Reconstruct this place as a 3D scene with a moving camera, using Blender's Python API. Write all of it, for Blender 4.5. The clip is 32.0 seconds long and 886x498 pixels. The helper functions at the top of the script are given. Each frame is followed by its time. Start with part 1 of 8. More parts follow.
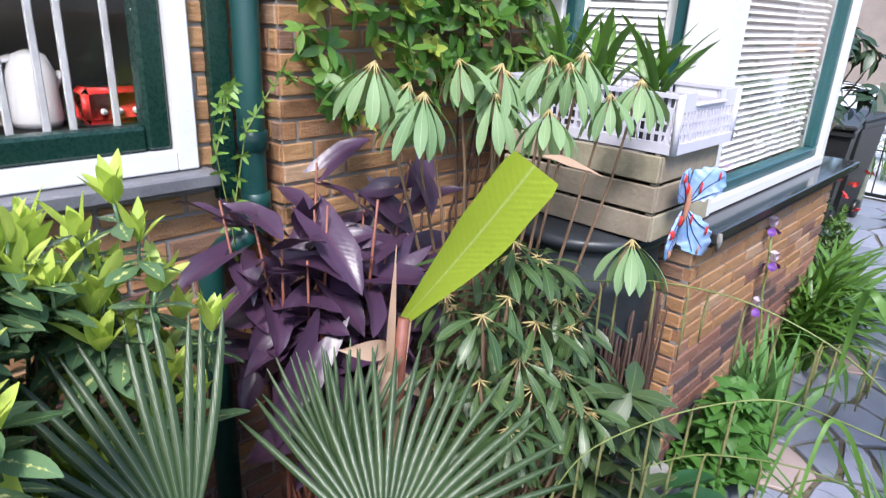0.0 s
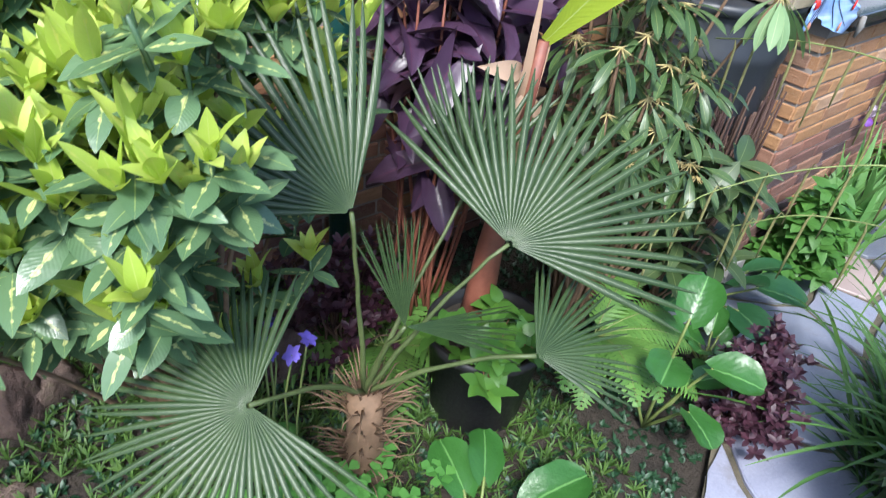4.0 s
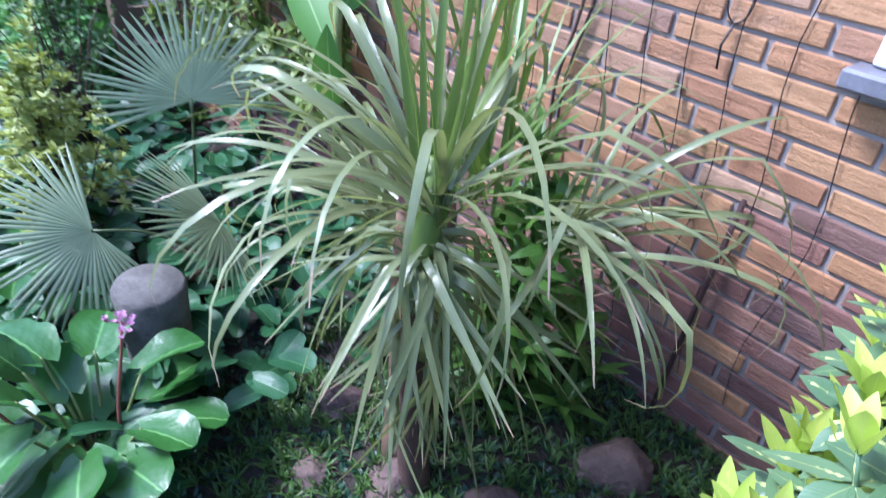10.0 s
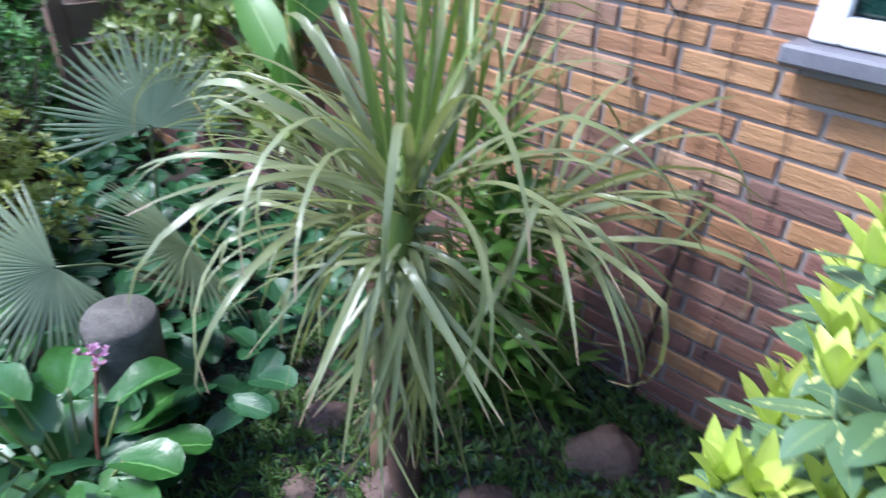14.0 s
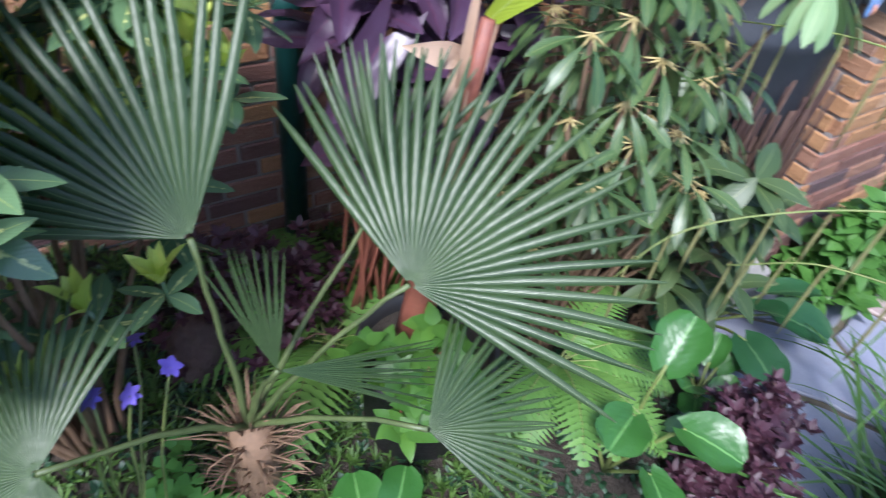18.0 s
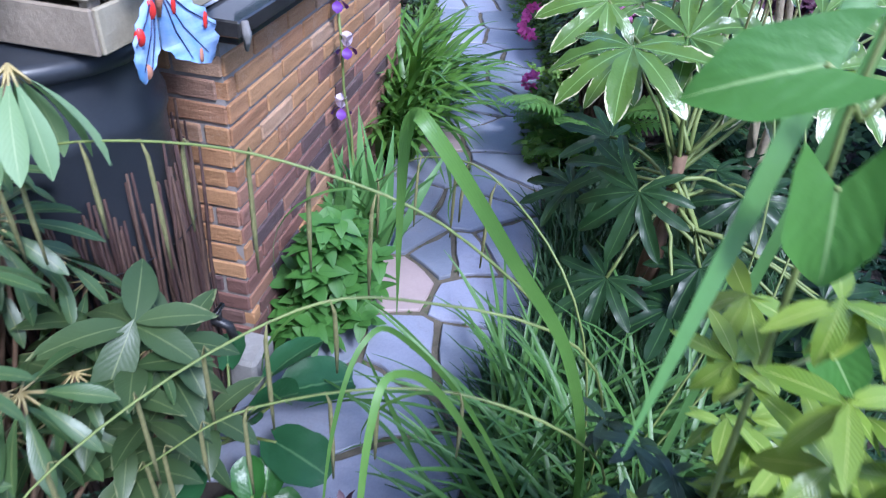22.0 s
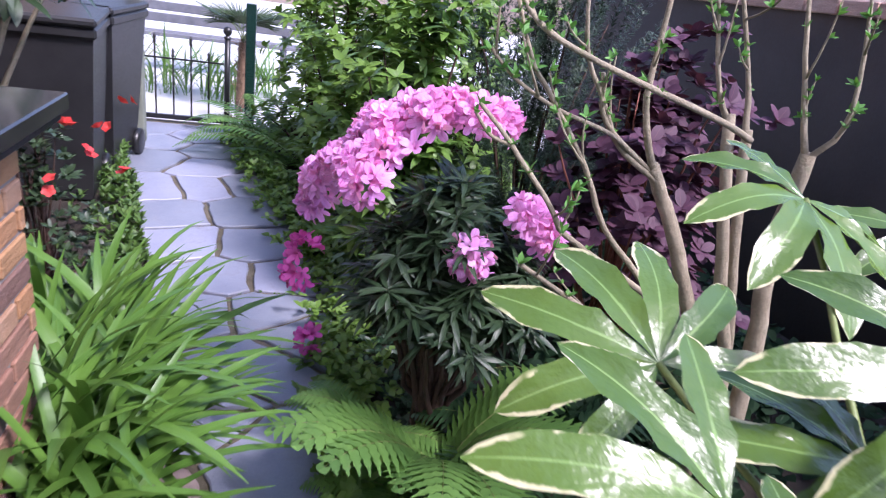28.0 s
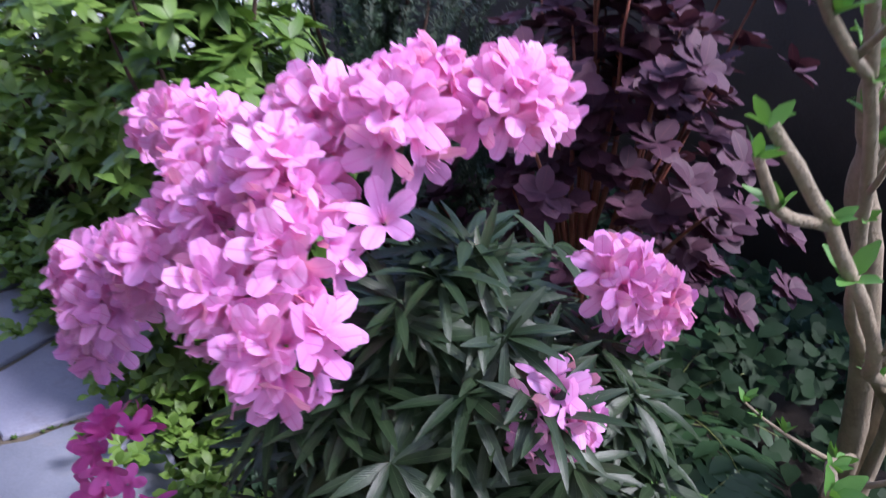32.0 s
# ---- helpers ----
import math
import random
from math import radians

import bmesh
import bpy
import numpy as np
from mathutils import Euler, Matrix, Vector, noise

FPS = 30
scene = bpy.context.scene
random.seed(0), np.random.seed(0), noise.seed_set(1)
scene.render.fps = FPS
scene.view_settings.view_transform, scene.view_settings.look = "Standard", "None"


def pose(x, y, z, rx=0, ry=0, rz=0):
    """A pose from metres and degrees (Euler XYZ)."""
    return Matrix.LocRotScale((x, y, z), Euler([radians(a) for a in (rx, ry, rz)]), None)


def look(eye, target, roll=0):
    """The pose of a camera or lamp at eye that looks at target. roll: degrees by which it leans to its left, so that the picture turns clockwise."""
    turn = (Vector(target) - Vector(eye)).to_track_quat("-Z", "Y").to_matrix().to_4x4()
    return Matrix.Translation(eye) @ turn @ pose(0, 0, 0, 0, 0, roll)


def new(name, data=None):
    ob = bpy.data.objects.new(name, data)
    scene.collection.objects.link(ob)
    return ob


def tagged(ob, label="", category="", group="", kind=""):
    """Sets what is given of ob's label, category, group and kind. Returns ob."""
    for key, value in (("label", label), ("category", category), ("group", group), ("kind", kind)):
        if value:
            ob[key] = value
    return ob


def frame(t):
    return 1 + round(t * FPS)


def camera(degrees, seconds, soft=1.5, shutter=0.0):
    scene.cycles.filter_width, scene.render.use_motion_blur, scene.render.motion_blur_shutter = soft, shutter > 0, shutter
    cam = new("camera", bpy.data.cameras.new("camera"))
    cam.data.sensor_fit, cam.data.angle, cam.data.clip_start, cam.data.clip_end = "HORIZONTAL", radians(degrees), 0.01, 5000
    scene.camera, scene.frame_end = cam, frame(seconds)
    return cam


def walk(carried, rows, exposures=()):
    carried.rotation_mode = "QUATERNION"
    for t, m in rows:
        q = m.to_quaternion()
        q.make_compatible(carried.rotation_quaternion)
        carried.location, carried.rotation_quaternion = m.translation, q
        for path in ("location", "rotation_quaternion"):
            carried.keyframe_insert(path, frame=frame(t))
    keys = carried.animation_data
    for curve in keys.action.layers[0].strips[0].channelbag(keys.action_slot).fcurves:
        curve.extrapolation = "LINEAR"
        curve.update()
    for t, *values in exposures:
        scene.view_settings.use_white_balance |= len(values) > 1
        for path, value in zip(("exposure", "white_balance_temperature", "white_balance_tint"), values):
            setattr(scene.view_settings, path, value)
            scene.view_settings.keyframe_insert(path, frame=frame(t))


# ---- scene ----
cam = camera(68.6, 32.0, 1.15, 0.5)
PATH = [
    (0, 0.219, -0.164, 1.720, -46.92, -20.40, 2.80),
    (0.5, 0.231, -0.172, 1.720, -45.12, -18.59, 1.52),
    (1, 0.239, -0.174, 1.702, -43.61, -18.72, 2.01),
    (1.5, 0.243, -0.170, 1.668, -42.35, -21.73, 2.51),
    (2, 0.218, -0.150, 1.651, -41.39, -24.29, 2.83),
    (2.5, 0.161, -0.142, 1.621, -42.25, -27.02, 3.38),
    (3, 0.098, -0.144, 1.585, -42.65, -30.92, 5.45),
    (3.5, 0.045, -0.183, 1.566, -42.32, -33.98, 5.97),
    (5.5, -0.034, -0.090, 1.515, -38.97, -40.68, 14.04),
    (6, -0.013, 0.005, 1.510, -26.65, -41.63, 13.49),
    (6.5, 0.004, 0.083, 1.492, -15.89, -43.42, 13.54),
    (7, 0.010, 0.160, 1.477, -0.69, -44.83, 13.04),
    (7.5, 0.003, 0.170, 1.475, 15.39, -46.29, 10.37),
    (8, -0.068, 0.092, 1.491, 18.15, -45.76, 7.08),
    (8.5, -0.152, 0.049, 1.509, 21.92, -44.40, 8.62),
    (9, -0.153, 0.054, 1.539, 30.13, -41.87, 10.46),
    (9.5, -0.080, 0.063, 1.567, 38.44, -38.37, 9.27),
    (10, -0.009, 0.050, 1.620, 45.18, -34.17, 6.07),
    (10.5, 0.035, 0.036, 1.649, 48.56, -30.41, 5.59),
    (11, 0.054, 0.030, 1.667, 51.78, -28.16, 4.70),
    (11.5, 0.055, 0.023, 1.670, 54.45, -26.55, 4.29),
    (12, 0.055, 0.026, 1.666, 56.14, -25.62, 3.47),
    (12.5, 0.035, 0.026, 1.656, 57.78, -26.28, 3.44),
    (13, 0.019, 0.029, 1.625, 57.86, -27.81, 2.91),
    (13.5, 0.005, 0.019, 1.605, 51.57, -29.73, 3.26),
    (15.5, 0.119, 0.011, 1.550, 8.24, -40.50, 2.69),
    (16, 0.241, 0.029, 1.531, -2.24, -42.17, 3.47),
    (16.5, 0.346, 0.036, 1.537, -11.16, -43.92, 4.09),
    (17, 0.388, 0.004, 1.533, -20.81, -44.07, 5.37),
    (17.5, 0.397, -0.023, 1.538, -27.69, -44.27, 7.04),
    (18, 0.422, -0.072, 1.541, -37.90, -42.89, 9.19),
    (18.5, 0.440, -0.097, 1.543, -44.94, -41.54, 9.90),
    (19, 0.551, -0.113, 1.547, -49.78, -40.54, 8.01),
    (19.5, 0.687, -0.169, 1.515, -54.67, -39.10, 6.29),
    (20, 0.759, -0.190, 1.513, -61.28, -39.34, 7.14),
    (20.5, 0.801, -0.196, 1.512, -67.51, -39.26, 6.92),
    (21, 0.879, -0.173, 1.507, -72.35, -38.12, 6.13),
    (21.5, 0.959, -0.133, 1.522, -77.63, -36.57, 4.35),
    (22, 1.010, -0.103, 1.521, -81.93, -35.79, 5.81),
    (22.5, 1.185, -0.040, 1.478, -81.27, -35.86, 8.28),
    (23, 1.351, -0.008, 1.452, -76.82, -36.15, 8.38),
    (23.5, 1.481, 0.016, 1.449, -79.15, -34.66, 8.35),
    (24, 1.596, 0.047, 1.463, -84.13, -32.87, 7.68),
    (24.5, 1.687, 0.058, 1.462, -88.90, -31.63, 8.31),
    (25, 1.832, 0.023, 1.451, -90.87, -30.24, 7.09),
    (25.5, 1.979, -0.034, 1.470, -92.18, -29.25, 6.73),
    (26, 2.063, -0.054, 1.473, -93.50, -27.87, 5.29),
    (26.5, 2.215, -0.010, 1.462, -95.82, -26.32, 5.18),
    (28.5, 2.760, 0.142, 1.372, -107.41, -21.50, 8.35),
    (29, 2.919, 0.173, 1.350, -108.74, -20.95, 6.36),
    (29.5, 3.051, 0.192, 1.330, -111.71, -21.53, 6.62),
    (30, 3.235, 0.143, 1.324, -111.30, -22.28, 6.20),
    (30.5, 3.369, 0.111, 1.328, -110.97, -22.53, 5.69),
    (31, 3.502, 0.136, 1.322, -114.48, -22.21, 4.02),
    (31.5, 3.635, 0.176, 1.325, -124.67, -24.52, 3.47),
    (32, 3.714, 0.116, 1.290, -129.11, -29.05, 3.29),
]
walk(cam, [(t, pose(x, y, z, 90 + pitch, 0, yaw) @ pose(0, 0, 0, 0, 0, roll)) for t, x, y, z, yaw, pitch, roll in PATH],
     [(0, 1.25, 6100, 13), (1.5, 1.2, 6100, 13), (3, 1.5, 6000, 8), (6, 1.5, 5900, 13), (7, 1.5, 5700, 16), (9, 1.75, 5000, 20), (11, 1.8, 5150, 23), (13, 1.65, 5300, 19), (17, 1.55, 5750, 15), (20, 1.4, 5300, 15), (22, 1.28, 5100, 18), (23, 1.17, 5150, 25), (26.5, 1.15, 5250, 33), (28.5, 1.5, 6000, 29), (30, 1.4, 6000, 26), (32, 1.2, 5800, 27)])

# ---- world, sun, exposure ----
world = bpy.data.worlds.new("world")
scene.world = world
world.use_nodes = True
wt = world.node_tree
sky = wt.nodes.new("ShaderNodeTexSky")
sky.sky_type, sky.sun_disc = "NISHITA", False
sky.sun_elevation, sky.sun_rotation = radians(52), radians(227)
sky.air_density, sky.dust_density, sky.ozone_density = 1.0, 1.5, 1.0
wt.links.new(sky.outputs[0], wt.nodes["Background"].inputs[0])
wt.nodes["Background"].inputs[1].default_value = 0.145
sun = new("sun", bpy.data.lights.new("sun", "SUN"))
sun.data.energy, sun.data.angle, sun.data.color = 2.3, radians(13), (1.0, 0.96, 0.9)
sun.matrix_world = look((0, 0, 20), (7.0, 6.5, 8.0))


# ---- small helpers ----
rnd = random.Random(7)


def U(a, b):
    return rnd.uniform(a, b)


MESHES = {}


class MB:
    """Collects vertices, faces and texture coordinates for one mesh."""

    def __init__(self):
        self.v, self.f, self.uv, self.m, self.n = [], [], [], [], 0

    def add(self, verts, faces, uv=None, mat=None, slot=0):
        a = np.asarray(verts, float)
        if mat is not None:
            m = np.array(mat)
            a = a @ m[:3, :3].T + m[:3, 3]
        self.v.append(a)
        self.uv.append(np.asarray(uv, float) if uv is not None else np.full((len(a), 2), 0.5))
        n = self.n
        self.f += [tuple(i + n for i in f) for f in faces]
        self.m += [slot] * len(faces)
        self.n += len(a)
        return self

    def take(self, me, m, slot=None):
        """Adds a mesh that was made before, at the pose m."""
        v, f, uv, mi = MESHES[me.name]
        k = len(self.m)
        self.add(v, f, uv, m)
        self.m[k:] = list(mi)
        return self

    def mesh(self, name, mats, smooth=True):
        me = bpy.data.meshes.new(name)
        v = np.concatenate(self.v)
        me.from_pydata(v.tolist(), [], self.f)
        uv = np.concatenate(self.uv)
        layer = me.uv_layers.new(name="UVMap")
        idx = np.zeros(len(me.loops), int)
        me.loops.foreach_get("vertex_index", idx)
        layer.data.foreach_set("uv", uv[idx].ravel())
        for m in mats if isinstance(mats, (list, tuple)) else [mats]:
            me.materials.append(m)
        me.polygons.foreach_set("material_index", self.m)
        if smooth:
            me.polygons.foreach_set("use_smooth", [True] * len(self.f))
        me.update()
        MESHES[me.name] = (v, self.f, uv, self.m)
        return me


def thing(name, loc, label, category, group="", kind=""):
    ob = new(name)
    ob.location = loc
    ob.empty_display_size = 0.1
    return tagged(ob, label, category, group, kind)


def put(name, me, parent, m=None, label=""):
    """A mesh as one part of a thing; m is in the thing's own space."""
    ob = new(name, me)
    ob.parent = parent
    if m is not None:
        ob.matrix_local = m
    return tagged(ob, label)


def part(name, mb, mats, parent, label="", smooth=True, m=None):
    return put(name, mb.mesh(name, mats, smooth), parent, m, label)


def solo(name, mb, mats, label, category="", group="", kind="", smooth=True):
    return tagged(new(name, mb.mesh(name, mats, smooth)), label, category, group, kind)


def frame_to(base, way, up=(0, 0, 1), roll=0.0, size=1.0):
    """A pose whose y axis points along way, with z as near up as can be."""
    y = Vector(way).normalized()
    x = y.cross(Vector(up))
    if x.length < 1e-4:
        x = Vector((1, 0, 0))
    x.normalize()
    z = x.cross(y)
    m = Matrix((x, y, z)).transposed().to_4x4()
    m.translation = base
    return m @ pose(0, 0, 0, 0, roll, 0) @ Matrix.Scale(size, 4)


def az(a, e):
    """A unit way from azimuth and elevation in degrees."""
    a, e = radians(a), radians(e)
    return Vector((math.cos(a) * math.cos(e), math.sin(a) * math.cos(e), math.sin(e)))


def box(mb, lo, hi, slot=0, m=None):
    (a, b, c), (d, e, f) = lo, hi
    v = [(a, b, c), (d, b, c), (d, e, c), (a, e, c), (a, b, f), (d, b, f), (d, e, f), (a, e, f)]
    return mb.add(v, [(0, 3, 2, 1), (4, 5, 6, 7), (0, 1, 5, 4), (1, 2, 6, 5), (2, 3, 7, 6), (3, 0, 4, 7)], None, m, slot)


def bbox(mb, lo, hi, r=0.004, slot=0, m=None):
    """A box with chamfered edges."""
    lo, hi = Vector(lo), Vector(hi)
    c, h = (lo + hi) / 2, (hi - lo) / 2
    r = min(r, min(h) * 0.6)
    v, ids = [], {}
    for sx in (-1, 1):
        for sy in (-1, 1):
            for sz in (-1, 1):
                for k in range(3):
                    p = [h[0] - r, h[1] - r, h[2] - r]
                    p[k] = h[k]
                    ids[sx, sy, sz, k] = len(v)
                    v.append((c[0] + sx * p[0], c[1] + sy * p[1], c[2] + sz * p[2]))
    f = []
    for k in range(3):
        i, j = (k + 1) % 3, (k + 2) % 3
        for s in (-1, 1):
            q = []
            for a, b in ((-1, -1), (1, -1), (1, 1), (-1, 1)):
                key = [0, 0, 0]
                key[k], key[i], key[j] = s, a, b
                q.append(ids[(*key, k)])
            f.append(tuple(q if s > 0 else q[::-1]))
        for a in (-1, 1):
            for b in (-1, 1):
                e = []
                for s, kk in ((-1, i), (1, i), (1, j), (-1, j)):
                    key = [0, 0, 0]
                    key[k], key[i], key[j] = s, a, b
                    e.append(ids[(*key, kk)])
                f.append(tuple(e if a * b > 0 else e[::-1]))
    for sx in (-1, 1):
        for sy in (-1, 1):
            for sz in (-1, 1):
                t = [ids[sx, sy, sz, k] for k in range(3)]
                f.append(tuple(t if sx * sy * sz > 0 else t[::-1]))
    return mb.add(v, f, None, m, slot)


def tube(mb, pts, radii, sides=8, slot=0, cap=True, m=None):
    """A tube along points, with one radius a point."""
    pts = [Vector(p) for p in pts]
    if not hasattr(radii, "__len__"):
        radii = [radii] * len(pts)
    v, f, uv = [], [], []
    ref = Vector((0.31, 0.17, 0.93))
    for i, p in enumerate(pts):
        d = (pts[min(i + 1, len(pts) - 1)] - pts[max(i - 1, 0)]).normalized()
        if abs(d.dot(ref)) > 0.95:
            ref = Vector((0.93, 0.2, 0.3))
        x = d.cross(ref).normalized()
        y = d.cross(x)
        for k in range(sides):
            a = 2 * math.pi * k / sides
            v.append(p + (x * math.cos(a) + y * math.sin(a)) * radii[i])
            uv.append((k / sides, i / max(1, len(pts) - 1)))
    for i in range(len(pts) - 1):
        for k in range(sides):
            a, b = i * sides + k, i * sides + (k + 1) % sides
            f.append((a, a + sides, b + sides, b))
    if cap:
        f.append(tuple(range(sides)))
        f.append(tuple(reversed(range((len(pts) - 1) * sides, len(pts) * sides))))
    return mb.add([tuple(p) for p in v], f, uv, m, slot)


def lathe(mb, prof, sides=32, slot=0, m=None):
    """A turned body from (radius, height) pairs."""
    v, f, uv = [], [], []
    for i, (r, z) in enumerate(prof):
        for k in range(sides):
            a = 2 * math.pi * k / sides
            v.append((r * math.cos(a), r * math.sin(a), z))
            uv.append((k / sides, i / (len(prof) - 1)))
    for i in range(len(prof) - 1):
        for k in range(sides):
            a, b = i * sides + k, i * sides + (k + 1) % sides
            f.append((a, b, b + sides, a + sides))
    return mb.add(v, f, uv, m, slot)


def arc(base, way, length, bend, n=8, side=0.0):
    """Points of a stem that starts along way and sinks by bend radians towards the ground, drifting by side."""
    p, d = Vector(base), Vector(way).normalized()
    flat = Vector((d.x, d.y, 0))
    flat = flat.normalized() if flat.length > 1e-3 else Vector((1, 0, 0))
    ax = Vector((0, 0, 1)).cross(flat)
    out = [p.copy()]
    from_q = ax
    for i in range(n):
        d = Matrix.Rotation(bend / n * (0.4 + 1.2 * i / n), 3, from_q) @ d
        d = Matrix.Rotation(side / n, 3, "Z") @ d
        p = p + d * (length / n)
        out.append(p.copy())
    return out


PROFILES = {
    "ellip": lambda t: math.sin(math.pi * t ** 0.9) ** 0.8,
    "ovate": lambda t: (math.sin(math.pi * t ** 0.62) ** 0.9) if 0 < t < 1 else 0.0,
    "oblan": lambda t: (math.sin(math.pi * t ** 1.5) ** 0.75) if 0 < t < 1 else 0.0,
    "lance": lambda t: math.sin(math.pi * t ** 0.7) ** 1.1 if t < 1 else 0.0,
    "strap": lambda t: (0.45 + 0.55 * min(1, t * 4)) * (1 - t ** 5) ** 0.8 if t < 1 else 0.0,
    "lobe": lambda t: (min(1.0, 0.3 + 1.6 * t) * (1 - max(0.0, (t - 0.55) / 0.45) ** 1.7)) if t < 1 else 0.0,
    "torn": lambda t: min(1.0, 0.22 + 1.3 * t) * (1 if t < 0.97 else 0.9),
    "saw": lambda t: (math.sin(math.pi * (0.1 + 0.9 * t) ** 0.6) ** 0.9 * (0.62 + 0.38 * (round(t * 8) % 2))) if t < 1 else 0.0,
    "round": lambda t: math.sqrt(max(0.0, 1 - (2 * t - 1) ** 2)) * (1.0 if t > 0.4 else 0.75 + 0.6 * t),
    "heart": lambda t: (0.55 + 1.9 * t if t < 0.22 else max(0.0, 1 - ((t - 0.22) / 0.78) ** 1.5)) if t > 0 else 0.35,
}


def broad_leaf(mb, m, L, W, prof="disc", cup=0.25, wave=0.06, slot=0, droop=0.5):
    """A wide leaf of many facets: dished between its veins, with an uneven, rolling margin."""
    n, c = 10, 4
    ph = U(0, 6.28)
    v, uv, f = [], [], []
    y = z = 0.0
    for i in range(n + 1):
        t = i / n
        a = -droop * (t - 0.2)
        if prof == "heart":
            half = 0.5 * W * (math.sin(math.pi * min(1.0, (t + 0.16) / 1.16) ** 0.72) ** 0.85)
            back = 0.2 * L * max(0.0, 1 - t * 3.2)
        else:
            half = 0.5 * W * max(0.0, 1 - abs(2 * (t * 0.97 + 0.015) - 1) ** 2.3) ** 0.5
            back = 0.1 * L * max(0.0, 1 - t * 4)
        half *= 1 + 0.05 * math.sin(13 * t + ph)
        for k in range(-c, c + 1):
            s = k / c
            up = half * (cup * s * s - 0.05 * math.cos(s * 9) * (1 - abs(s))) + wave * W * abs(s) ** 2 * math.sin(8 * t + ph + (2.1 if s > 0 else 0)) * 0.5
            up += 0.012 * W * math.sin(t * 26 - abs(s) * 5)
            v.append((s * half, y - abs(s) * back * 2 - up * math.sin(a), z + up * math.cos(a)))
            uv.append((0.5 + 0.5 * s, t))
        y += math.cos(a) * L / n
        z += math.sin(a) * L / n
    w = 2 * c + 1
    for i in range(n):
        for k in range(2 * c):
            b = i * w + k
            f.append((b, b + 1, b + w + 1, b + w))
    return mb.add(v, f, uv, m, slot)


def leaf(mb, m, L, W, prof="ellip", droop=0.4, fold=0.2, n=6, wave=0.0, slot=0, twist=0.0, notch=0.0):
    """One leaf along y from its base, arching down, folded at the midrib."""
    w = PROFILES[prof]
    v, uv, f = [], [], []
    y = z = 0.0
    ph = U(0, 6.28)
    for i in range(n + 1):
        t = i / n
        a = -droop * (t - 0.15)
        half = max(0.0008, 0.5 * W * w(t) if 0 < t < 1 else (0.5 * W * w(t) if t == 0 or prof == "torn" else 0.0008))
        tw = twist * t
        for k, s in enumerate((-1, 0, 1)):
            up = abs(s) * half * fold + (wave * half * math.sin(9 * t + ph + (s > 0) * 1.7) if s else 0)
            px, pz = s * half * math.cos(tw) - up * math.sin(tw) * 0, up * math.cos(a) + s * half * math.sin(tw)
            v.append((px, y - up * math.sin(a) - abs(s) * notch * W * (1 - t) ** 3, z + pz))
            uv.append((0.5 + 0.5 * s, t))
        y += math.cos(a) * L / n
        z += math.sin(a) * L / n
    for i in range(n):
        b = 3 * i
        f += [(b, b + 1, b + 4, b + 3), (b + 1, b + 2, b + 5, b + 4)]
    return mb.add(v, f, uv, m, slot)

# ---- materials ----
def mat_new(name):
    m = bpy.data.materials.new(name)
    m.use_nodes = True
    nt = m.node_tree
    return m, nt, nt.nodes["Principled BSDF"]


def nd(nt, kind, **kw):
    n = nt.nodes.new("ShaderNode" + kind)
    for k, v in kw.items():
        if k == "op":
            n.operation = v
        elif k == "blend":
            n.data_type, n.blend_type = "RGBA", v
        else:
            n.inputs[int(k[1:])].default_value = v
    return n


def mathn(nt, op, a, b=0.0, c=None):
    n = nt.nodes.new("ShaderNodeMath")
    n.operation = op
    for i, x in enumerate((a, b) if c is None else (a, b, c)):
        if isinstance(x, (int, float)):
            n.inputs[i].default_value = x
        else:
            nt.links.new(x, n.inputs[i])
    return n.outputs[0]


def ramp(nt, fac, stops):
    n = nt.nodes.new("ShaderNodeValToRGB")
    e = n.color_ramp.elements
    while len(e) < len(stops):
        e.new(0.5)
    for el, (p, c) in zip(e, stops):
        el.position, el.color = p, (*c, 1) if len(c) == 3 else c
    nt.links.new(fac, n.inputs[0])
    return n.outputs[0]


def mixc(nt, fac, a, b, blend="MIX"):
    n = nt.nodes.new("ShaderNodeMix")
    n.data_type, n.blend_type = "RGBA", blend
    for i, x in ((0, fac), (6, a), (7, b)):
        if isinstance(x, (int, float)):
            n.inputs[i].default_value = x
        elif isinstance(x, tuple):
            n.inputs[i].default_value = (*x, 1)
        else:
            nt.links.new(x, n.inputs[i])
    return n.outputs[2]


def noise_tex(nt, scale, detail=4.0, rough=0.6, coord=None, kind="Object"):
    c = nt.nodes.new("ShaderNodeTexCoord")
    n = nt.nodes.new("ShaderNodeTexNoise")
    n.inputs["Scale"].default_value, n.inputs["Detail"].default_value, n.inputs["Roughness"].default_value = scale, detail, rough
    nt.links.new(coord if coord is not None else c.outputs[kind], n.inputs["Vector"])
    return n.outputs["Fac"]


def bump(nt, bsdf, height, strength=0.3, dist=0.004):
    b = nt.nodes.new("ShaderNodeBump")
    b.inputs["Strength"].default_value, b.inputs["Distance"].default_value = strength, dist
    nt.links.new(height, b.inputs["Height"])
    nt.links.new(b.outputs[0], bsdf.inputs["Normal"])


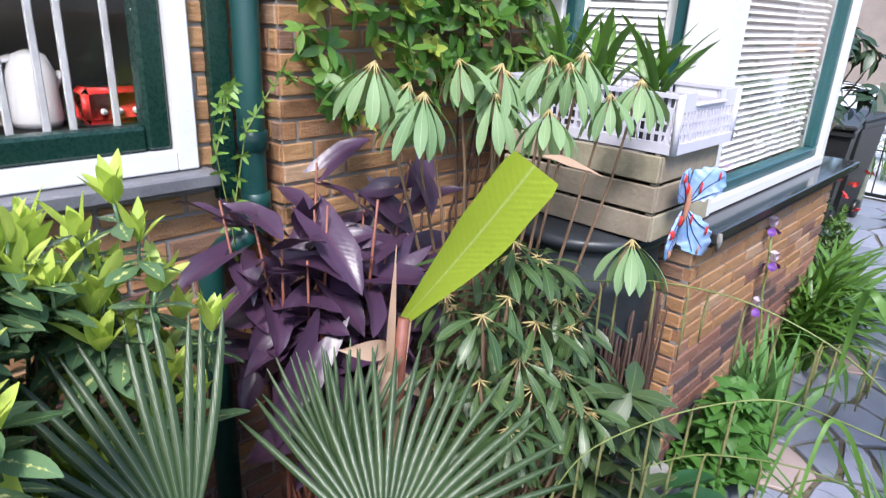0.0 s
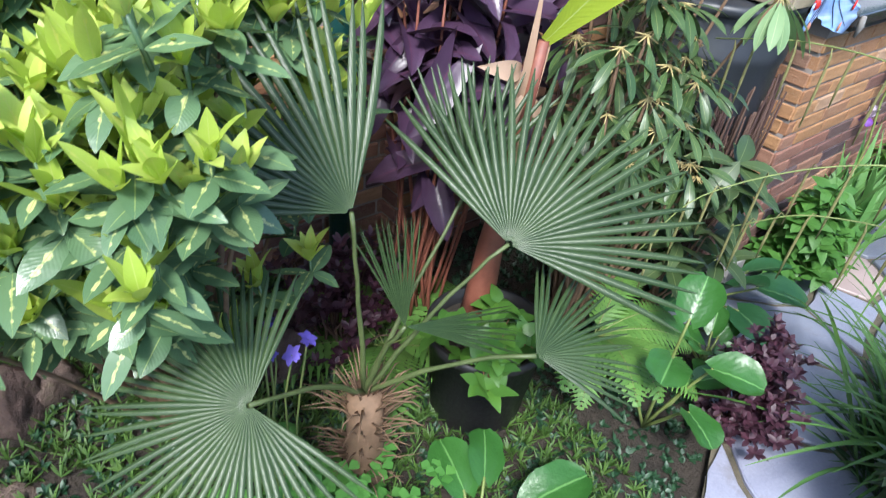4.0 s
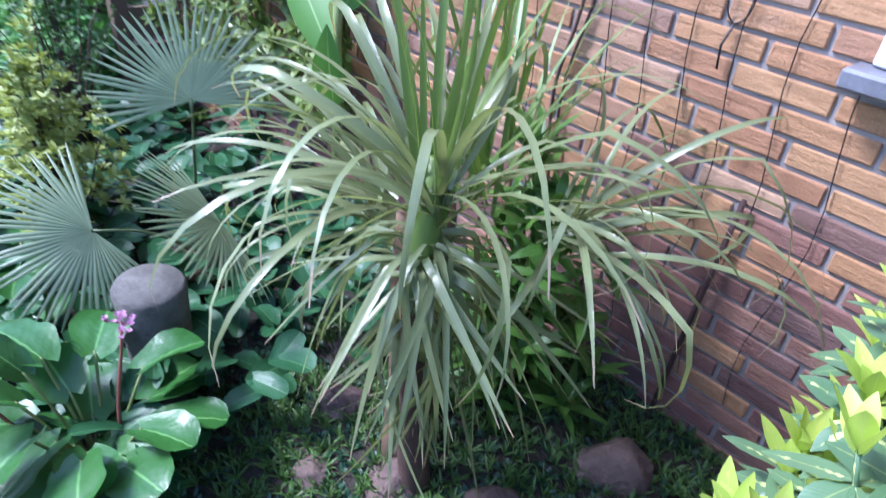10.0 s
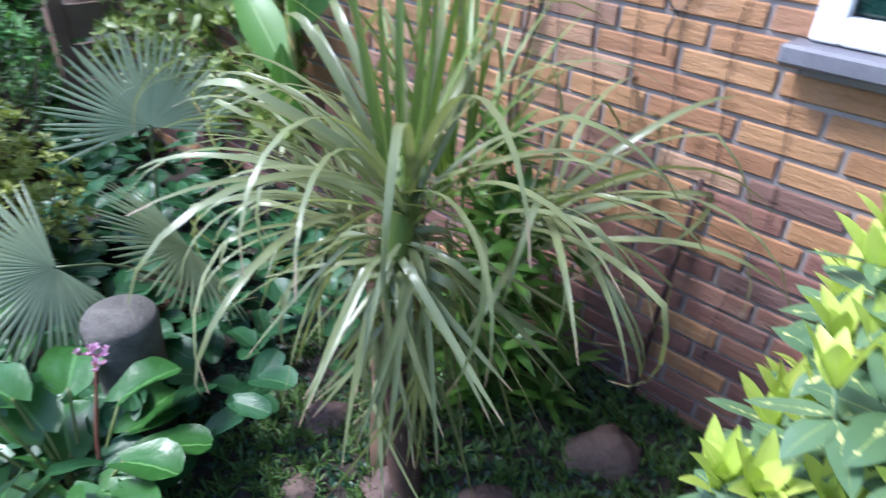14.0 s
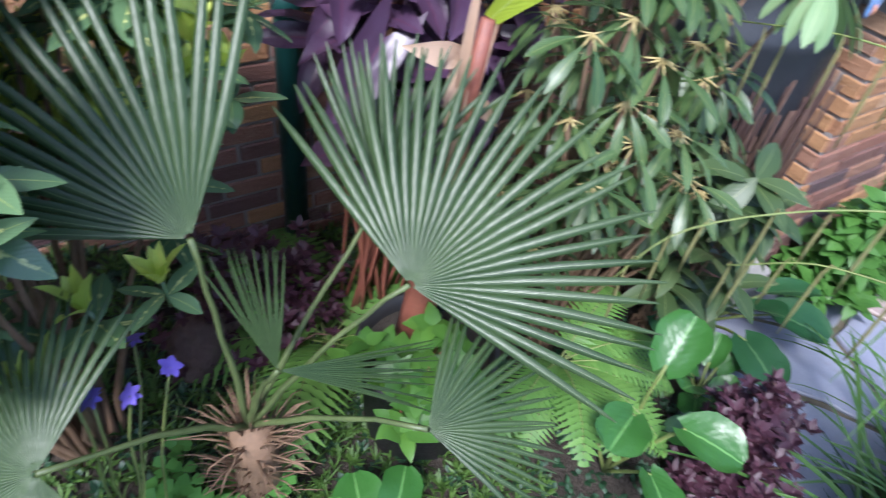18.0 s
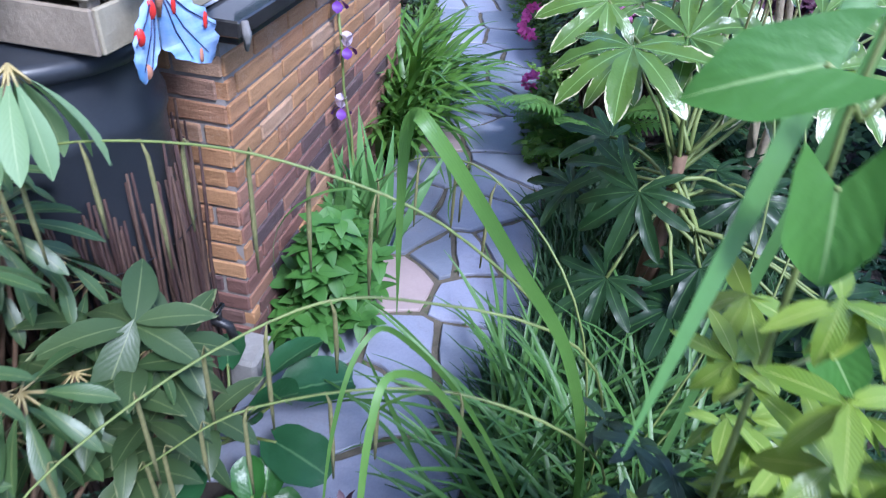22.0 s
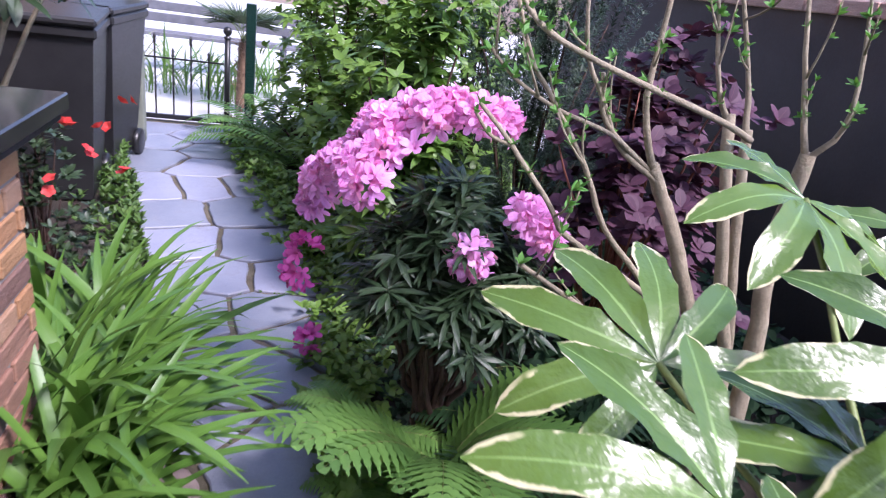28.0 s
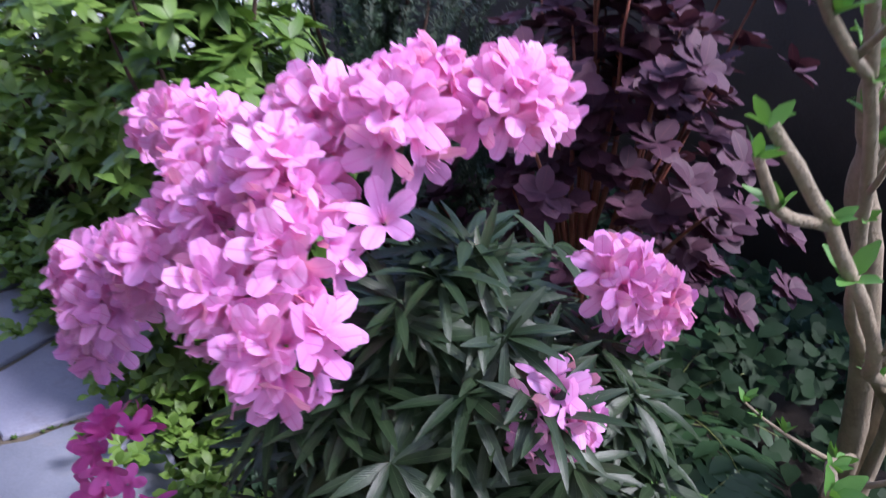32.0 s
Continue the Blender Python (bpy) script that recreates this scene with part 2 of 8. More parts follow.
def leaf_mat(name, dark, light, rough=0.42, vein=None, edge=None, splash=None, tip=None, ribs=0.0, trans=0.25, veins=14.0, spec=0.5, ribamp=0.07, relief=0.25):
    """A leaf: two greens, its midrib and side veins, and if asked a pale margin, a pale centre or a dry tip."""
    m, nt, b = mat_new(name)
    uvn = nt.nodes.new("ShaderNodeUVMap")
    sep = nt.nodes.new("ShaderNodeSeparateXYZ")
    nt.links.new(uvn.outputs[0], sep.inputs[0])
    u, v = sep.outputs[0], sep.outputs[1]
    mid = mathn(nt, "MULTIPLY", mathn(nt, "ABSOLUTE", mathn(nt, "SUBTRACT", u, 0.5)), 2.0)
    geo = nt.nodes.new("ShaderNodeNewGeometry")
    oi = nt.nodes.new("ShaderNodeObjectInfo")
    isl = geo.outputs["Random Per Island"]
    big = noise_tex(nt, 9.0, 3)
    fac = mathn(nt, "ADD", mathn(nt, "MULTIPLY", isl, 0.55), mathn(nt, "MULTIPLY", big, 0.45))
    fac = mathn(nt, "ADD", fac, mathn(nt, "MULTIPLY", mathn(nt, "SUBTRACT", oi.outputs["Random"], 0.5), 0.35))
    col = mixc(nt, mathn(nt, "MINIMUM", mathn(nt, "MAXIMUM", fac, 0.0), 1.0), dark, light)
    wob = noise_tex(nt, 60.0, 4)
    if splash:
        s = mathn(nt, "ADD", mid, mathn(nt, "MULTIPLY", mathn(nt, "SUBTRACT", wob, 0.5), 1.3))
        s = ramp(nt, s, [(0.02, (1, 1, 1)), (0.12, (0, 0, 0))])
        s = mathn(nt, "MULTIPLY", s, mathn(nt, "LESS_THAN", v, 0.8))
        s = mathn(nt, "MULTIPLY", s, mathn(nt, "GREATER_THAN", isl, 0.4))
        col = mixc(nt, mathn(nt, "MULTIPLY", s, 0.9), col, splash)
    if edge:
        s = mathn(nt, "ADD", mid, mathn(nt, "MULTIPLY", mathn(nt, "SUBTRACT", wob, 0.5), 0.5))
        s = mathn(nt, "ADD", s, mathn(nt, "MULTIPLY", mathn(nt, "SUBTRACT", isl, 0.5), 0.3))
        s = mathn(nt, "ADD", s, mathn(nt, "MULTIPLY", mathn(nt, "SUBTRACT", v, 0.8), 1.0))
        s = ramp(nt, s, [(0.84, (0, 0, 0)), (0.93, (1, 1, 1))])
        patch = ramp(nt, noise_tex(nt, 16.0, 2), [(0.43, (0, 0, 0)), (0.51, (1, 1, 1))])
        col = mixc(nt, mathn(nt, "MULTIPLY", s, patch), col, edge)
    if vein:
        s = ramp(nt, mid, [(0.02, (1, 1, 1)), (0.065, (0, 0, 0))])
        col = mixc(nt, mathn(nt, "MULTIPLY", s, 0.75), col, vein)
    if tip:
        s = ramp(nt, mathn(nt, "ADD", v, mathn(nt, "MULTIPLY", wob, 0.08)), [(0.95, (0, 0, 0)), (1.0, (1, 1, 1))])
        col = mixc(nt, s, col, tip)
    spots = ramp(nt, noise_tex(nt, 140.0, 2), [(0.0, (0.75, 0.75, 0.75)), (0.5, (1, 1, 1))])
    col = mixc(nt, 0.35, col, spots, "MULTIPLY")
    nt.links.new(col, b.inputs["Base Color"])
    b.inputs["Roughness"].default_value = rough
    b.inputs["Specular IOR Level"].default_value = spec
    side = mathn(nt, "SUBTRACT", mathn(nt, "MULTIPLY", v, veins), mathn(nt, "MULTIPLY", mid, 3.0))
    h = mathn(nt, "SINE", mathn(nt, "MULTIPLY", side, 6.283))
    if ribs:
        h = mathn(nt, "SINE", mathn(nt, "MULTIPLY", u, ribs * 6.283))
    h = mathn(nt, "ADD", mathn(nt, "MULTIPLY", h, ribamp), wob)
    bump(nt, b, h, relief, 0.003)
    tr = nt.nodes.new("ShaderNodeBsdfTranslucent")
    nt.links.new(mixc(nt, 1.0, col, (1.0, 1.0, 0.55), "MULTIPLY"), tr.inputs[0])
    ms = nt.nodes.new("ShaderNodeMixShader")
    ms.inputs[0].default_value = trans
    nt.links.new(b.outputs[0], ms.inputs[1])
    nt.links.new(tr.outputs[0], ms.inputs[2])
    nt.links.new(ms.outputs[0], nt.nodes["Material Output"].inputs[0])
    return m


def solid(name, a, b2, rough=0.7, scale=6.0, fine=60.0, metal=0.0, relief=0.3, dist=0.004, rand=0.0, spec=0.5, spots=None):
    """A plain surface with variation at two scales and fine relief."""
    m, nt, b = mat_new(name)
    n1, n2 = noise_tex(nt, scale, 5), noise_tex(nt, fine, 5, 0.7)
    fac = mathn(nt, "ADD", mathn(nt, "MULTIPLY", n1, 0.65), mathn(nt, "MULTIPLY", n2, 0.35))
    col = ramp(nt, fac, [(0.3, a), (0.7, b2)])
    if rand:
        oi = nt.nodes.new("ShaderNodeObjectInfo")
        geo = nt.nodes.new("ShaderNodeNewGeometry")
        r = mathn(nt, "FRACT", mathn(nt, "ADD", oi.outputs["Random"], geo.outputs["Random Per Island"]))
        v = nt.nodes.new("ShaderNodeHueSaturation")
        nt.links.new(mathn(nt, "ADD", 1.0 - rand / 2, mathn(nt, "MULTIPLY", r, rand)), v.inputs["Value"])
        nt.links.new(mathn(nt, "ADD", 0.485, mathn(nt, "MULTIPLY", r, 0.03)), v.inputs["Hue"])
        nt.links.new(col, v.inputs["Color"])
        col = v.outputs[0]
    if spots:
        s = ramp(nt, noise_tex(nt, scale * 2.2, 6, 0.75), [(0.55, (0, 0, 0)), (0.68, (1, 1, 1))])
        col = mixc(nt, mathn(nt, "MULTIPLY", s, 0.8), col, spots)
    nt.links.new(col, b.inputs["Base Color"])
    b.inputs["Roughness"].default_value, b.inputs["Metallic"].default_value = rough, metal
    b.inputs["Specular IOR Level"].default_value = spec
    rr = ramp(nt, n2, [(0.3, (max(0.0, rough - 0.1),) * 3), (0.8, (min(1.0, rough + 0.12),) * 3)])
    nt.links.new(rr, b.inputs["Roughness"])
    bump(nt, b, mathn(nt, "ADD", n2, mathn(nt, "MULTIPLY", n1, 0.6)), relief, dist)
    return m


def brick_mat(name, stops, rough=0.85):
    """Rough-faced brick: each piece its own tone from the ramp, with creases along it and pale efflorescence."""
    m, nt, b = mat_new(name)
    oi = nt.nodes.new("ShaderNodeObjectInfo")
    geo = nt.nodes.new("ShaderNodeNewGeometry")
    r = mathn(nt, "FRACT", mathn(nt, "ADD", oi.outputs["Random"], geo.outputs["Random Per Island"]))
    col = ramp(nt, r, stops)
    tc = nt.nodes.new("ShaderNodeTexCoord")
    add = nt.nodes.new("ShaderNodeVectorMath")
    add.operation = "ADD"
    nt.links.new(geo.outputs["Position"], add.inputs[0])
    nt.links.new(oi.outputs["Random"], add.inputs[1])
    mp = nt.nodes.new("ShaderNodeMapping")
    mp.inputs["Scale"].default_value = (9, 9, 42)
    mp.inputs["Rotation"].default_value = (0, 0.22, 0.1)
    nt.links.new(add.outputs[0], mp.inputs[0])
    crease = noise_tex(nt, 1.0, 6, 0.7, mp.outputs[0])
    grain = noise_tex(nt, 160.0, 4, 0.7, geo.outputs["Position"])
    wide = noise_tex(nt, 5.0, 4, 0.6, geo.outputs["Position"])
    shade = ramp(nt, mathn(nt, "ADD", mathn(nt, "MULTIPLY", crease, 0.6), mathn(nt, "MULTIPLY", grain, 0.4)), [(0.3, (0.55, 0.5, 0.47)), (0.55, (1, 1, 1)), (0.8, (1.25, 1.2, 1.15))])
    col = mixc(nt, 0.85, col, shade, "MULTIPLY")
    pale = ramp(nt, mathn(nt, "ADD", mathn(nt, "MULTIPLY", wide, 0.7), mathn(nt, "MULTIPLY", grain, 0.3)), [(0.56, (0, 0, 0)), (0.72, (1, 1, 1))])
    col = mixc(nt, mathn(nt, "MULTIPLY", pale, 0.3), col, (0.5, 0.44, 0.38))
    nt.links.new(col, b.inputs["Base Color"])
    b.inputs["Roughness"].default_value = rough
    bump(nt, b, mathn(nt, "ADD", crease, mathn(nt, "MULTIPLY", grain, 0.3)), 0.9, 0.01)
    return m


M_BRICK = brick_mat("brick_yellow", [(0.0, (0.353, 0.185, 0.084)), (0.3, (0.446, 0.251, 0.118)), (0.6, (0.391, 0.207, 0.0966)), (0.8, (0.316, 0.154, 0.0798)), (0.92, (0.465, 0.299, 0.185)), (1.0, (0.205, 0.106, 0.0756))])
M_BRICK_LOW = brick_mat("brick_dark", [(0.0, (0.13, 0.07, 0.06)), (0.35, (0.25, 0.12, 0.09)), (0.7, (0.32, 0.17, 0.11)), (0.85, (0.07, 0.05, 0.06)), (1.0, (0.28, 0.13, 0.09))])
M_MORTAR = solid("mortar", (0.2, 0.18, 0.168), (0.34, 0.305, 0.28), 0.95, 8, 150)
M_STONE = solid("paving_slate", (0.19, 0.205, 0.26), (0.33, 0.345, 0.43), 0.4, 3.0, 110, relief=0.4, dist=0.004, rand=0.4, spots=(0.23, 0.225, 0.25))
M_STONE_PINK = solid("paving_pink", (0.3, 0.23, 0.22), (0.42, 0.33, 0.31), 0.5, 4, 90, relief=0.25, dist=0.003, rand=0.2)
M_JOINT = solid("joint_sand", (0.07, 0.06, 0.04), (0.2, 0.17, 0.12), 0.95, 14, 120, relief=0.8, dist=0.008, spots=(0.06, 0.08, 0.02))
M_SOIL = solid("soil", (0.018, 0.014, 0.01), (0.06, 0.046, 0.034), 0.95, 12, 90, relief=1.0, dist=0.015)
M_ROCK = solid("rock_brown", (0.07, 0.048, 0.04), (0.19, 0.13, 0.105), 0.9, 7, 60, relief=1.0, dist=0.01, rand=0.3, spots=(0.1, 0.09, 0.05))
M_WHITE = solid("white_paint", (0.66, 0.65, 0.66), (0.76, 0.75, 0.75), 0.35, 3, 90, relief=0.1, dist=0.001)
M_GREEN = solid("green_paint", (0.003, 0.02, 0.015), (0.006, 0.032, 0.024), 0.3, 4, 120, relief=0.1, dist=0.001)
M_PIPE = solid("green_pipe", (0.006, 0.042, 0.04), (0.012, 0.06, 0.055), 0.38, 4, 70, relief=0.15, dist=0.001)
M_TEAL = solid("teal_paint", (0.012, 0.06, 0.065), (0.025, 0.09, 0.095), 0.35, 4, 120, relief=0.1, dist=0.001)
M_SILL = solid("sill_stone", (0.014, 0.014, 0.015), (0.045, 0.043, 0.042), 0.1, 10, 140, relief=0.1, dist=0.001, spec=0.7)
M_SILL_GREY = solid("sill_grey", (0.1, 0.1, 0.11), (0.2, 0.2, 0.22), 0.45, 9, 120, relief=0.5, dist=0.004)
M_BARREL = solid("barrel_plastic", (0.018, 0.021, 0.026), (0.034, 0.038, 0.046), 0.42, 5, 120, relief=0.15, dist=0.002)
M_BLACK = solid("black_plastic", (0.012, 0.012, 0.013), (0.028, 0.028, 0.03), 0.45, 6, 100, relief=0.15, dist=0.002)
M_IRON = solid("black_iron", (0.008, 0.008, 0.009), (0.02, 0.02, 0.021), 0.35, 10, 140, relief=0.2, dist=0.001)
M_CRATE = solid("crate_wood", (0.2, 0.165, 0.115), (0.4, 0.34, 0.25), 0.85, 7, 70, relief=0.6, dist=0.004, rand=0.3)
M_BASKET = solid("crate_plastic", (0.5, 0.48, 0.56), (0.62, 0.6, 0.68), 0.45, 5, 100, relief=0.1, dist=0.001)
M_TWIG = solid("twig", (0.034, 0.018, 0.014), (0.095, 0.05, 0.037), 0.85, 20, 120, relief=0.6, dist=0.003, rand=0.7)
M_BARK = solid("bark", (0.17, 0.14, 0.09), (0.4, 0.34, 0.24), 0.9, 14, 110, relief=0.9, dist=0.006, spots=(0.2, 0.2, 0.12))
M_STEM = solid("green_stem", (0.12, 0.16, 0.04), (0.22, 0.27, 0.08), 0.55, 14, 90, relief=0.2)
M_STEM_RED = solid("red_stem", (0.16, 0.05, 0.035), (0.3, 0.11, 0.07), 0.55, 14, 90, relief=0.2)
M_STEM_BROWN = solid("brown_stem", (0.1, 0.06, 0.035), (0.24, 0.15, 0.09), 0.8, 14, 90, relief=0.5)
M_STEM_TAN = solid("tan_stalk", (0.32, 0.26, 0.1), (0.45, 0.36, 0.16), 0.6, 14, 90, relief=0.2)
M_TERRA = solid("terracotta", (0.36, 0.15, 0.09), (0.5, 0.24, 0.15), 0.8, 5, 80, relief=0.3)
M_CONCRETE = solid("concrete", (0.16, 0.15, 0.14), (0.34, 0.33, 0.31), 0.9, 6, 120, relief=0.6)
M_PLASTER = solid("dark_plaster", (0.024, 0.016, 0.013), (0.055, 0.037, 0.029), 0.9, 2.5, 60, relief=0.5, dist=0.006)
M_FENCE = solid("fence_wood", (0.12, 0.075, 0.045), (0.24, 0.16, 0.1), 0.85, 4, 60, relief=0.6, rand=0.3)
M_ROAD = solid("asphalt", (0.04, 0.04, 0.042), (0.065, 0.065, 0.067), 0.9, 3, 120, relief=0.5)
M_ROOM = solid("room_wall", (0.3, 0.27, 0.22), (0.4, 0.36, 0.3), 0.9, 2, 30)
M_DRY = leaf_mat("dry_leaf", (0.3, 0.17, 0.09), (0.55, 0.4, 0.3), 0.7, trans=0.2, ribs=6)

m, nt, b = mat_new("glass")
b.inputs["Base Color"].default_value = (1, 1, 1, 1)
b.inputs["Roughness"].default_value = 0.0
b.inputs["Transmission Weight"].default_value = 1.0
b.inputs["IOR"].default_value = 1.45
M_GLASS = m

L_RHODO = leaf_mat("rhododendron_leaf", (0.045, 0.1, 0.045), (0.125, 0.21, 0.1), 0.26, vein=(0.25, 0.32, 0.1), splash=(0.6, 0.62, 0.24), trans=0.12, spec=0.6)
L_YOUNG = leaf_mat("young_leaf", (0.36, 0.5, 0.06), (0.64, 0.74, 0.18), 0.4, vein=(0.55, 0.62, 0.2), splash=(0.62, 0.66, 0.14), trans=0.35)
L_FAN = leaf_mat("fan_palm_leaf", (0.018, 0.041, 0.014), (0.05, 0.085, 0.03), 0.36, vein=(0.16, 0.22, 0.1), trans=0.15, spec=0.4)
# Paler fan palm green: the sky's reflection on the leaves is in the base colour.
L_FAN_SHEEN = leaf_mat("sky_sheen_fan_palm_leaf", (0.18, 0.25, 0.13), (0.36, 0.44, 0.27), 0.32, vein=(0.2, 0.26, 0.15), trans=0.38, spec=0.6)
L_PURPLE = leaf_mat("purple_leaf", (0.032, 0.015, 0.035), (0.085, 0.045, 0.09), 0.34, vein=(0.1, 0.03, 0.06), trans=0.1)
L_BANANA = leaf_mat("banana_leaf", (0.26, 0.38, 0.025), (0.43, 0.53, 0.05), 0.42, vein=(0.5, 0.6, 0.2), trans=0.35, veins=26, ribamp=0.1, relief=0.5)
L_CANNA = leaf_mat("canna_leaf", (0.08, 0.2, 0.04), (0.16, 0.34, 0.07), 0.42, vein=(0.35, 0.5, 0.2), trans=0.3, veins=26)
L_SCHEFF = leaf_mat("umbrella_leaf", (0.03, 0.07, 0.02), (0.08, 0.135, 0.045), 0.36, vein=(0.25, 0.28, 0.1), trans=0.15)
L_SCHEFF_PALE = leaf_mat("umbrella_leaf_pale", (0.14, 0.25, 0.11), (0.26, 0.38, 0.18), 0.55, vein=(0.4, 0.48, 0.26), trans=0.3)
L_IVY = leaf_mat("dark_groundcover_leaf", (0.012, 0.04, 0.02), (0.04, 0.1, 0.045), 0.38, trans=0.12)
L_WEED = leaf_mat("weed_leaf", (0.04, 0.1, 0.02), (0.11, 0.2, 0.04), 0.5, trans=0.25)
L_CLOVER = leaf_mat("columbine_leaf", (0.07, 0.22, 0.04), (0.14, 0.34, 0.07), 0.5, trans=0.3)
L_BERG = leaf_mat("bergenia_leaf", (0.02, 0.08, 0.014), (0.05, 0.16, 0.03), 0.34, vein=(0.16, 0.34, 0.1), trans=0.15, veins=7, spec=0.55, ribamp=0.05, relief=0.5)
L_BERG_DARK = leaf_mat("bergenia_leaf_dark", (0.015, 0.06, 0.022), (0.035, 0.115, 0.04), 0.42, vein=(0.1, 0.2, 0.08), trans=0.1, veins=7, spec=0.35, ribamp=0.05, relief=0.5)
L_FERN = leaf_mat("fern_leaf", (0.075, 0.19, 0.036), (0.17, 0.33, 0.07), 0.5, trans=0.3)
# Dark fern green with the shade below the shrubs mixed into the colour.
L_FERN_DARK = leaf_mat("fern_leaf_dark_shaded", (0.016, 0.052, 0.018), (0.042, 0.105, 0.036), 0.5, trans=0.2)
L_STRAP = leaf_mat("cordyline_leaf", (0.09, 0.125, 0.04), (0.36, 0.4, 0.2), 0.27, vein=(0.25, 0.33, 0.18), tip=(0.4, 0.3, 0.2), trans=0.35, spec=0.7)
L_STRAP_Y = leaf_mat("cordyline_leaf_young", (0.1, 0.17, 0.03), (0.2, 0.28, 0.06), 0.4, trans=0.25)
L_LILY = leaf_mat("lily_leaf", (0.042, 0.125, 0.016), (0.135, 0.265, 0.042), 0.38, vein=(0.12, 0.24, 0.06), trans=0.25)
L_IRIS = leaf_mat("iris_leaf", (0.07, 0.19, 0.05), (0.17, 0.34, 0.1), 0.45, trans=0.25, ribs=5)
L_SEDGE = leaf_mat("sedge_leaf", (0.06, 0.16, 0.03), (0.16, 0.3, 0.06), 0.42, trans=0.3)
L_MINT = leaf_mat("soft_green_leaf", (0.05, 0.15, 0.025), (0.11, 0.26, 0.05), 0.5, vein=(0.05, 0.15, 0.03), trans=0.3, veins=9)
L_FATSIA = leaf_mat("fatsia_leaf", (0.045, 0.1, 0.012), (0.115, 0.2, 0.03), 0.23, vein=(0.22, 0.36, 0.1), edge=(0.6, 0.57, 0.33), trans=0.15, veins=6, spec=0.65, ribamp=0.03, relief=0.6)
# Dark older fatsia green, lowered further to hold the shade under the canopy.
L_FATSIA_D = leaf_mat("fatsia_leaf_dark_shaded", (0.008, 0.026, 0.008), (0.022, 0.055, 0.016), 0.36, vein=(0.07, 0.13, 0.04), trans=0.08, veins=7, spec=0.3)
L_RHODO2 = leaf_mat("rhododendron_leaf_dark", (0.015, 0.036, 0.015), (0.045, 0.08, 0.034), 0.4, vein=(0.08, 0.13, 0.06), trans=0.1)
L_HEDGE = leaf_mat("hedge_leaf", (0.065, 0.15, 0.024), (0.2, 0.34, 0.062), 0.42, vein=(0.14, 0.28, 0.08), trans=0.25)
L_YEW = leaf_mat("yew_leaf", (0.012, 0.032, 0.012), (0.035, 0.07, 0.028), 0.5, trans=0.1)
L_SMOKE = leaf_mat("smokebush_leaf", (0.05, 0.016, 0.036), (0.125, 0.046, 0.085), 0.65, vein=(0.13, 0.05, 0.07), trans=0.15)
L_LORO = leaf_mat("maroon_leaf", (0.026, 0.011, 0.02), (0.085, 0.032, 0.05), 0.45, trans=0.2)
L_HEART = leaf_mat("heart_leaf", (0.06, 0.18, 0.03), (0.12, 0.28, 0.055), 0.42, vein=(0.35, 0.5, 0.2), trans=0.3, veins=5, ribamp=0.06, relief=0.4)
L_PIERIS = leaf_mat("glossy_yellow_leaf", (0.07, 0.15, 0.012), (0.3, 0.4, 0.06), 0.26, vein=(0.45, 0.5, 0.14), trans=0.2)
L_JASM = leaf_mat("climber_leaf", (0.03, 0.1, 0.02), (0.1, 0.22, 0.03), 0.36, trans=0.2)
L_JASM_Y = leaf_mat("climber_leaf_yellow", (0.24, 0.32, 0.04), (0.46, 0.5, 0.1), 0.4, trans=0.3)
L_CAREX = leaf_mat("pale_grass", (0.2, 0.22, 0.12), (0.5, 0.48, 0.34), 0.5, trans=0.25)
L_EUPH = leaf_mat("lime_leaf", (0.25, 0.32, 0.06), (0.45, 0.5, 0.14), 0.5, trans=0.3)
P_PINK = leaf_mat("pink_petal", (0.9, 0.33, 0.86), (0.97, 0.58, 0.99), 0.5, vein=(0.85, 0.28, 0.75), trans=0.4)
P_MAG = leaf_mat("magenta_petal", (0.68, 0.05, 0.4), (0.85, 0.2, 0.62), 0.55, trans=0.3)
P_RED = leaf_mat("red_petal", (0.65, 0.03, 0.03), (0.8, 0.1, 0.09), 0.5, trans=0.3)
P_BLUE = leaf_mat("violet_petal", (0.14, 0.1, 0.55), (0.26, 0.2, 0.75), 0.5, trans=0.3)
P_IRIS_D = leaf_mat("iris_fall", (0.08, 0.012, 0.2), (0.2, 0.06, 0.38), 0.5, trans=0.2)
P_IRIS_L = leaf_mat("iris_standard", (0.5, 0.38, 0.62), (0.75, 0.66, 0.8), 0.5, trans=0.4)
P_BERG = leaf_mat("bergenia_petal", (0.3, 0.1, 0.22), (0.62, 0.36, 0.54), 0.5, trans=0.3)
M_STEM_DULL = solid("dull_stalk", (0.05, 0.075, 0.025), (0.11, 0.14, 0.05), 0.5, 14, 90, relief=0.2)
L_GRASS = leaf_mat("dark_grass", (0.035, 0.1, 0.022), (0.11, 0.23, 0.05), 0.4, trans=0.25)
L_CLIMB = leaf_mat("yellow_climber_leaf", (0.09, 0.16, 0.03), (0.36, 0.43, 0.11), 0.36, trans=0.3)
L_CATKIN = solid("catkin", (0.15, 0.15, 0.05), (0.29, 0.27, 0.11), 0.8, 60, 300, relief=1.0, dist=0.003)

# ---- ground and paving ----
def lerp_table(x, table):
    return float(np.interp(x, [a for a, _ in table], [b for _, b in table]))


PATH_HI = [(-6.5, 0.55), (-5, 0.45), (-3.8, 0.1), (-2.2, 0.0), (0, -0.05), (1.2, 0.02), (1.6, 0.2), (2.1, 0.62), (3, 0.55), (3.9, 0.61), (5.5, 0.7), (6.5, 0.95), (8, 1.4), (8.5, 1.45)]
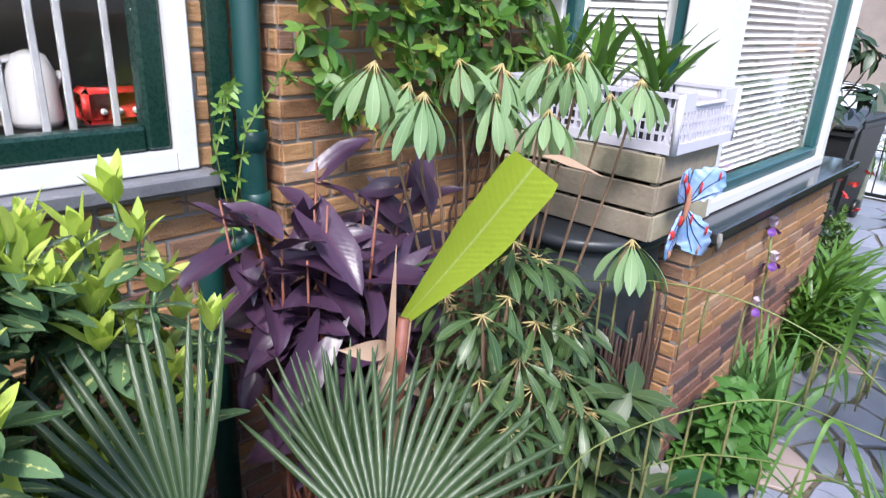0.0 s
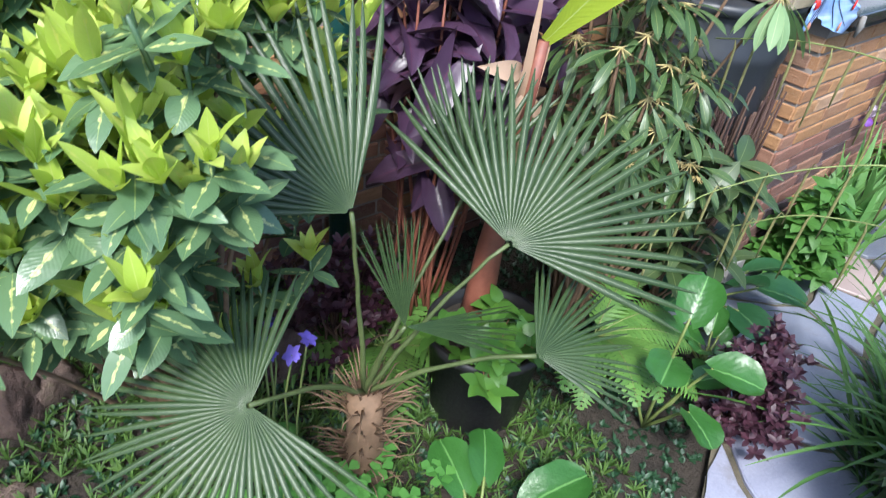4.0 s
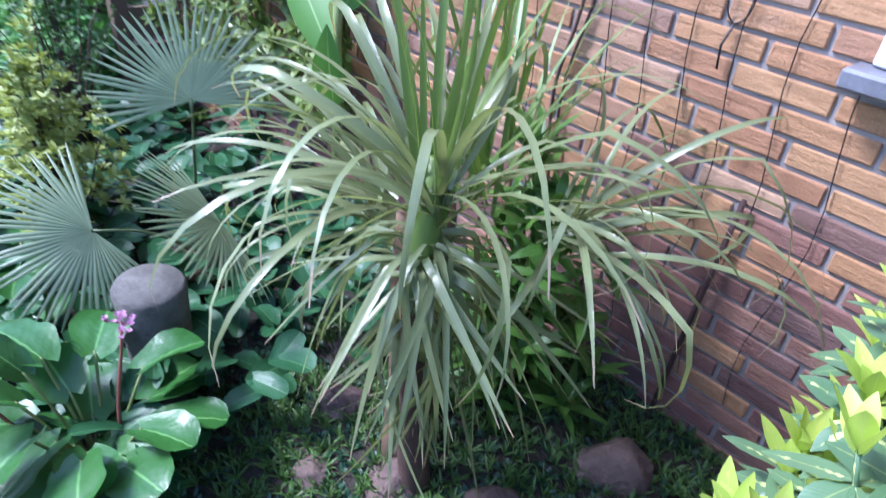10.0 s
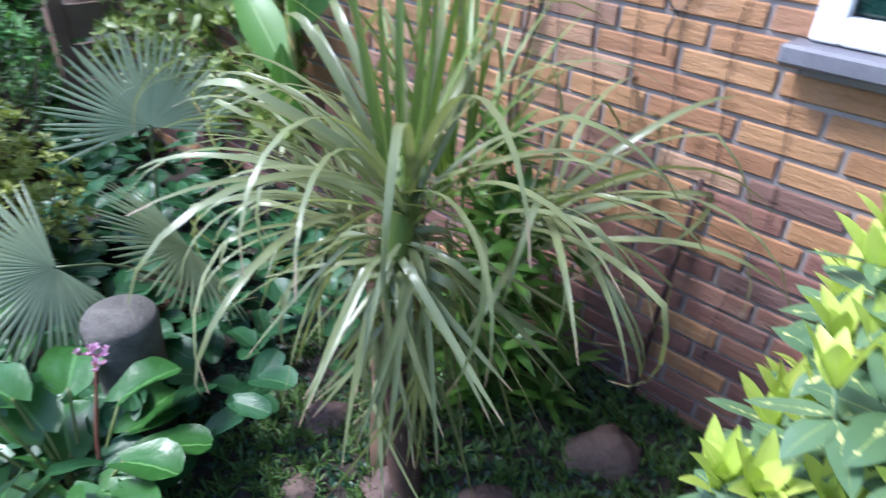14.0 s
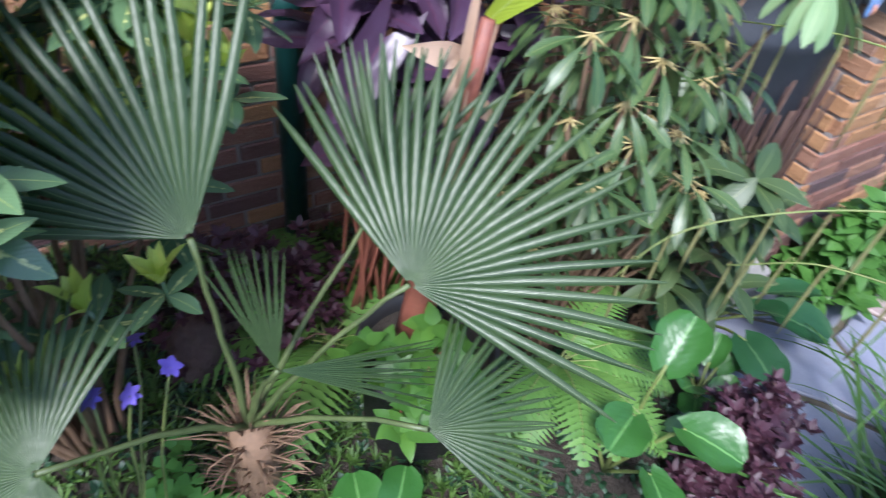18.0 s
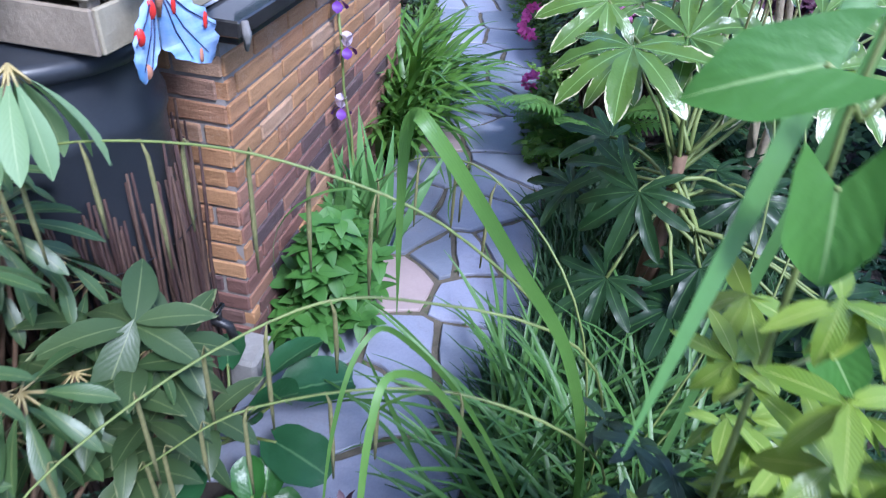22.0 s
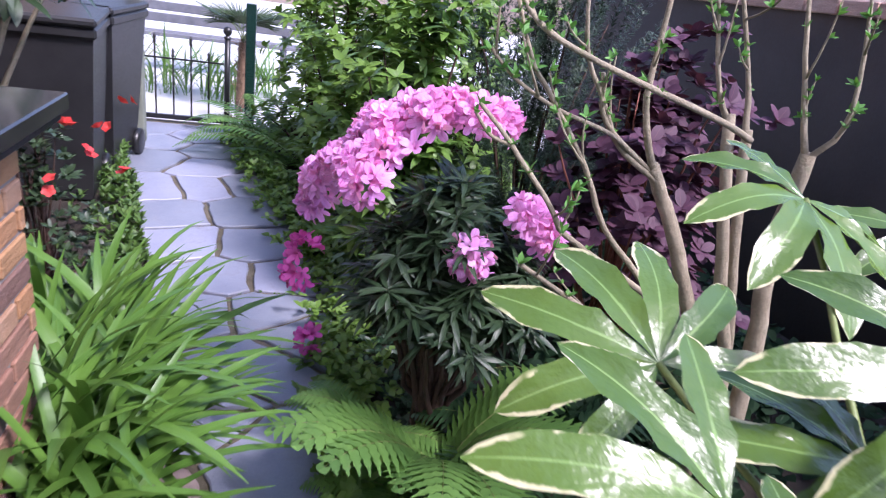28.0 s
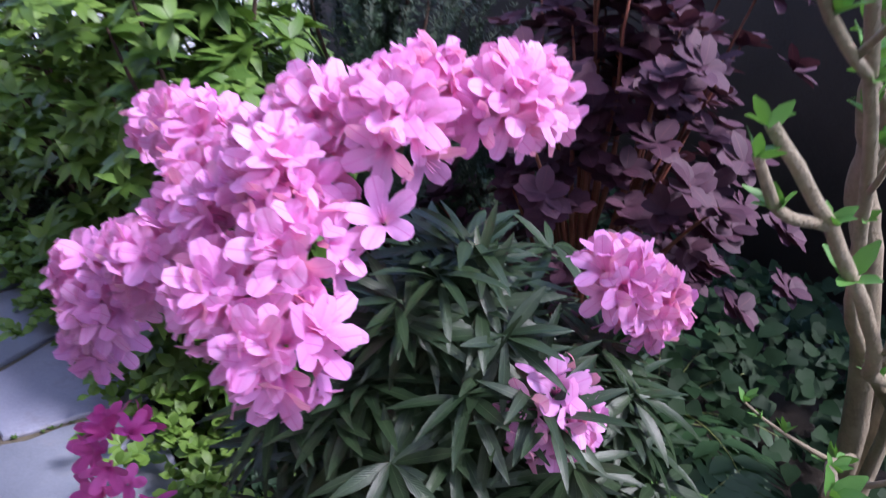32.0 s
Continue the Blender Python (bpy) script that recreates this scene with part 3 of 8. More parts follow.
PATH_LO = [(-6.5, -0.4), (-3.7, -0.22), (-3.0, -0.4), (-2, -0.55), (0.8, -0.65), (1.5, -0.35), (2.0, -0.16), (3.2, -0.2), (4.4, -0.1), (5.4, -0.12), (6.7, 0.2), (7.9, 0.52), (8.5, 0.55)]


def in_path(x, y, pad=0.0):
    return -6.5 < x < 8.45 and lerp_table(x, PATH_LO) - pad < y < lerp_table(x, PATH_HI) + pad


def bed_z(x, y):
    """Height of the planting beds."""
    d = min(1.0, max(0.0, max(lerp_table(x, PATH_LO) - y, y - lerp_table(x, PATH_HI)) / 0.25)) if -6.5 < x < 8.45 else 1.0
    rise = float(np.interp(y, [0.2, 0.5, 0.9, 1.45], [0.0, 0.05, 0.16, 0.2])) * float(np.interp(x, [-3.2, -2.4, 0.35, 0.85], [0, 1, 1, 0]))
    return -0.045 + rise * d + d * (0.075 + 0.03 * noise.noise((x * 2.1, y * 2.1, 0)) + 0.012 * noise.noise((x * 11, y * 11, 3)))


mb = MB()
mb.add([(-300, -300, -0.075), (300, -300, -0.075), (300, 300, -0.075), (-300, 300, -0.075)], [(0, 1, 2, 3)])
solo("ground", mb, M_ROAD, "wide grey street ground reaching the horizon", "ground", kind="structure")

mb = MB()
nx, ny = 250, 76
gx, gy = np.linspace(-7.2, 8.32, nx), np.linspace(-2.3, 2.0, ny)
mb.add([(x, y, bed_z(x, y)) for x in gx for y in gy], [(i * ny + j, (i + 1) * ny + j, (i + 1) * ny + j + 1, i * ny + j + 1) for i in range(nx - 1) for j in range(ny - 1)])
solo("soil_bed", mb, M_SOIL, "dark crumbly garden soil of the planting beds", "soil", kind="structure")

# paving bed
mb = MB()
xs = np.linspace(-6.5, 8.45, 160)
v, f = [], []
for x in xs:
    lo, hi = lerp_table(x, PATH_LO), lerp_table(x, PATH_HI)
    v += [(x, lo + (hi - lo) * k / 6, -0.013 + 0.006 * noise.noise((x * 9, k * 3, 5))) for k in range(7)]
for i in range(len(xs) - 1):
    for k in range(6):
        a = i * 7 + k
        f.append((a, a + 7, a + 8, a + 1))
mb.add(v, f)
pavement = solo("pavement", mb, M_JOINT, "crazy paving path with sandy mossy joints", "path", kind="structure")

SITES = [(3.44, 0.13), (3.74, 0.38), (4.21, 0.1), (4.06, 0.5), (4.74, 0.2), (5.14, 0.15), (3.84, 0.0), (3.07, 0.12), (3.2, -0.08), (5.1, 0.46),
         (5.46, 0.4), (5.48, 0.09), (5.82, 0.59), (5.84, 0.26), (6.23, 0.72), (6.32, 0.33), (6.72, 0.62), (6.83, 0.33), (6.64, 0.86), (7.14, 0.64), (7.26, 0.99),
         (7.56, 0.65), (7.7, 1.01), (7.93, 0.81), (8.1, 1.15), (2.44, 0.47), (2.52, 0.2), (2.56, 0.0), (2.29, 0.3), (3.18, 0.38), (3.45, 0.42), (3.73, 0.06), (4.42, 0.38), (4.94, 0.02), (4.52, 0.37), (2.85, 0.32), (3.06, 0.16), (2.83, 0.02),
         (-2.25, -0.24), (-2.63, -0.12), (-2.85, -0.3), (-3.02, -0.02), (-3.41, -0.08), (-3.25, -0.28), (-3.88, 0.07), (-4.32, 0.21)]
PINKS = {(2.85, 0.32), (4.06, 0.5)}
srnd = random.Random(3)
for x in np.arange(-6.4, -4.6, 0.36):
    SITES += [(x + srnd.uniform(-.1, .1), y + srnd.uniform(-.1, .1)) for y in (-0.25, 0.12, 0.42)]
for x in np.arange(-4.1, 2.2, 0.38):
    for y in (-0.48, -0.22, 0.08):
        p = (x + srnd.uniform(-.1, .1), y + srnd.uniform(-.08, .08))
        if all((p[0] - q[0]) ** 2 + (p[1] - q[1]) ** 2 > 0.06 for q in SITES):
            SITES.append(p)


def clip(poly, a, b, c):
    """Keeps the part of a polygon where a x + b y <= c."""
    out = []
    for i, p in enumerate(poly):
        q = poly[(i + 1) % len(poly)]
        dp, dq = a * p[0] + b * p[1] - c, a * q[0] + b * q[1] - c
        if dp <= 0:
            out.append(p)
        if dp * dq < 0:
            k = dp / (dp - dq)
            out.append((p[0] + (q[0] - p[0]) * k, p[1] + (q[1] - p[1]) * k))
    return out


def paving_stone(site):
    x0, y0 = site
    poly = [(x0 - 0.6, y0 - 0.6), (x0 + 0.6, y0 - 0.6), (x0 + 0.6, y0 + 0.6), (x0 - 0.6, y0 + 0.6)]
    for q in SITES:
        if q != site and (q[0] - x0) ** 2 + (q[1] - y0) ** 2 < 1.6:
            a, b2 = q[0] - x0, q[1] - y0
            n = math.hypot(a, b2)
            a, b2 = a / n, b2 / n
            poly = clip(poly, a, b2, a * (x0 + q[0]) / 2 + b2 * (y0 + q[1]) / 2 - 0.013)
    for lo in (0, 1):
        ax = x0
        s = (lerp_table(ax + 0.1, PATH_HI if lo else PATH_LO) - lerp_table(ax - 0.1, PATH_HI if lo else PATH_LO)) / 0.2
        yy = lerp_table(ax, PATH_HI if lo else PATH_LO)
        poly = clip(poly, -s, 1, yy - s * ax) if lo else clip(poly, s, -1, -(yy - s * ax))
    poly = clip(clip(poly, -1, 0, 6.5), 1, 0, 8.3)
    if len(poly) < 3:
        return None
    ring = []
    for i, p in enumerate(poly):
        q = poly[(i + 1) % len(poly)]
        k = max(1, int(math.hypot(q[0] - p[0], q[1] - p[1]) / 0.06))
        for j in range(k):
            x, y = p[0] + (q[0] - p[0]) * j / k, p[1] + (q[1] - p[1]) * j / k
            ring.append((x + 0.016 * noise.noise((x * 8, y * 8, 1)) + 0.009 * noise.noise((x * 40, y * 40, 1)), y + 0.016 * noise.noise((x * 8, y * 8, 9)) + 0.009 * noise.noise((x * 45, y * 45, 9))))
    n = len(ring)
    tilt = (srnd.uniform(-.008, .008), srnd.uniform(-.008, .008), srnd.uniform(-.003, .003))
    v = []
    for shrink, z in ((1.0, -0.03), (1.0, -0.005), (0.975, 0.0)):
        v += [((x - x0) * shrink, (y - y0) * shrink, z + tilt[2] + (x - x0) * tilt[0] + (y - y0) * tilt[1]) for x, y in ring]
    f = [(r * n + i, r * n + (i + 1) % n, (r + 1) * n + (i + 1) % n, (r + 1) * n + i) for r in range(2) for i in range(n)]
    f.append(tuple(range(2 * n, 3 * n)))
    mb = MB()
    mb.add(v, f)
    return part("paving_stone", mb, M_STONE_PINK if site in PINKS or (site[0] < 1 and srnd.random() < 0.07) else M_STONE, pavement, "", False, Matrix.Translation((x0, y0, 0)))


for site in SITES:
    paving_stone(site)

# ---- house ----
COURSE, BL = 0.0605, 0.21


def wall_body(name, lo, hi, holes, label, axis):
    """A wall as boxes round its openings; axis: 0 when it runs along x. holes: (from, to, z0, z1)."""
    mb = MB()
    cuts = sorted({lo[axis], hi[axis], *[h[0] for h in holes], *[h[1] for h in holes]})
    for a, b2 in zip(cuts, cuts[1:]):
        mid, z = (a + b2) / 2, lo[2]
        for h in sorted([h for h in holes if h[0] < mid < h[1]], key=lambda h: h[2]):
            if h[2] > z:
                l2, h2 = list(lo), list(hi)
                l2[axis], h2[axis], l2[2], h2[2] = a, b2, z, h[2]
                box(mb, l2, h2)
            z = h[3]
        if z < hi[2]:
            l2, h2 = list(lo), list(hi)
            l2[axis], h2[axis], l2[2], h2[2] = a, b2, z, hi[2]
            box(mb, l2, h2)
    return solo(name, mb, M_MORTAR, label, "wall", kind="structure", smooth=False)


BRICKS = {}


def brick_mesh(length, low):
    key = (round(length, 3), low)
    if key not in BRICKS:
        mb = MB()
        bbox(mb, (0, -0.008, 0), (length, 0.03, COURSE - 0.0115), 0.003)
        BRICKS[key] = mb.mesh("brick", M_BRICK_LOW if low else M_BRICK, False)
    return BRICKS[key]


def lay_bricks(wall, origin, turn, length, z1, near, holes=(), low=5):
    """Courses of bricks on a wall face. near: the stretch (from, to, z0, z1) built brick by brick; the rest is one joined piece."""
    base = pose(*origin, 0, 0, turn)
    rest = {False: MB(), True: MB()}
    count = 0
    for c in range(int(z1 / COURSE)):
        z = c * COURSE
        x = -(BL + 0.012) * (0.5 if c % 2 else 1.0) + (0.055 if c % 4 > 1 else 0)
        while x < length:
            a, b2 = max(0.0, x), min(length, x + BL)
            x += BL + 0.012
            for h in holes:
                if z < h[3] - 0.01 and z + COURSE > h[2] + 0.01:
                    if a >= h[0] and b2 <= h[1]:
                        b2 = a
                    elif a < h[0] < b2:
                        b2 = h[0]
                    elif a < h[1] < b2:
                        a = h[1]
            if b2 - a < 0.012:
                continue
            lowb = (c < low and rnd.random() < 0.85) or (c < low + 4 and rnd.random() < 0.3)
            m = Matrix.Translation((a, U(-0.0015, 0.0015), z + 0.004)) @ pose(0, 0, 0, U(-.4, .4), U(-.2, .2), U(-.25, .25))
            if near[0] < a < near[1] and near[2] < z < near[3] and count < 300:
                count += 1
                ob = new("brick", brick_mesh(b2 - a, lowb))
                ob.parent = wall
                ob.matrix_local = base @ m
            else:
                bbox(rest[lowb], (0, -0.008, 0), (b2 - a, 0.03, COURSE - 0.0115), 0.003, 0, base @ m)
    for k in rest:
        if rest[k].n:
            tagged(part("brickwork", rest[k], M_BRICK_LOW if k else M_BRICK, wall, "", False), kind="stuff")


WY, PY = 1.47, 1.38
WIN = (-0.35, 0.99, 1.296, 2.5)
w1 = wall_body("wall_north", (-3.65, WY, -0.1), (1.2, 1.72, 5.6), [WIN], "yellow brown brick house wall with grey mortar", 0)
w0 = wall_body("wall_north_pier", (1.2, PY, -0.1), (2.36, 1.72, 5.6), [], "projecting brick pier between the window and the bay", 0)
w2 = wall_body("wall_bay_side", (2.36, 0.9, -0.1), (2.6, 1.72, 1.03), [], "brick side of the bay under its window", 1)
w3 = wall_body("wall_bay_front", (2.36, 0.65, -0.1), (4.05, 0.9, 1.03), [], "brick front of the bay under its window sill", 0)
w4 = wall_body("wall_bay_end", (3.8, 0.9, -0.1), (4.05, 1.78, 1.03), [], "brick end of the bay beside the bins", 1)
w5 = wall_body("wall_north_far", (3.8, 1.78, -0.1), (8.6, 2.03, 5.6), [], "brick house wall behind the bins", 0)
w6 = wall_body("wall_bay_top", (2.36, 0.66, 2.55), (3.9, 1.78, 5.6), [], "brick storey over the bay window", 0)
w7 = wall_body("wall_bay_top_end", (3.78, 0.92, 1.07), (3.86, 1.78, 2.55), [], "painted end panel of the bay window", 1)
w7.data.materials[0] = M_WHITE
lay_bricks(w1, (-3.65, WY, 0.02), 0, 4.85, 2.6, (2.35, 3.3, 0.25, 1.5), [(WIN[0] + 3.65, WIN[1] + 3.65, WIN[2] - 0.06, 9)], low=12)
lay_bricks(w0, (1.2, PY, 0.02), 0, 1.16, 2.6, (0, 0.9, 0.3, 2.2), low=11)
lay_bricks(w0, (1.2, WY, 0.02), -90, 0.09, 2.6, (-1, 1, 0.3, 2.6), low=9)
lay_bricks(w2, (2.36, PY, 0), -90, 0.73, 1.01, (0.0, 0.73, 0, 1.1))
lay_bricks(w3, (2.36, 0.65, 0), 0, 1.69, 1.01, (0, 1.69, 0.2, 1.1), low=9)
lay_bricks(w4, (4.05, 0.65, 0), 90, 1.13, 1.01, (0, 0.1, 0, 1.1))
lay_bricks(w5, (4.05, 1.78, 0), 0, 4.5, 1.6, (0, 0, 0, 0))

# closing walls
mb = MB()
box(mb, (-7.4, -2.55, -0.1), (8.5, -2.33, 1.5))
ws = solo("wall_south", mb, M_PLASTER, "dark brown rendered garden wall with a pale brick top", "wall", kind="structure")
mb = MB()
for i in range(72):
    bbox(mb, (-7.4 + i * 0.22, -2.57, 1.5), (-7.4 + i * 0.22 + 0.21, -2.31, 1.57), 0.006)
part("coping", mb, brick_mat("coping_brick", [(0, (0.5, 0.3, 0.25)), (1, (0.6, 0.4, 0.34))]), ws, "pale pink brick coping", False)
mb = MB()
box(mb, (-7.4, -2.33, -0.1), (-7.25, 2.0, 1.25))
solo("wall_west", mb, M_FENCE, "dark timber boundary at the garden end", "wall", kind="structure")
mb = MB()
box(mb, (-7.4, 2.4, -0.1), (-3.6, 2.5, 2.2))
solo("wall_west_yard", mb, M_FENCE, "dark timber screen behind the yard", "wall", kind="structure")

# left window
win = thing("window_1", (0, 0, 0), "green framed window in a white painted surround", "window", kind="structure")
mb = MB()
x0, x1, z0, z1 = WIN
J = 0.055
for lo, hi in (((x0, WY - 0.03, z0), (x0 + J, WY + 0.1, z1)), ((x1 - J, WY - 0.03, z0), (x1, WY + 0.1, z1)), ((x0 + J, WY - 0.03, z0), (x1 - J, WY + 0.1, z0 + 0.052)), ((x0 + J, WY - 0.03, z1 - 0.08), (x1 - J, WY + 0.1, z1))):
    bbox(mb, lo, hi, 0.004)
part("window_frame", mb, M_WHITE, win, "white painted timber surround", False)
a0, a1, c0, c1 = x0 + J + 0.002, x1 - J - 0.002, z0 + 0.054, z1 - 0.082
mb = MB()
Q = 0.062
for lo, hi in (((a0, WY - 0.01, c0), (a0 + Q, WY + 0.05, c1)), ((a1 - Q, WY - 0.01, c0), (a1, WY + 0.05, c1)), ((a0 + Q, WY - 0.01, c0), (a1 - Q, WY + 0.05, c0 + Q)), ((a0 + Q, WY - 0.01, c1 - Q), (a1 - Q, WY + 0.05, c1))):
    bbox(mb, lo, hi, 0.008)
part("sash", mb, M_GREEN, win, "dark green painted sash", False)
mb = MB()
box(mb, (a0 + Q, WY + 0.018, c0 + Q), (a1 - Q, WY + 0.022, c1 - Q))
g = part("pane", mb, M_GLASS, win, "clear glass pane", False)
g.visible_shadow = False
for i, bx in enumerate((0.45, 0.595, 0.672, 0.73, 0.832)):
    mb = MB()
    bbox(mb, (bx, WY + 0.09, c0 + 0.02), (bx + 0.018, WY + 0.1, c1), 0.003)
    part("security_bar", mb, solid("bar_grey", (0.3, 0.3, 0.32), (0.42, 0.42, 0.44), 0.4) if i == 0 else bpy.data.materials["bar_grey"], win, "grey vertical bar", False)
mb = MB()
bbox(mb, (x0 - 0.03, WY - 0.085, z0 - 0.042), (x1 + 0.03, WY + 0.03, z0 - 0.003), 0.006)
part("window_sill", mb, M_SILL_GREY, win, "rough grey stone sill", False)
# room behind
mb = MB()
box(mb, (-1.2, 3.3, 0), (2.3, 3.4, 2.7)); box(mb, (-1.3, 1.72, 0), (-1.2, 3.4, 2.7)); box(mb, (2.3, 1.72, 0), (2.4, 3.4, 2.7)); box(mb, (-1.3, 1.72, 2.7), (2.4, 3.4, 2.8)); box(mb, (-1.3, 1.72, -0.1), (2.4, 3.4, 0))
solo("kitchen_room", mb, M_ROOM, "dim kitchen walls seen through the window", "room", kind="structure", smooth=False)
mb = MB()
bbox(mb, (-1.15, 1.73, 1.3), (2.2, 2.2, 1.355), 0.008)
solo("kitchen_worktop", mb, solid("worktop", (0.3, 0.24, 0.18), (0.42, 0.35, 0.27), 0.4), "wooden worktop inside the kitchen window", "worktop", kind="structure")
M_RED = solid("red_enamel", (0.5, 0.02, 0.02), (0.65, 0.05, 0.04), 0.25)
rt = thing("toaster", (0.94, 1.86, 1.355), "red enamel toaster on the kitchen worktop", "toaster")
rt.scale = (0.55, 0.55, 0.55)
mb = MB(); bbox(mb, (-0.17, -0.09, 0.012), (0.17, 0.09, 0.2), 0.03); part("body", mb, M_RED, rt)
mb = MB(); bbox(mb, (-0.12, -0.05, 0.2), (0.12, 0.05, 0.205), 0.002); part("slot_plate", mb, M_IRON, rt)
for k in (-0.08, 0.0, 0.08):
    mb = MB(); tube(mb, [(k, -0.09, 0.08), (k, -0.105, 0.08)], 0.016, 12); part("knob", mb, M_WHITE, rt, "pale round knob")
mb = MB(); bbox(mb, (-0.16, -0.08, 0), (0.16, 0.08, 0.012), 0.003); part("foot", mb, M_BLACK, rt)
kt = thing("kettle", (0.76, 1.93, 1.355), "white plastic kettle on the kitchen worktop", "kettle")
kt.scale = (0.6, 0.6, 0.62)
mb = MB(); lathe(mb, [(0, 0), (0.1, 0), (0.11, 0.03), (0.1, 0.24), (0.07, 0.31), (0.02, 0.33), (0, 0.33)], 24); part("body", mb, M_WHITE, kt)
mb = MB(); tube(mb, [(-0.1, 0, 0.06), (-0.19, 0, 0.1), (-0.2, 0, 0.2), (-0.16, 0, 0.28), (-0.07, 0, 0.3)], 0.018, 8); part("handle", mb, M_WHITE, kt)
mb = MB(); tube(mb, [(0.08, 0, 0.17), (0.13, 0, 0.23)], [0.03, 0.018], 8); part("spout", mb, M_WHITE, kt)

# green board and downpipe
mb = MB()
bbox(mb, (1.035, WY - 0.032, 1.2), (1.095, WY, 5.4), 0.004)
solo("corner_board", mb, M_GREEN, "dark green painted vertical board beside the window", "board", kind="structure", smooth=False)
dp = thing("downpipe", (1.135, WY - 0.06, 0), "dark green metal downpipe bracketed to the brick wall", "downpipe")
mb = MB(); tube(mb, [(0, 0, 5.2), (-0.01, 0, 1.2), (-0.012, 0, 1.15), (-0.025, 0, 1.11), (-0.05, 0, 1.09), (-0.11, 0, 1.07), (-0.145, 0, 1.045), (-0.155, 0, 1.0), (-0.155, 0, 0.0)], 0.036, 20); part("pipe", mb, M_PIPE, dp)
for z in (1.36, 1.19, 0.86):
    mb = MB(); xx = -0.006 if z > 1 else -0.155
    tube(mb, [(xx, 0, z - 0.028), (xx, 0, z - 0.026), (xx, 0, z + 0.026), (xx, 0, z + 0.028)], [0.037, 0.041, 0.041, 0.037], 20); part("socket_ring", mb, M_PIPE, dp)
    mb = MB(); bbox(mb, (xx - 0.012, 0.025, z - 0.012), (xx + 0.012, 0.064, z + 0.012), 0.002); part("bracket", mb, M_PIPE, dp)

# bay sill and windows
sill = thing("bay_sill", (0, 0, 0), "polished black stone sill of the bay window", "window sill")
mb = MB(); bbox(mb, (2.3, 0.565, 1.03), (4.14, 0.92, 1.068), 0.004); part("front_slab", mb, M_SILL, sill, "", False)
mb = MB(); bbox(mb, (2.3, 0.923, 1.03), (2.55, PY, 1.068), 0.004); part("side_slab", mb, M_SILL, sill, "", False)
mb = MB(); tube(mb, [(2.318, 0.56, 1.066), (2.32, 0.558, 1.035), (2.322, 0.562, 1.0)], [0.008, 0.011, 0.004], 6); part("lime_drip", mb, M_CONCRETE, sill, "white lime crust at the corner")
mb = MB(); bbox(mb, (2.312, 0.577, 1.012), (4.12, 0.64, 1.029), 0.002); part("lead_flashing", mb, M_BLACK, sill, "", False)


def bay_window(name, turn, origin, length, label, jamb=0.075, shut=42):
    """A blind-hung window: white frame, teal sash, glass and slats; it runs along its own x axis."""
    w = thing(name, origin, label, "window", kind="structure")
    w.rotation_euler = (0, 0, radians(turn))
    top = 2.55
    mb = MB()
    for lo, hi in (((0, 0, 1.072), (length, 0.13, 1.118)), ((0, 0, top - 0.08), (length, 0.13, top)), ((length - jamb, 0, 1.118), (length, 0.13, top - 0.08)), ((0, 0, 1.118), (0.085, 0.13, top - 0.08)), ((0.085, 0.081, 1.12), (0.13, 0.25, top - 0.08))):
        bbox(mb, lo, hi, 0.004)
    part("window_frame", mb, M_WHITE, w, "white painted frame", False)
    mb = MB()
    a, b2 = 0.087, length - jamb - 0.002
    for lo, hi in (((a, 0.02, 1.12), (b2, 0.08, 1.165)), ((a, 0.02, top - 0.13), (b2, 0.08, top - 0.082)), ((a, 0.02, 1.165), (a + 0.045, 0.08, top - 0.13)), ((b2 - 0.045, 0.02, 1.165), (b2, 0.08, top - 0.13))):
        bbox(mb, lo, hi, 0.005)
    part("sash", mb, M_TEAL, w, "teal painted sash", False)
    mb = MB(); box(mb, (a + 0.045, 0.046, 1.165), (b2 - 0.045, 0.05, top - 0.13))
    g = part("pane", mb, M_GLASS, w, "reflecting glass", False)
    g.visible_shadow = False
    sl = MB(); bbox(sl, (0, -0.012, -0.0006), (b2 - a - 0.1, 0.012, 0.0006), 0.0004)
    me = sl.mesh("blind_slat", M_WHITE, False)
    for i in range(47):
        put("blind_slat", me, w, pose(a + 0.05, 0.1, 1.175 + i * 0.0265, shut, 0, 0))
    return w


bay_window("window_2", 0, (2.345, 0.67, 0), 1.5, "bay window with white slatted blinds behind glass")
bay_window("window_3", -90, (2.352, PY - 0.005, 0), 0.574, "side window of the bay with closed white blinds", 0.012, 66)
mb = MB(); bbox(mb, (2.34, 0.664, 1.07), (2.475, 0.806, 2.553), 0.004)
solo("bay_corner_post", mb, M_WHITE, "white painted corner post of the bay window", "post", kind="structure", smooth=False)
mb = MB(); box(mb, (2.62, 0.95, 0.3), (3.7, 3.5, 0.36)); box(mb, (2.62, 3.5, 0.3), (3.7, 3.6, 2.6)); box(mb, (2.55, 0.9, 2.6), (3.78, 3.5, 2.66))
solo("bay_room", mb, M_ROOM, "dim room behind the bay blinds", "room", kind="structure", smooth=False)

# ---- barrel, crates, basket, butterfly ----
br = thing("water_barrel", (2.055, 0.92, 0.0), "dark grey plastic rain barrel behind a brushwood screen", "water barrel")
mb = MB(); lathe(mb, [(0, 0.04), (0.22, 0.04), (0.235, 0.06), (0.25, 0.3), (0.262, 0.62), (0.268, 0.64), (0.268, 0.66), (0.262, 0.68), (0.262, 0.9), (0.269, 0.92), (0.269, 0.945), (0.26, 0.96), (0.252, 1.07)], 48); part("body", mb, M_BARREL, br)
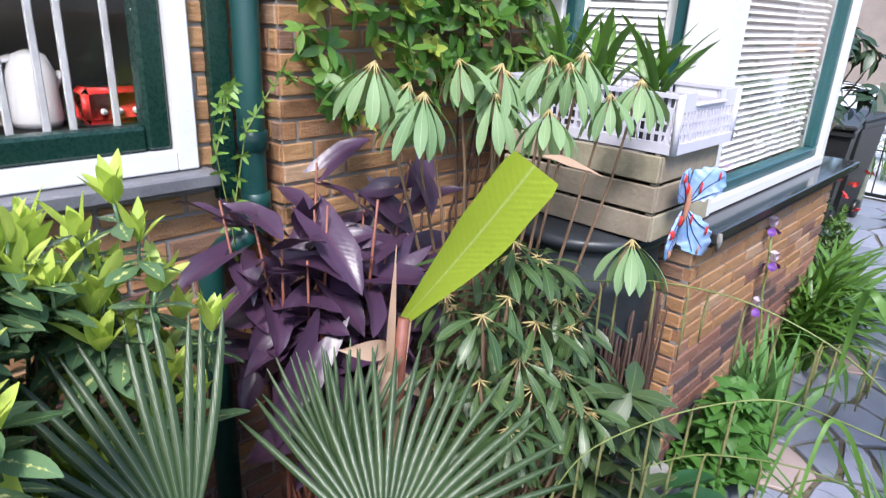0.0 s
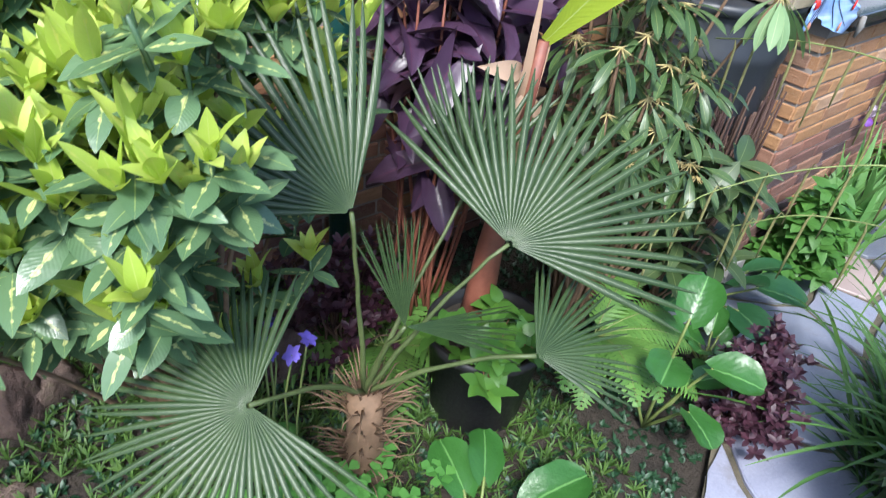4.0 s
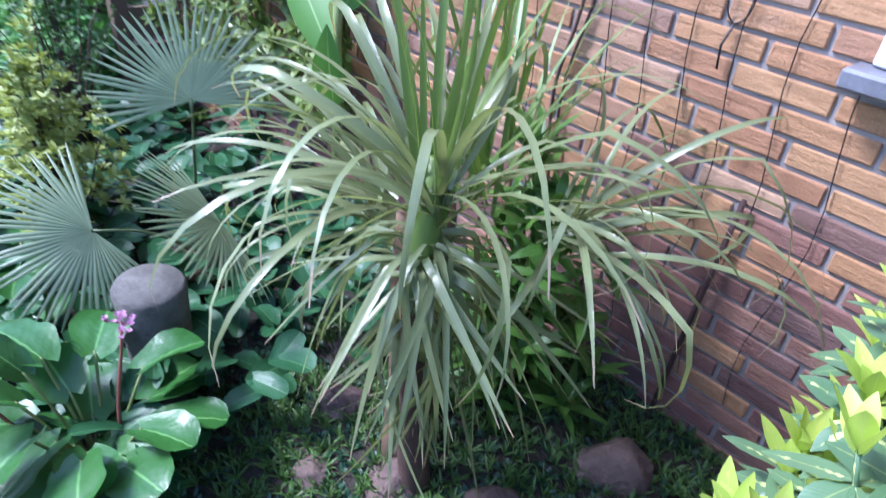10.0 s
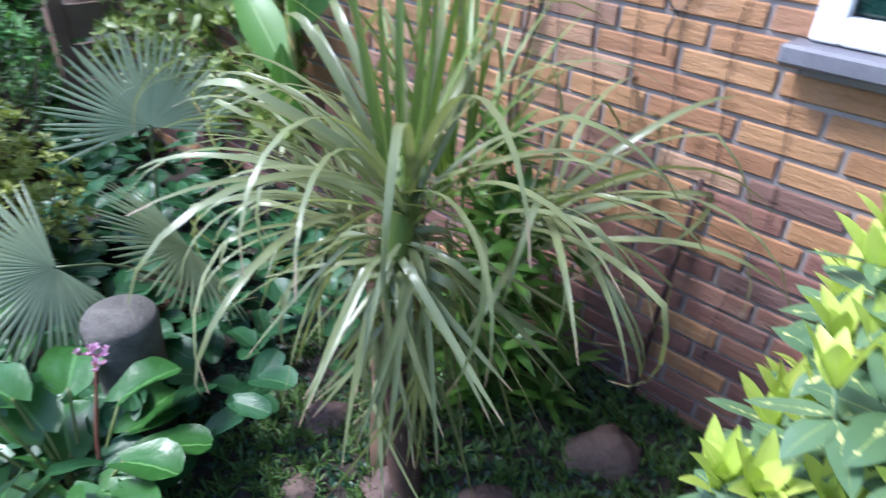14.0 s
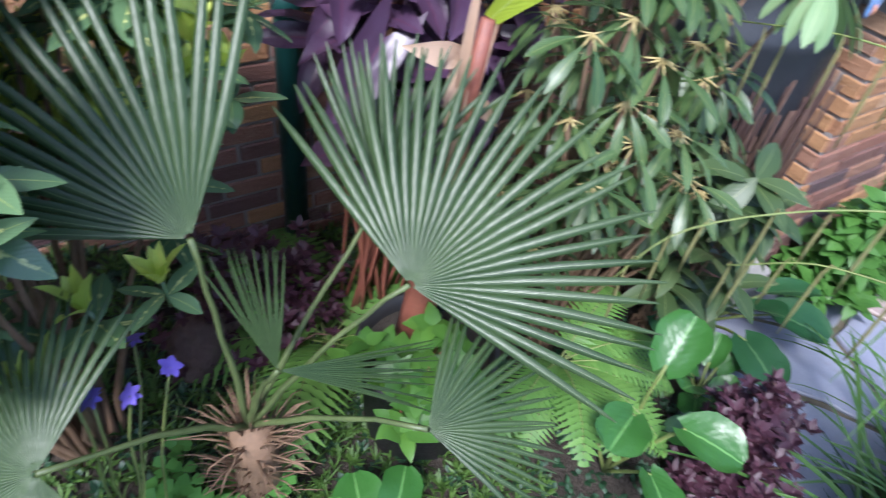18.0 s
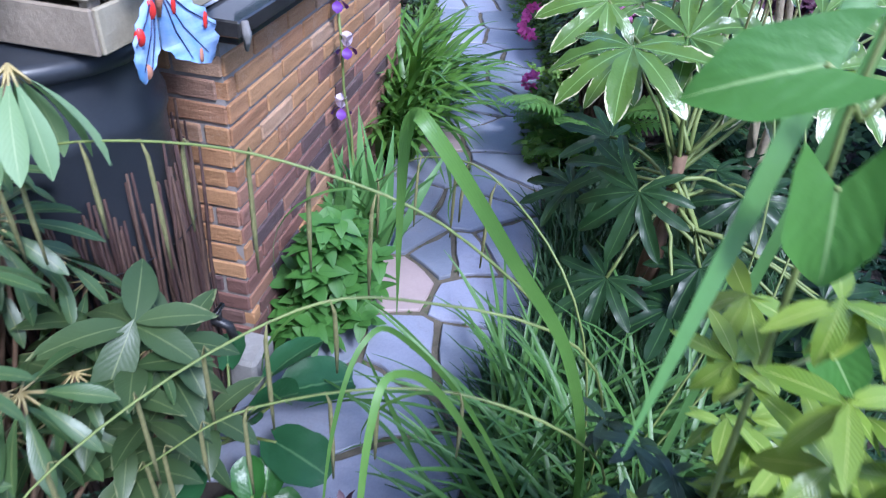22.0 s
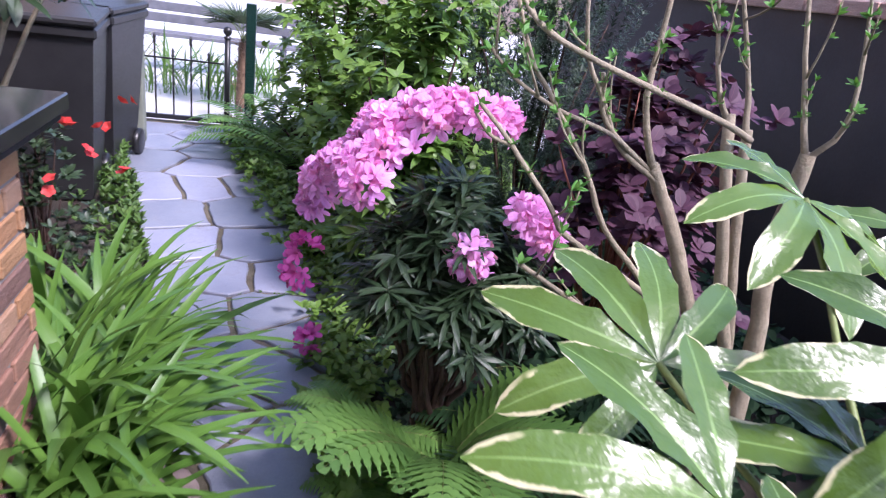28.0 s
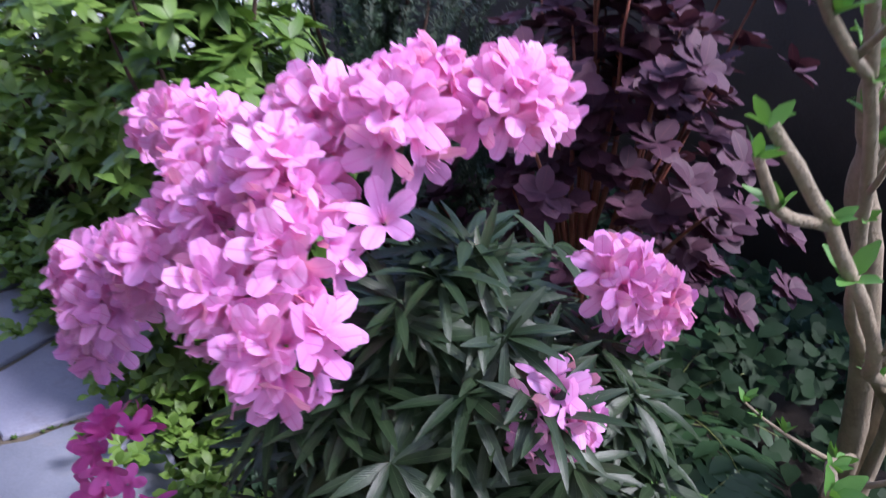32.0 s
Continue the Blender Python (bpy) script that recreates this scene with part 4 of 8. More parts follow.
mb = MB(); lathe(mb, [(0.252, 1.055), (0.275, 1.06), (0.278, 1.085), (0.26, 1.095), (0.0, 1.1)], 48); part("lid", mb, M_BARREL, br, "flat dark lid")
mb = MB(); lathe(mb, [(0, 0), (0.24, 0), (0.24, 0.04), (0, 0.04)], 24); part("base", mb, M_CONCRETE, br, "concrete base slab")
tapm = thing("barrel_tap", (2.15, 0.63, 0.3), "black plastic tap poking through the brushwood screen", "tap")
mb = MB(); tube(mb, [(0, 0.12, 0.03), (0, 0.0, 0.03), (0, -0.03, 0.02), (0, -0.04, -0.02)], 0.013, 10); part("spout", mb, M_BLACK, tapm)
mb = MB(); tube(mb, [(0, -0.005, 0.03), (0, -0.005, 0.065)], 0.008, 8); bbox(mb, (-0.028, -0.012, 0.06), (0.028, 0.002, 0.075), 0.004); part("handle", mb, M_BLACK, tapm)
mb = MB(); tube(mb, [(0, 0.02, 0.03), (0, 0.04, 0.03)], 0.022, 10); part("collar", mb, M_BLACK, tapm)

sc = thing("brushwood_screen", (2.055, 0.92, 0.0), "brown brushwood screen wrapped round the barrel", "screen")
twigs = []
for k in range(5):
    mb = MB()
    h = 0.74 + 0.025 * k
    tube(mb, [(U(-.006, .006), U(-.004, .004), h * i / 5 + (0.0)) for i in range(6)], [0.0055, 0.0058, 0.0052, 0.005, 0.0045, 0.003], 6)
    twigs.append(mb.mesh("twig", M_TWIG))
for i in range(230):
    a = radians(i * 360 / 230)
    rr = 0.284 + U(-0.007, 0.008)
    a += U(-.006, .006)
    if math.cos(a) * rr + 2.055 > 2.335 or not (math.cos(a) < 0.62 or math.sin(a) < 0):
        continue
    put("twig", rnd.choice(twigs), sc, Matrix.Translation((rr * math.cos(a), rr * math.sin(a), 0.0)) @ pose(0, 0, 0, U(-1.5, 1.5), U(-1.5, 1.5), U(0, 360)) @ Matrix.Diagonal((1, 1, U(0.93, 1.08), 1)))
for z in (0.12, 0.4, 0.66):
    mb = MB(); tube(mb, [(0.294 * math.cos(radians(d)), 0.294 * math.sin(radians(d)), z + 0.004 * math.sin(d)) for d in range(60, 330, 6)], 0.0015, 5); part("wire", mb, M_IRON, sc, "thin binding wire")
mb = MB(); bbox(mb, (2.2, 0.57, -0.02), (2.335, 0.66, 0.13), 0.012, 0, pose(0, 0, 0))
solo("concrete_block", mb, M_CONCRETE, "weathered concrete block beside the barrel", "block", smooth=False)

cr = thing("wooden_crate", (1.94, 0.62, 1.1), "weathered wooden fruit crate on the barrel", "crate")
CX, CY, CH = 0.385, 0.56, 0.262
def board(lo, hi, name="board"):
    mb = MB(); bbox(mb, lo, hi, 0.003); part(name, mb, M_CRATE, cr, "", False)
for k in range(3):
    z = 0.004 + k * 0.088
    board((-0.011, 0.005, z), (0.0, CY - 0.005, z + 0.077)); board((CX, 0.005, z), (CX + 0.011, CY - 0.005, z + 0.077))
    board((0.0, 0.0, z), (CX, 0.011, z + 0.077)); board((0.0, CY - 0.011, z), (CX, CY, z + 0.077))
for x, y in ((0.012, 0.012), (CX - 0.03, 0.012), (0.012, CY - 0.03), (CX - 0.03, CY - 0.03)):
    board((x - 0.011, y, 0.0), (x + 0.02, y + 0.02, CH), "corner_batten")
for k in range(4):
    board((0.002, 0.03 + k * 0.13, 0.002), (CX, 0.13 + k * 0.13, 0.012), "base_slat")

bk = thing("plastic_basket", (1.945, 0.6, 1.364), "pale grey perforated plastic crate holding potted plants", "basket")
BX, BY, BH = 0.4, 0.6, 0.165
def bask(lo, hi, name):
    mb = MB(); bbox(mb, lo, hi, 0.003); part(name, mb, M_BASKET, bk, "", False)
for side in range(4):
    n = (26, 18)[side % 2]
    ln = (BY, BX)[side % 2]
    mb = MB()
    for i in range(n + 1):
        p = ln * i / n
        box(mb, (p - 0.0045, 0, 0.03), (p + 0.0045, 0.005, 0.115))
    for z in (0.055, 0.085):
        box(mb, (0, 0.0005, z - 0.004), (ln, 0.0045, z + 0.004))
    box(mb, (0, 0.0, 0.115), (ln, 0.006, 0.128)); box(mb, (0, -0.006, 0.0), (ln, 0.006, 0.03))
    if side % 2:
        box(mb, (0, 0, 0.128), (0.1, 0.006, BH)); box(mb, (ln - 0.1, 0, 0.128), (ln, 0.006, BH)); bbox(mb, (0.1, -0.008, 0.128), (ln - 0.1, 0.012, 0.136), 0.003)
    else:
        for i in range(n):
            box(mb, (ln * (i + 0.5) / n - 0.004, 0, 0.128), (ln * (i + 0.5) / n + 0.004, 0.005, BH - 0.012))
        box(mb, (0, -0.008, BH - 0.012), (ln, 0.009, BH))
    m = (pose(0, BY, 0, 0, 0, -90), pose(0, 0, 0, 0, 0, 0), pose(BX, 0, 0, 0, 0, 90), pose(BX, BY, 0, 0, 0, 180))[side]
    part("lattice_side", mb, M_BASKET, bk, "", False, m)
mb = MB(); box(mb, (0, 0, 0.0), (BX, BY, 0.006)); part("basket_floor", mb, M_BASKET, bk, "", False)
for x, y in ((0.002, 0.002), (BX - 0.002, 0.002), (0.002, BY - 0.002), (BX - 0.002, BY - 0.002)):
    mb = MB(); tube(mb, [(x, y, 0), (x, y, BH)], 0.011, 8); part("corner_post", mb, M_BASKET, bk)

M_WING = solid("wing_blue", (0.1, 0.26, 0.5), (0.42, 0.5, 0.75), 0.4, 14, 60, relief=0.3, dist=0.002)
M_NAVY = solid("navy_paint", (0.01, 0.015, 0.06), (0.02, 0.03, 0.1), 0.4)
bf = thing("butterfly_ornament", (2.05, 0.585, 1.205), "blue painted metal butterfly hung at the sill corner", "ornament")
bf.rotation_euler = (radians(4), 0, radians(-20))
def wing(sx):
    """A fore wing and a hind wing with scalloped edges, folded back from the body."""
    mb = MB()
    for a, L, W, base in ((radians(52), 0.125, 0.054, 0.02), (radians(-62), 0.155, 0.052, -0.015)):
        n = 22
        ca, sa = math.cos(a), math.sin(a)
        rim = []
        for i in range(n + 1):
            t = i / n
            h = W * math.sin(math.pi * t ** 0.75) ** 0.7 * (0.55 + 0.75 * t)
            rim.append((t * L, h * (1 + 0.09 * math.sin(t * 34))))
        v = []
        for side in (-1, 0, 1):
            for d, h in rim:
                x, z = d * ca - side * h * sa, base + d * sa + side * h * ca
                x = max(0.002, x)
                v.append((sx * x, -x * 0.55 - (0.004 if side == 0 else 0), z))
        m_ = len(v)
        v += [(x, y + 0.003, z) for x, y, z in v]
        k = n + 1
        f = []
        for q in (0, k):
            for i in range(n):
                f += [(q + i, q + i + 1, q + k + i + 1, q + k + i), (m_ + q + i, m_ + q + k + i, m_ + q + k + i + 1, m_ + q + i + 1)]
        for q in (0, 2 * k):
            f += [(q + i, q + i + 1, m_ + q + i + 1, m_ + q + i) for i in range(n)]
        mb.add(v, f)
    w = part("wing", mb, M_WING, bf)
    for x, z in ((0.05, 0.12), (0.08, 0.1), (0.09, 0.06), (0.085, -0.08), (0.07, -0.13), (0.045, -0.14)):
        mb = MB(); tube(mb, [(sx * 0.006, -0.007, 0.1 * z), (sx * x * 0.5, -x * 0.275 - 0.005, z * 0.62), (sx * x, -x * 0.55 - 0.004, z)], [0.0018, 0.0013, 0.0008], 5); part("wing_vein", mb, M_NAVY, w, "dark blue painted vein")
    for x, z, r, mt in ((0.025, -0.04, 0.011, M_RED), (0.07, -0.07, 0.01, M_RED), (0.03, 0.06, 0.012, M_RED), (0.07, 0.1, 0.009, M_RED), (0.06, -0.135, 0.009, M_TERRA)):
        mb = MB(); lathe(mb, [(0, 0.002), (r, 0.001), (r * 1.15, -0.002)], 12, 0, pose(sx * x, -x * 0.55 - 0.004, z, 90, 0, sx * 29) @ Matrix.Diagonal((0.8, 1.4, 1, 1)))
        part("wing_spot", mb, mt, w, "red painted spot")
wing(1); wing(-1)
mb = MB(); tube(mb, [(0, -0.006, -0.06), (0, -0.01, -0.025), (0, -0.01, 0.02), (0, -0.008, 0.045), (0, -0.008, 0.058)], [0.003, 0.008, 0.009, 0.007, 0.004], 10); part("body", mb, M_TERRA, bf, "reddish metal body")

# ---- gate, bins, street ----
gt = thing("garden_gate", (8.37, 0, 0), "low black wrought iron garden gate, closed", "gate")
mb = MB(); tube(mb, [(0, 0.615, 0), (0, 0.615, 0.72)], 0.024, 12); lathe(mb, [(0.03, 0.715), (0.03, 0.73), (0.014, 0.735), (0.032, 0.755), (0.036, 0.775), (0.03, 0.8), (0, 0.812)], 16, 0, Matrix.Translation((0, 0.615, 0))); part("post", mb, M_IRON, gt, "round post with a ball finial")
mb = MB(); tube(mb, [(0, 1.62, 0), (0, 1.62, 0.8)], 0.03, 12); part("post", mb, M_IRON, gt)
for z, r in ((0.035, 0.018), (0.51, 0.007)):
    mb = MB(); bbox(mb, (-r, 0.64, z - r), (r, 1.6, z + r), 0.002); part("rail", mb, M_IRON, gt, "", False)
tall = MB(); tube(tall, [(0, 0, 0.05), (0, 0, 0.62), (0, 0, 0.625), (0, 0, 0.64), (0, 0, 0.65), (0, 0, 0.67), (0, 0, 0.7)], [0.0075, 0.0075, 0.013, 0.013, 0.009, 0.016, 0.002], 8)
short = MB(); tube(short, [(0, 0, 0.05), (0, 0, 0.52), (0, 0, 0.525), (0, 0, 0.54), (0, 0, 0.55), (0, 0, 0.57), (0, 0, 0.595)], [0.0075, 0.0075, 0.013, 0.013, 0.009, 0.014, 0.002], 8)
me_t, me_s = tall.mesh("bar", M_IRON), short.mesh("bar", M_IRON)
for i in range(7):
    put("bar", me_s if i % 2 == 0 else me_t, gt, Matrix.Translation((0, 0.76 + i * 0.137, 0)))


def wheelie_bin(loc, turn, label):
    w = thing("wheelie_bin", loc, label, "bin", "bins beside the house")
    w.rotation_euler = (0, 0, radians(turn))
    mb = MB()
    v = [(-0.22, -0.24, 0.05), (0.22, -0.24, 0.05), (0.22, 0.24, 0.05), (-0.22, 0.24, 0.05), (-0.28, -0.33, 0.95), (0.28, -0.33, 0.95), (0.28, 0.36, 0.95), (-0.28, 0.36, 0.95)]
    mb.add(v, [(0, 3, 2, 1), (0, 1, 5, 4), (1, 2, 6, 5), (2, 3, 7, 6), (3, 0, 4, 7)])
    part("body", mb, M_BLACK, w, "", False)
    mb = MB(); bbox(mb, (-0.295, -0.35, 0.9), (0.295, 0.375, 0.955), 0.012); part("rim", mb, M_BLACK, w, "", False)
    mb = MB(); bbox(mb, (-0.3, -0.37, 0.957), (0.3, 0.37, 1.0), 0.018); part("lid", mb, M_BLACK, w, "", False)
    mb = MB(); tube(mb, [(-0.24, 0.4, 0.97), (0.24, 0.4, 0.97)], 0.016, 10); part("handle", mb, M_BLACK, w)
    for x in (-0.24, 0.24):
        mb = MB(); tube(mb, [(x - 0.025, 0.22, 0.09), (x - 0.02, 0.22, 0.09), (x + 0.02, 0.22, 0.09), (x + 0.025, 0.22, 0.09)], [0.075, 0.09, 0.09, 0.075], 20); part("wheel", mb, M_IRON, w)
    return w


b1 = wheelie_bin((6.45, 1.36, -0.005), -82, "black plastic wheelie bin with a white label")
mb = MB(); box(mb, (-0.05, -0.322, 0.72), (0.05, -0.318, 0.82), 0, pose(0, 0.012, 0.0, -5.5, 0, 0)); part("label", mb, M_WHITE, b1, "white paper label", False)
wheelie_bin((7.15, 1.36, -0.005), -94, "black plastic wheelie bin beside the gate post")
mb = MB(); bbox(mb, (7.62, 1.12, -0.02), (7.72, 1.22, 1.25), 0.006)
solo("grey_post", mb, solid("grey_wood", (0.13, 0.15, 0.12), (0.24, 0.26, 0.21), 0.8, 6, 60), "grey green weathered wooden post beside the bins", "post", smooth=False)
mb = MB(); bbox(mb, (8.45, 0.4, -0.05), (8.53, 0.48, 1.0), 0.006)
solo("hedge_post", mb, M_GREEN, "dark green timber post at the hedge end", "post", smooth=False)
mb = MB(); box(mb, (8.5, -60, -0.07), (60, 60, -0.04))
solo("street_pavement", mb, solid("pale_paving", (0.5, 0.5, 0.5), (0.62, 0.62, 0.62), 0.8, 2, 50), "pale sunlit street paving beyond the gate", "pavement", kind="structure", smooth=False)
bn = thing("street_bench", (10.9, 1.0, -0.04), "grey weathered slatted bench across the pavement", "bench")
for k in range(3):
    mb = MB(); bbox(mb, (-0.02 + k * 0.12, -1.0, 0.4), (0.08 + k * 0.12, 1.1, 0.44), 0.006); part("seat_slat", mb, M_SILL_GREY, bn, "", False)
for k in range(2):
    mb = MB(); bbox(mb, (0.36, -1.0, 0.52 + k * 0.13), (0.39, 1.1, 0.62 + k * 0.13), 0.006); part("back_slat", mb, M_SILL_GREY, bn, "", False)
for y in (-0.8, 0.9):
    mb = MB(); bbox(mb, (0.0, y - 0.04, 0), (0.34, y + 0.04, 0.4), 0.006); part("leg", mb, M_SILL_GREY, bn, "", False)
    mb = MB(); bbox(mb, (0.39, y - 0.03, 0), (0.43, y + 0.03, 0.76), 0.006); part("back_leg", mb, M_SILL_GREY, bn, "", False)
mb = MB(); box(mb, (26, -30, -0.1), (26.4, 30, 3.4))
solo("far_facade", mb, solid("far_brick", (0.2, 0.16, 0.14), (0.3, 0.24, 0.2), 0.9, 2, 20), "plain house fronts across the street", "building", kind="structure", smooth=False)

# ---- plant parts ----
def whorl_mesh(name, n, L, W, mats, prof="oblan", lift=(10, 40), droop=0.5, fold=0.15, seg=5, jitter=0.2, young=0):
    """A ring of leaves round a shoot that points along z; young adds an upright tuft of fresh leaves."""
    mb = MB()
    for i in range(n):
        d = az(i * 360 / n * 1.0 + U(-14, 14), U(*lift))
        leaf(mb, frame_to((0, 0, U(-0.02, 0.005) * L / 0.1), d, (0, 0, 1), U(-15, 15)), L * U(1 - jitter, 1 + jitter), W * U(0.85, 1.15), prof, droop * U(0.6, 1.4), fold, seg, 0.06, 0)
    for i in range(young):
        d = az(i * 137.5, U(42, 80))
        leaf(mb, frame_to((0, 0, 0.02), d, (0, 0, 1), U(-20, 20)), L * U(0.55, 0.95), W * U(0.6, 0.85), "ellip", U(-0.2, 0.35), 0.25, seg, 0.05, 1)
    return mb.mesh(name, mats)


def limb(base, tip, sag=0.0, n=6, wob=0.02):
    base, tip = Vector(base), Vector(tip)
    pts = []
    for i in range(n + 1):
        t = i / n
        p = base.lerp(tip, t)
        p.z += sag * math.sin(math.pi * t)
        if 0 < i < n:
            p += Vector((U(-wob, wob), U(-wob, wob), U(-wob, wob)))
        pts.append(p)
    return pts


def shrub(name, base, shoots, whorls, bark, label, category, r0=0.014, part_name="leaf_whorl", up=0.6, size=(0.85, 1.15), group="", joined=False, pick=None):
    """A shrub: limbs from a base to each shoot tip, which carries a whorl. shoots: places in the thing's space."""
    t = thing(name, base, label, category, group)
    c = Vector((0, 0, 0))
    crown, limbs = MB(), MB()
    for i, s in enumerate(shoots):
        s = Vector(s)
        mid = Vector((s.x * 0.45, s.y * 0.45, s.z * 0.55))
        if i % max(2, len(shoots) // 36) == 0:
            mb = limbs if joined else MB()
            pts = limb(c, mid, 0.02, 4) + limb(mid, s, 0.02, 4, 0.008)[1:]
            tube(mb, pts, [r0 * (1 - 0.8 * k / (len(pts) - 1)) for k in range(len(pts))], 6)
            if not joined:
                part("branch", mb, bark, t)
        d = Vector((s.x, s.y, 0)) * (1 - up) * 2.2 + Vector((0, 0, 1)) * up + Vector((U(-.2, .2), U(-.2, .2), 0))
        m = frame_to(s, d, (U(-1, 1), U(-1, 1), 0.3)) @ pose(0, 0, 0, -90, 0, 0) @ pose(0, 0, 0, 0, 0, U(0, 360))
        w = pick(s) if pick else rnd.choice(whorls)
        if joined:
            crown.take(w, m @ Matrix.Scale(U(*size), 4))
        else:
            put(part_name, w, t, m @ Matrix.Scale(U(*size), 4))
    if joined:
        tagged(part("branchwork", limbs, bark, t), kind="stuff")
        tagged(part("crown", crown, list(whorls[0].materials), t, "uneven leafy crown"), kind="stuff")
    return t


def dome(n, rx, ry, rz, z0=0.0, inner=0.5, cone=0.0):
    """Places scattered over a dome, denser outside."""
    out = []
    while len(out) < n:
        d = az(U(0, 360), U(-15, 90))
        k = U(inner, 1.0)
        bump_ = 0.85 + 0.3 * noise.noise((d.x * 2 + n, d.y * 2, d.z * 2))
        out.append((d.x * rx * k * bump_, d.y * ry * k * bump_, z0 + max(0.02, (d.z * 0.9 + 0.1) * rz * k * bump_)))
    return out


def fan_leaf_mesh(name, R, n=34, span=300, fold=0.5, droop=0.25, cup=0.2, mat=None, split=0.5):
    """A pleated fan: n narrow segments joined near the hub, free towards their tips."""
    mb = MB()
    v, uv, f = [], [], []
    rows = (0.02, 0.25, split, split + (1 - split) * 0.35, split + (1 - split) * 0.7, 0.96, 1.0)
    for i in range(n):
        a0 = radians(-span / 2 + span * i / n)
        da = radians(span / n)
        len_ = R * (0.86 + 0.14 * math.cos((a0 + da / 2) * 0.5)) * U(0.96, 1.03)
        bendx = U(-0.09, 0.09)
        tipd = U(0.0, 0.5)
        b0 = len(v)
        for r in rows:
            rad = len_ * r
            q = max(0.0, (r - split) / (1 - split))
            w = da * 0.5 if r <= split else da * 0.5 * split * (1 + 0.12 * q) * (1 - 0.88 * q ** 3) / r
            for k, s in enumerate((-1, 0, 1)):
                a = a0 + da / 2 + s * w + bendx * max(0, r - split)
                ridge = (1 if s == 0 else -1) * fold * 0.5 * rad * w
                z = ridge - (droop + 0.12 * tipd * tipd) * len_ * r ** 2.4 + cup * len_ * (1 - math.cos(a)) * 0.25 * r
                v.append((math.sin(a) * rad, math.cos(a) * rad, z))
                uv.append((0.5 + 0.5 * s, r))
        for q in range(len(rows) - 1):
            for s in (0, 1):
                p = b0 + q * 3 + s
                f.append((p, p + 1, p + 4, p + 3))
    mb.add(v, f, uv)
    return mb.mesh(name, mat or L_FAN)


def fan_palm(name, base, crown, hubs, label, mat=None, stem=M_STEM_DULL):
    """hubs: (hub place, way of the fan's middle, way of its face, radius, span, droop)."""
    t = thing(name, base, label, "palm")
    B = Vector(base)
    mb = MB()
    pts = limb((0, 0, -0.05), Vector(crown) - B, 0, 4, 0.004)
    tube(mb, pts, [0.06, 0.055, 0.05, 0.045, 0.04], 12)
    part("trunk", mb, M_STEM_BROWN, t, "short fibrous brown trunk")
    fb = MB()
    for i in range(260):
        d = az(U(0, 360), U(20, 80))
        k = U(0.05, 1)
        p = pts[0].lerp(pts[-1], k) + Vector((d.x, d.y, 0)) * 0.045
        tube(fb, [p, p + d * U(0.04, 0.09), p + d * U(0.09, 0.13) + Vector((0, 0, -0.02))], [0.003, 0.002, 0.0005], 4)
    part("trunk_fibre", fb, M_STEM_BROWN, t, "loose brown leaf fibres")
    for hub, way, face, R, span, droop in hubs:
        h = Vector(hub) - B
        lf = put("fan_leaf", fan_leaf_mesh("fan_leaf", R, max(14, int(54 * span / 300)), span, 0.75, droop, 0.2, mat, 0.42), t, frame_to(h, way, face))
        mb = MB()
        c = Vector(crown) - B
        pp = limb(c, h, 0.03, 8, 0.003)
        tube(mb, pp, [0.008, 0.007, 0.0065, 0.006, 0.005, 0.005, 0.0045, 0.0045, 0.005], 6)
        part("petiole", mb, stem, t, "dull green leaf stalk")
    return t


def fern_mesh(name, L, pairs=24, mat=None, droop=0.9, wide=0.24, teeth=True):
    """One frond: a rachis with tapering leaflets, each with lobes."""
    mb = MB()
    pts = arc((0, 0, 0), (0, 1, 0.9), L, droop + 0.5, pairs)
    tube(mb, pts, [0.003 * (1 - 0.75 * i / pairs) for i in range(pairs + 1)], 4, 1)
    for i in range(3, pairs + 1):
        t = i / pairs
        w = L * wide * math.sin(math.pi * (0.12 + 0.86 * t) ** 1.1) ** 0.8 + 0.004
        d = (pts[i] - pts[i - 1]).normalized()
        for s in (-1, 1):
            way = Vector((s, 0, 0)) + d * 0.45 + Vector((0, 0, -0.12))
            nrm = Vector((1, 0, 0)).cross(d)
            leaf(mb, frame_to(pts[i], way, nrm), w, L / pairs * (1.12 if teeth else 0.85), "saw" if teeth and w > 0.025 else "lance", 0.35, 0.12, 8 if teeth and w > 0.025 else 3, 0, 0)
    return mb.mesh(name, [mat or L_FERN, M_STEM])


def fern(base, n, L, label, mat=None, azr=(0, 360), fronds=None, name="fern", tilt=(-20, 12)):
    t = thing(name, base, label, "fern")
    fr = fronds or [fern_mesh("frond", L * k, 22, mat) for k in (0.85, 1.0, 1.1)]
    for i in range(n):
        a = azr[0] + (azr[1] - azr[0]) * (i + U(0.2, 0.8)) / n
        put("frond", rnd.choice(fr), t, pose(0, 0, 0.02, 0, 0, a - 90) @ pose(0, 0, 0, U(*tilt), 0, 0))
    return t


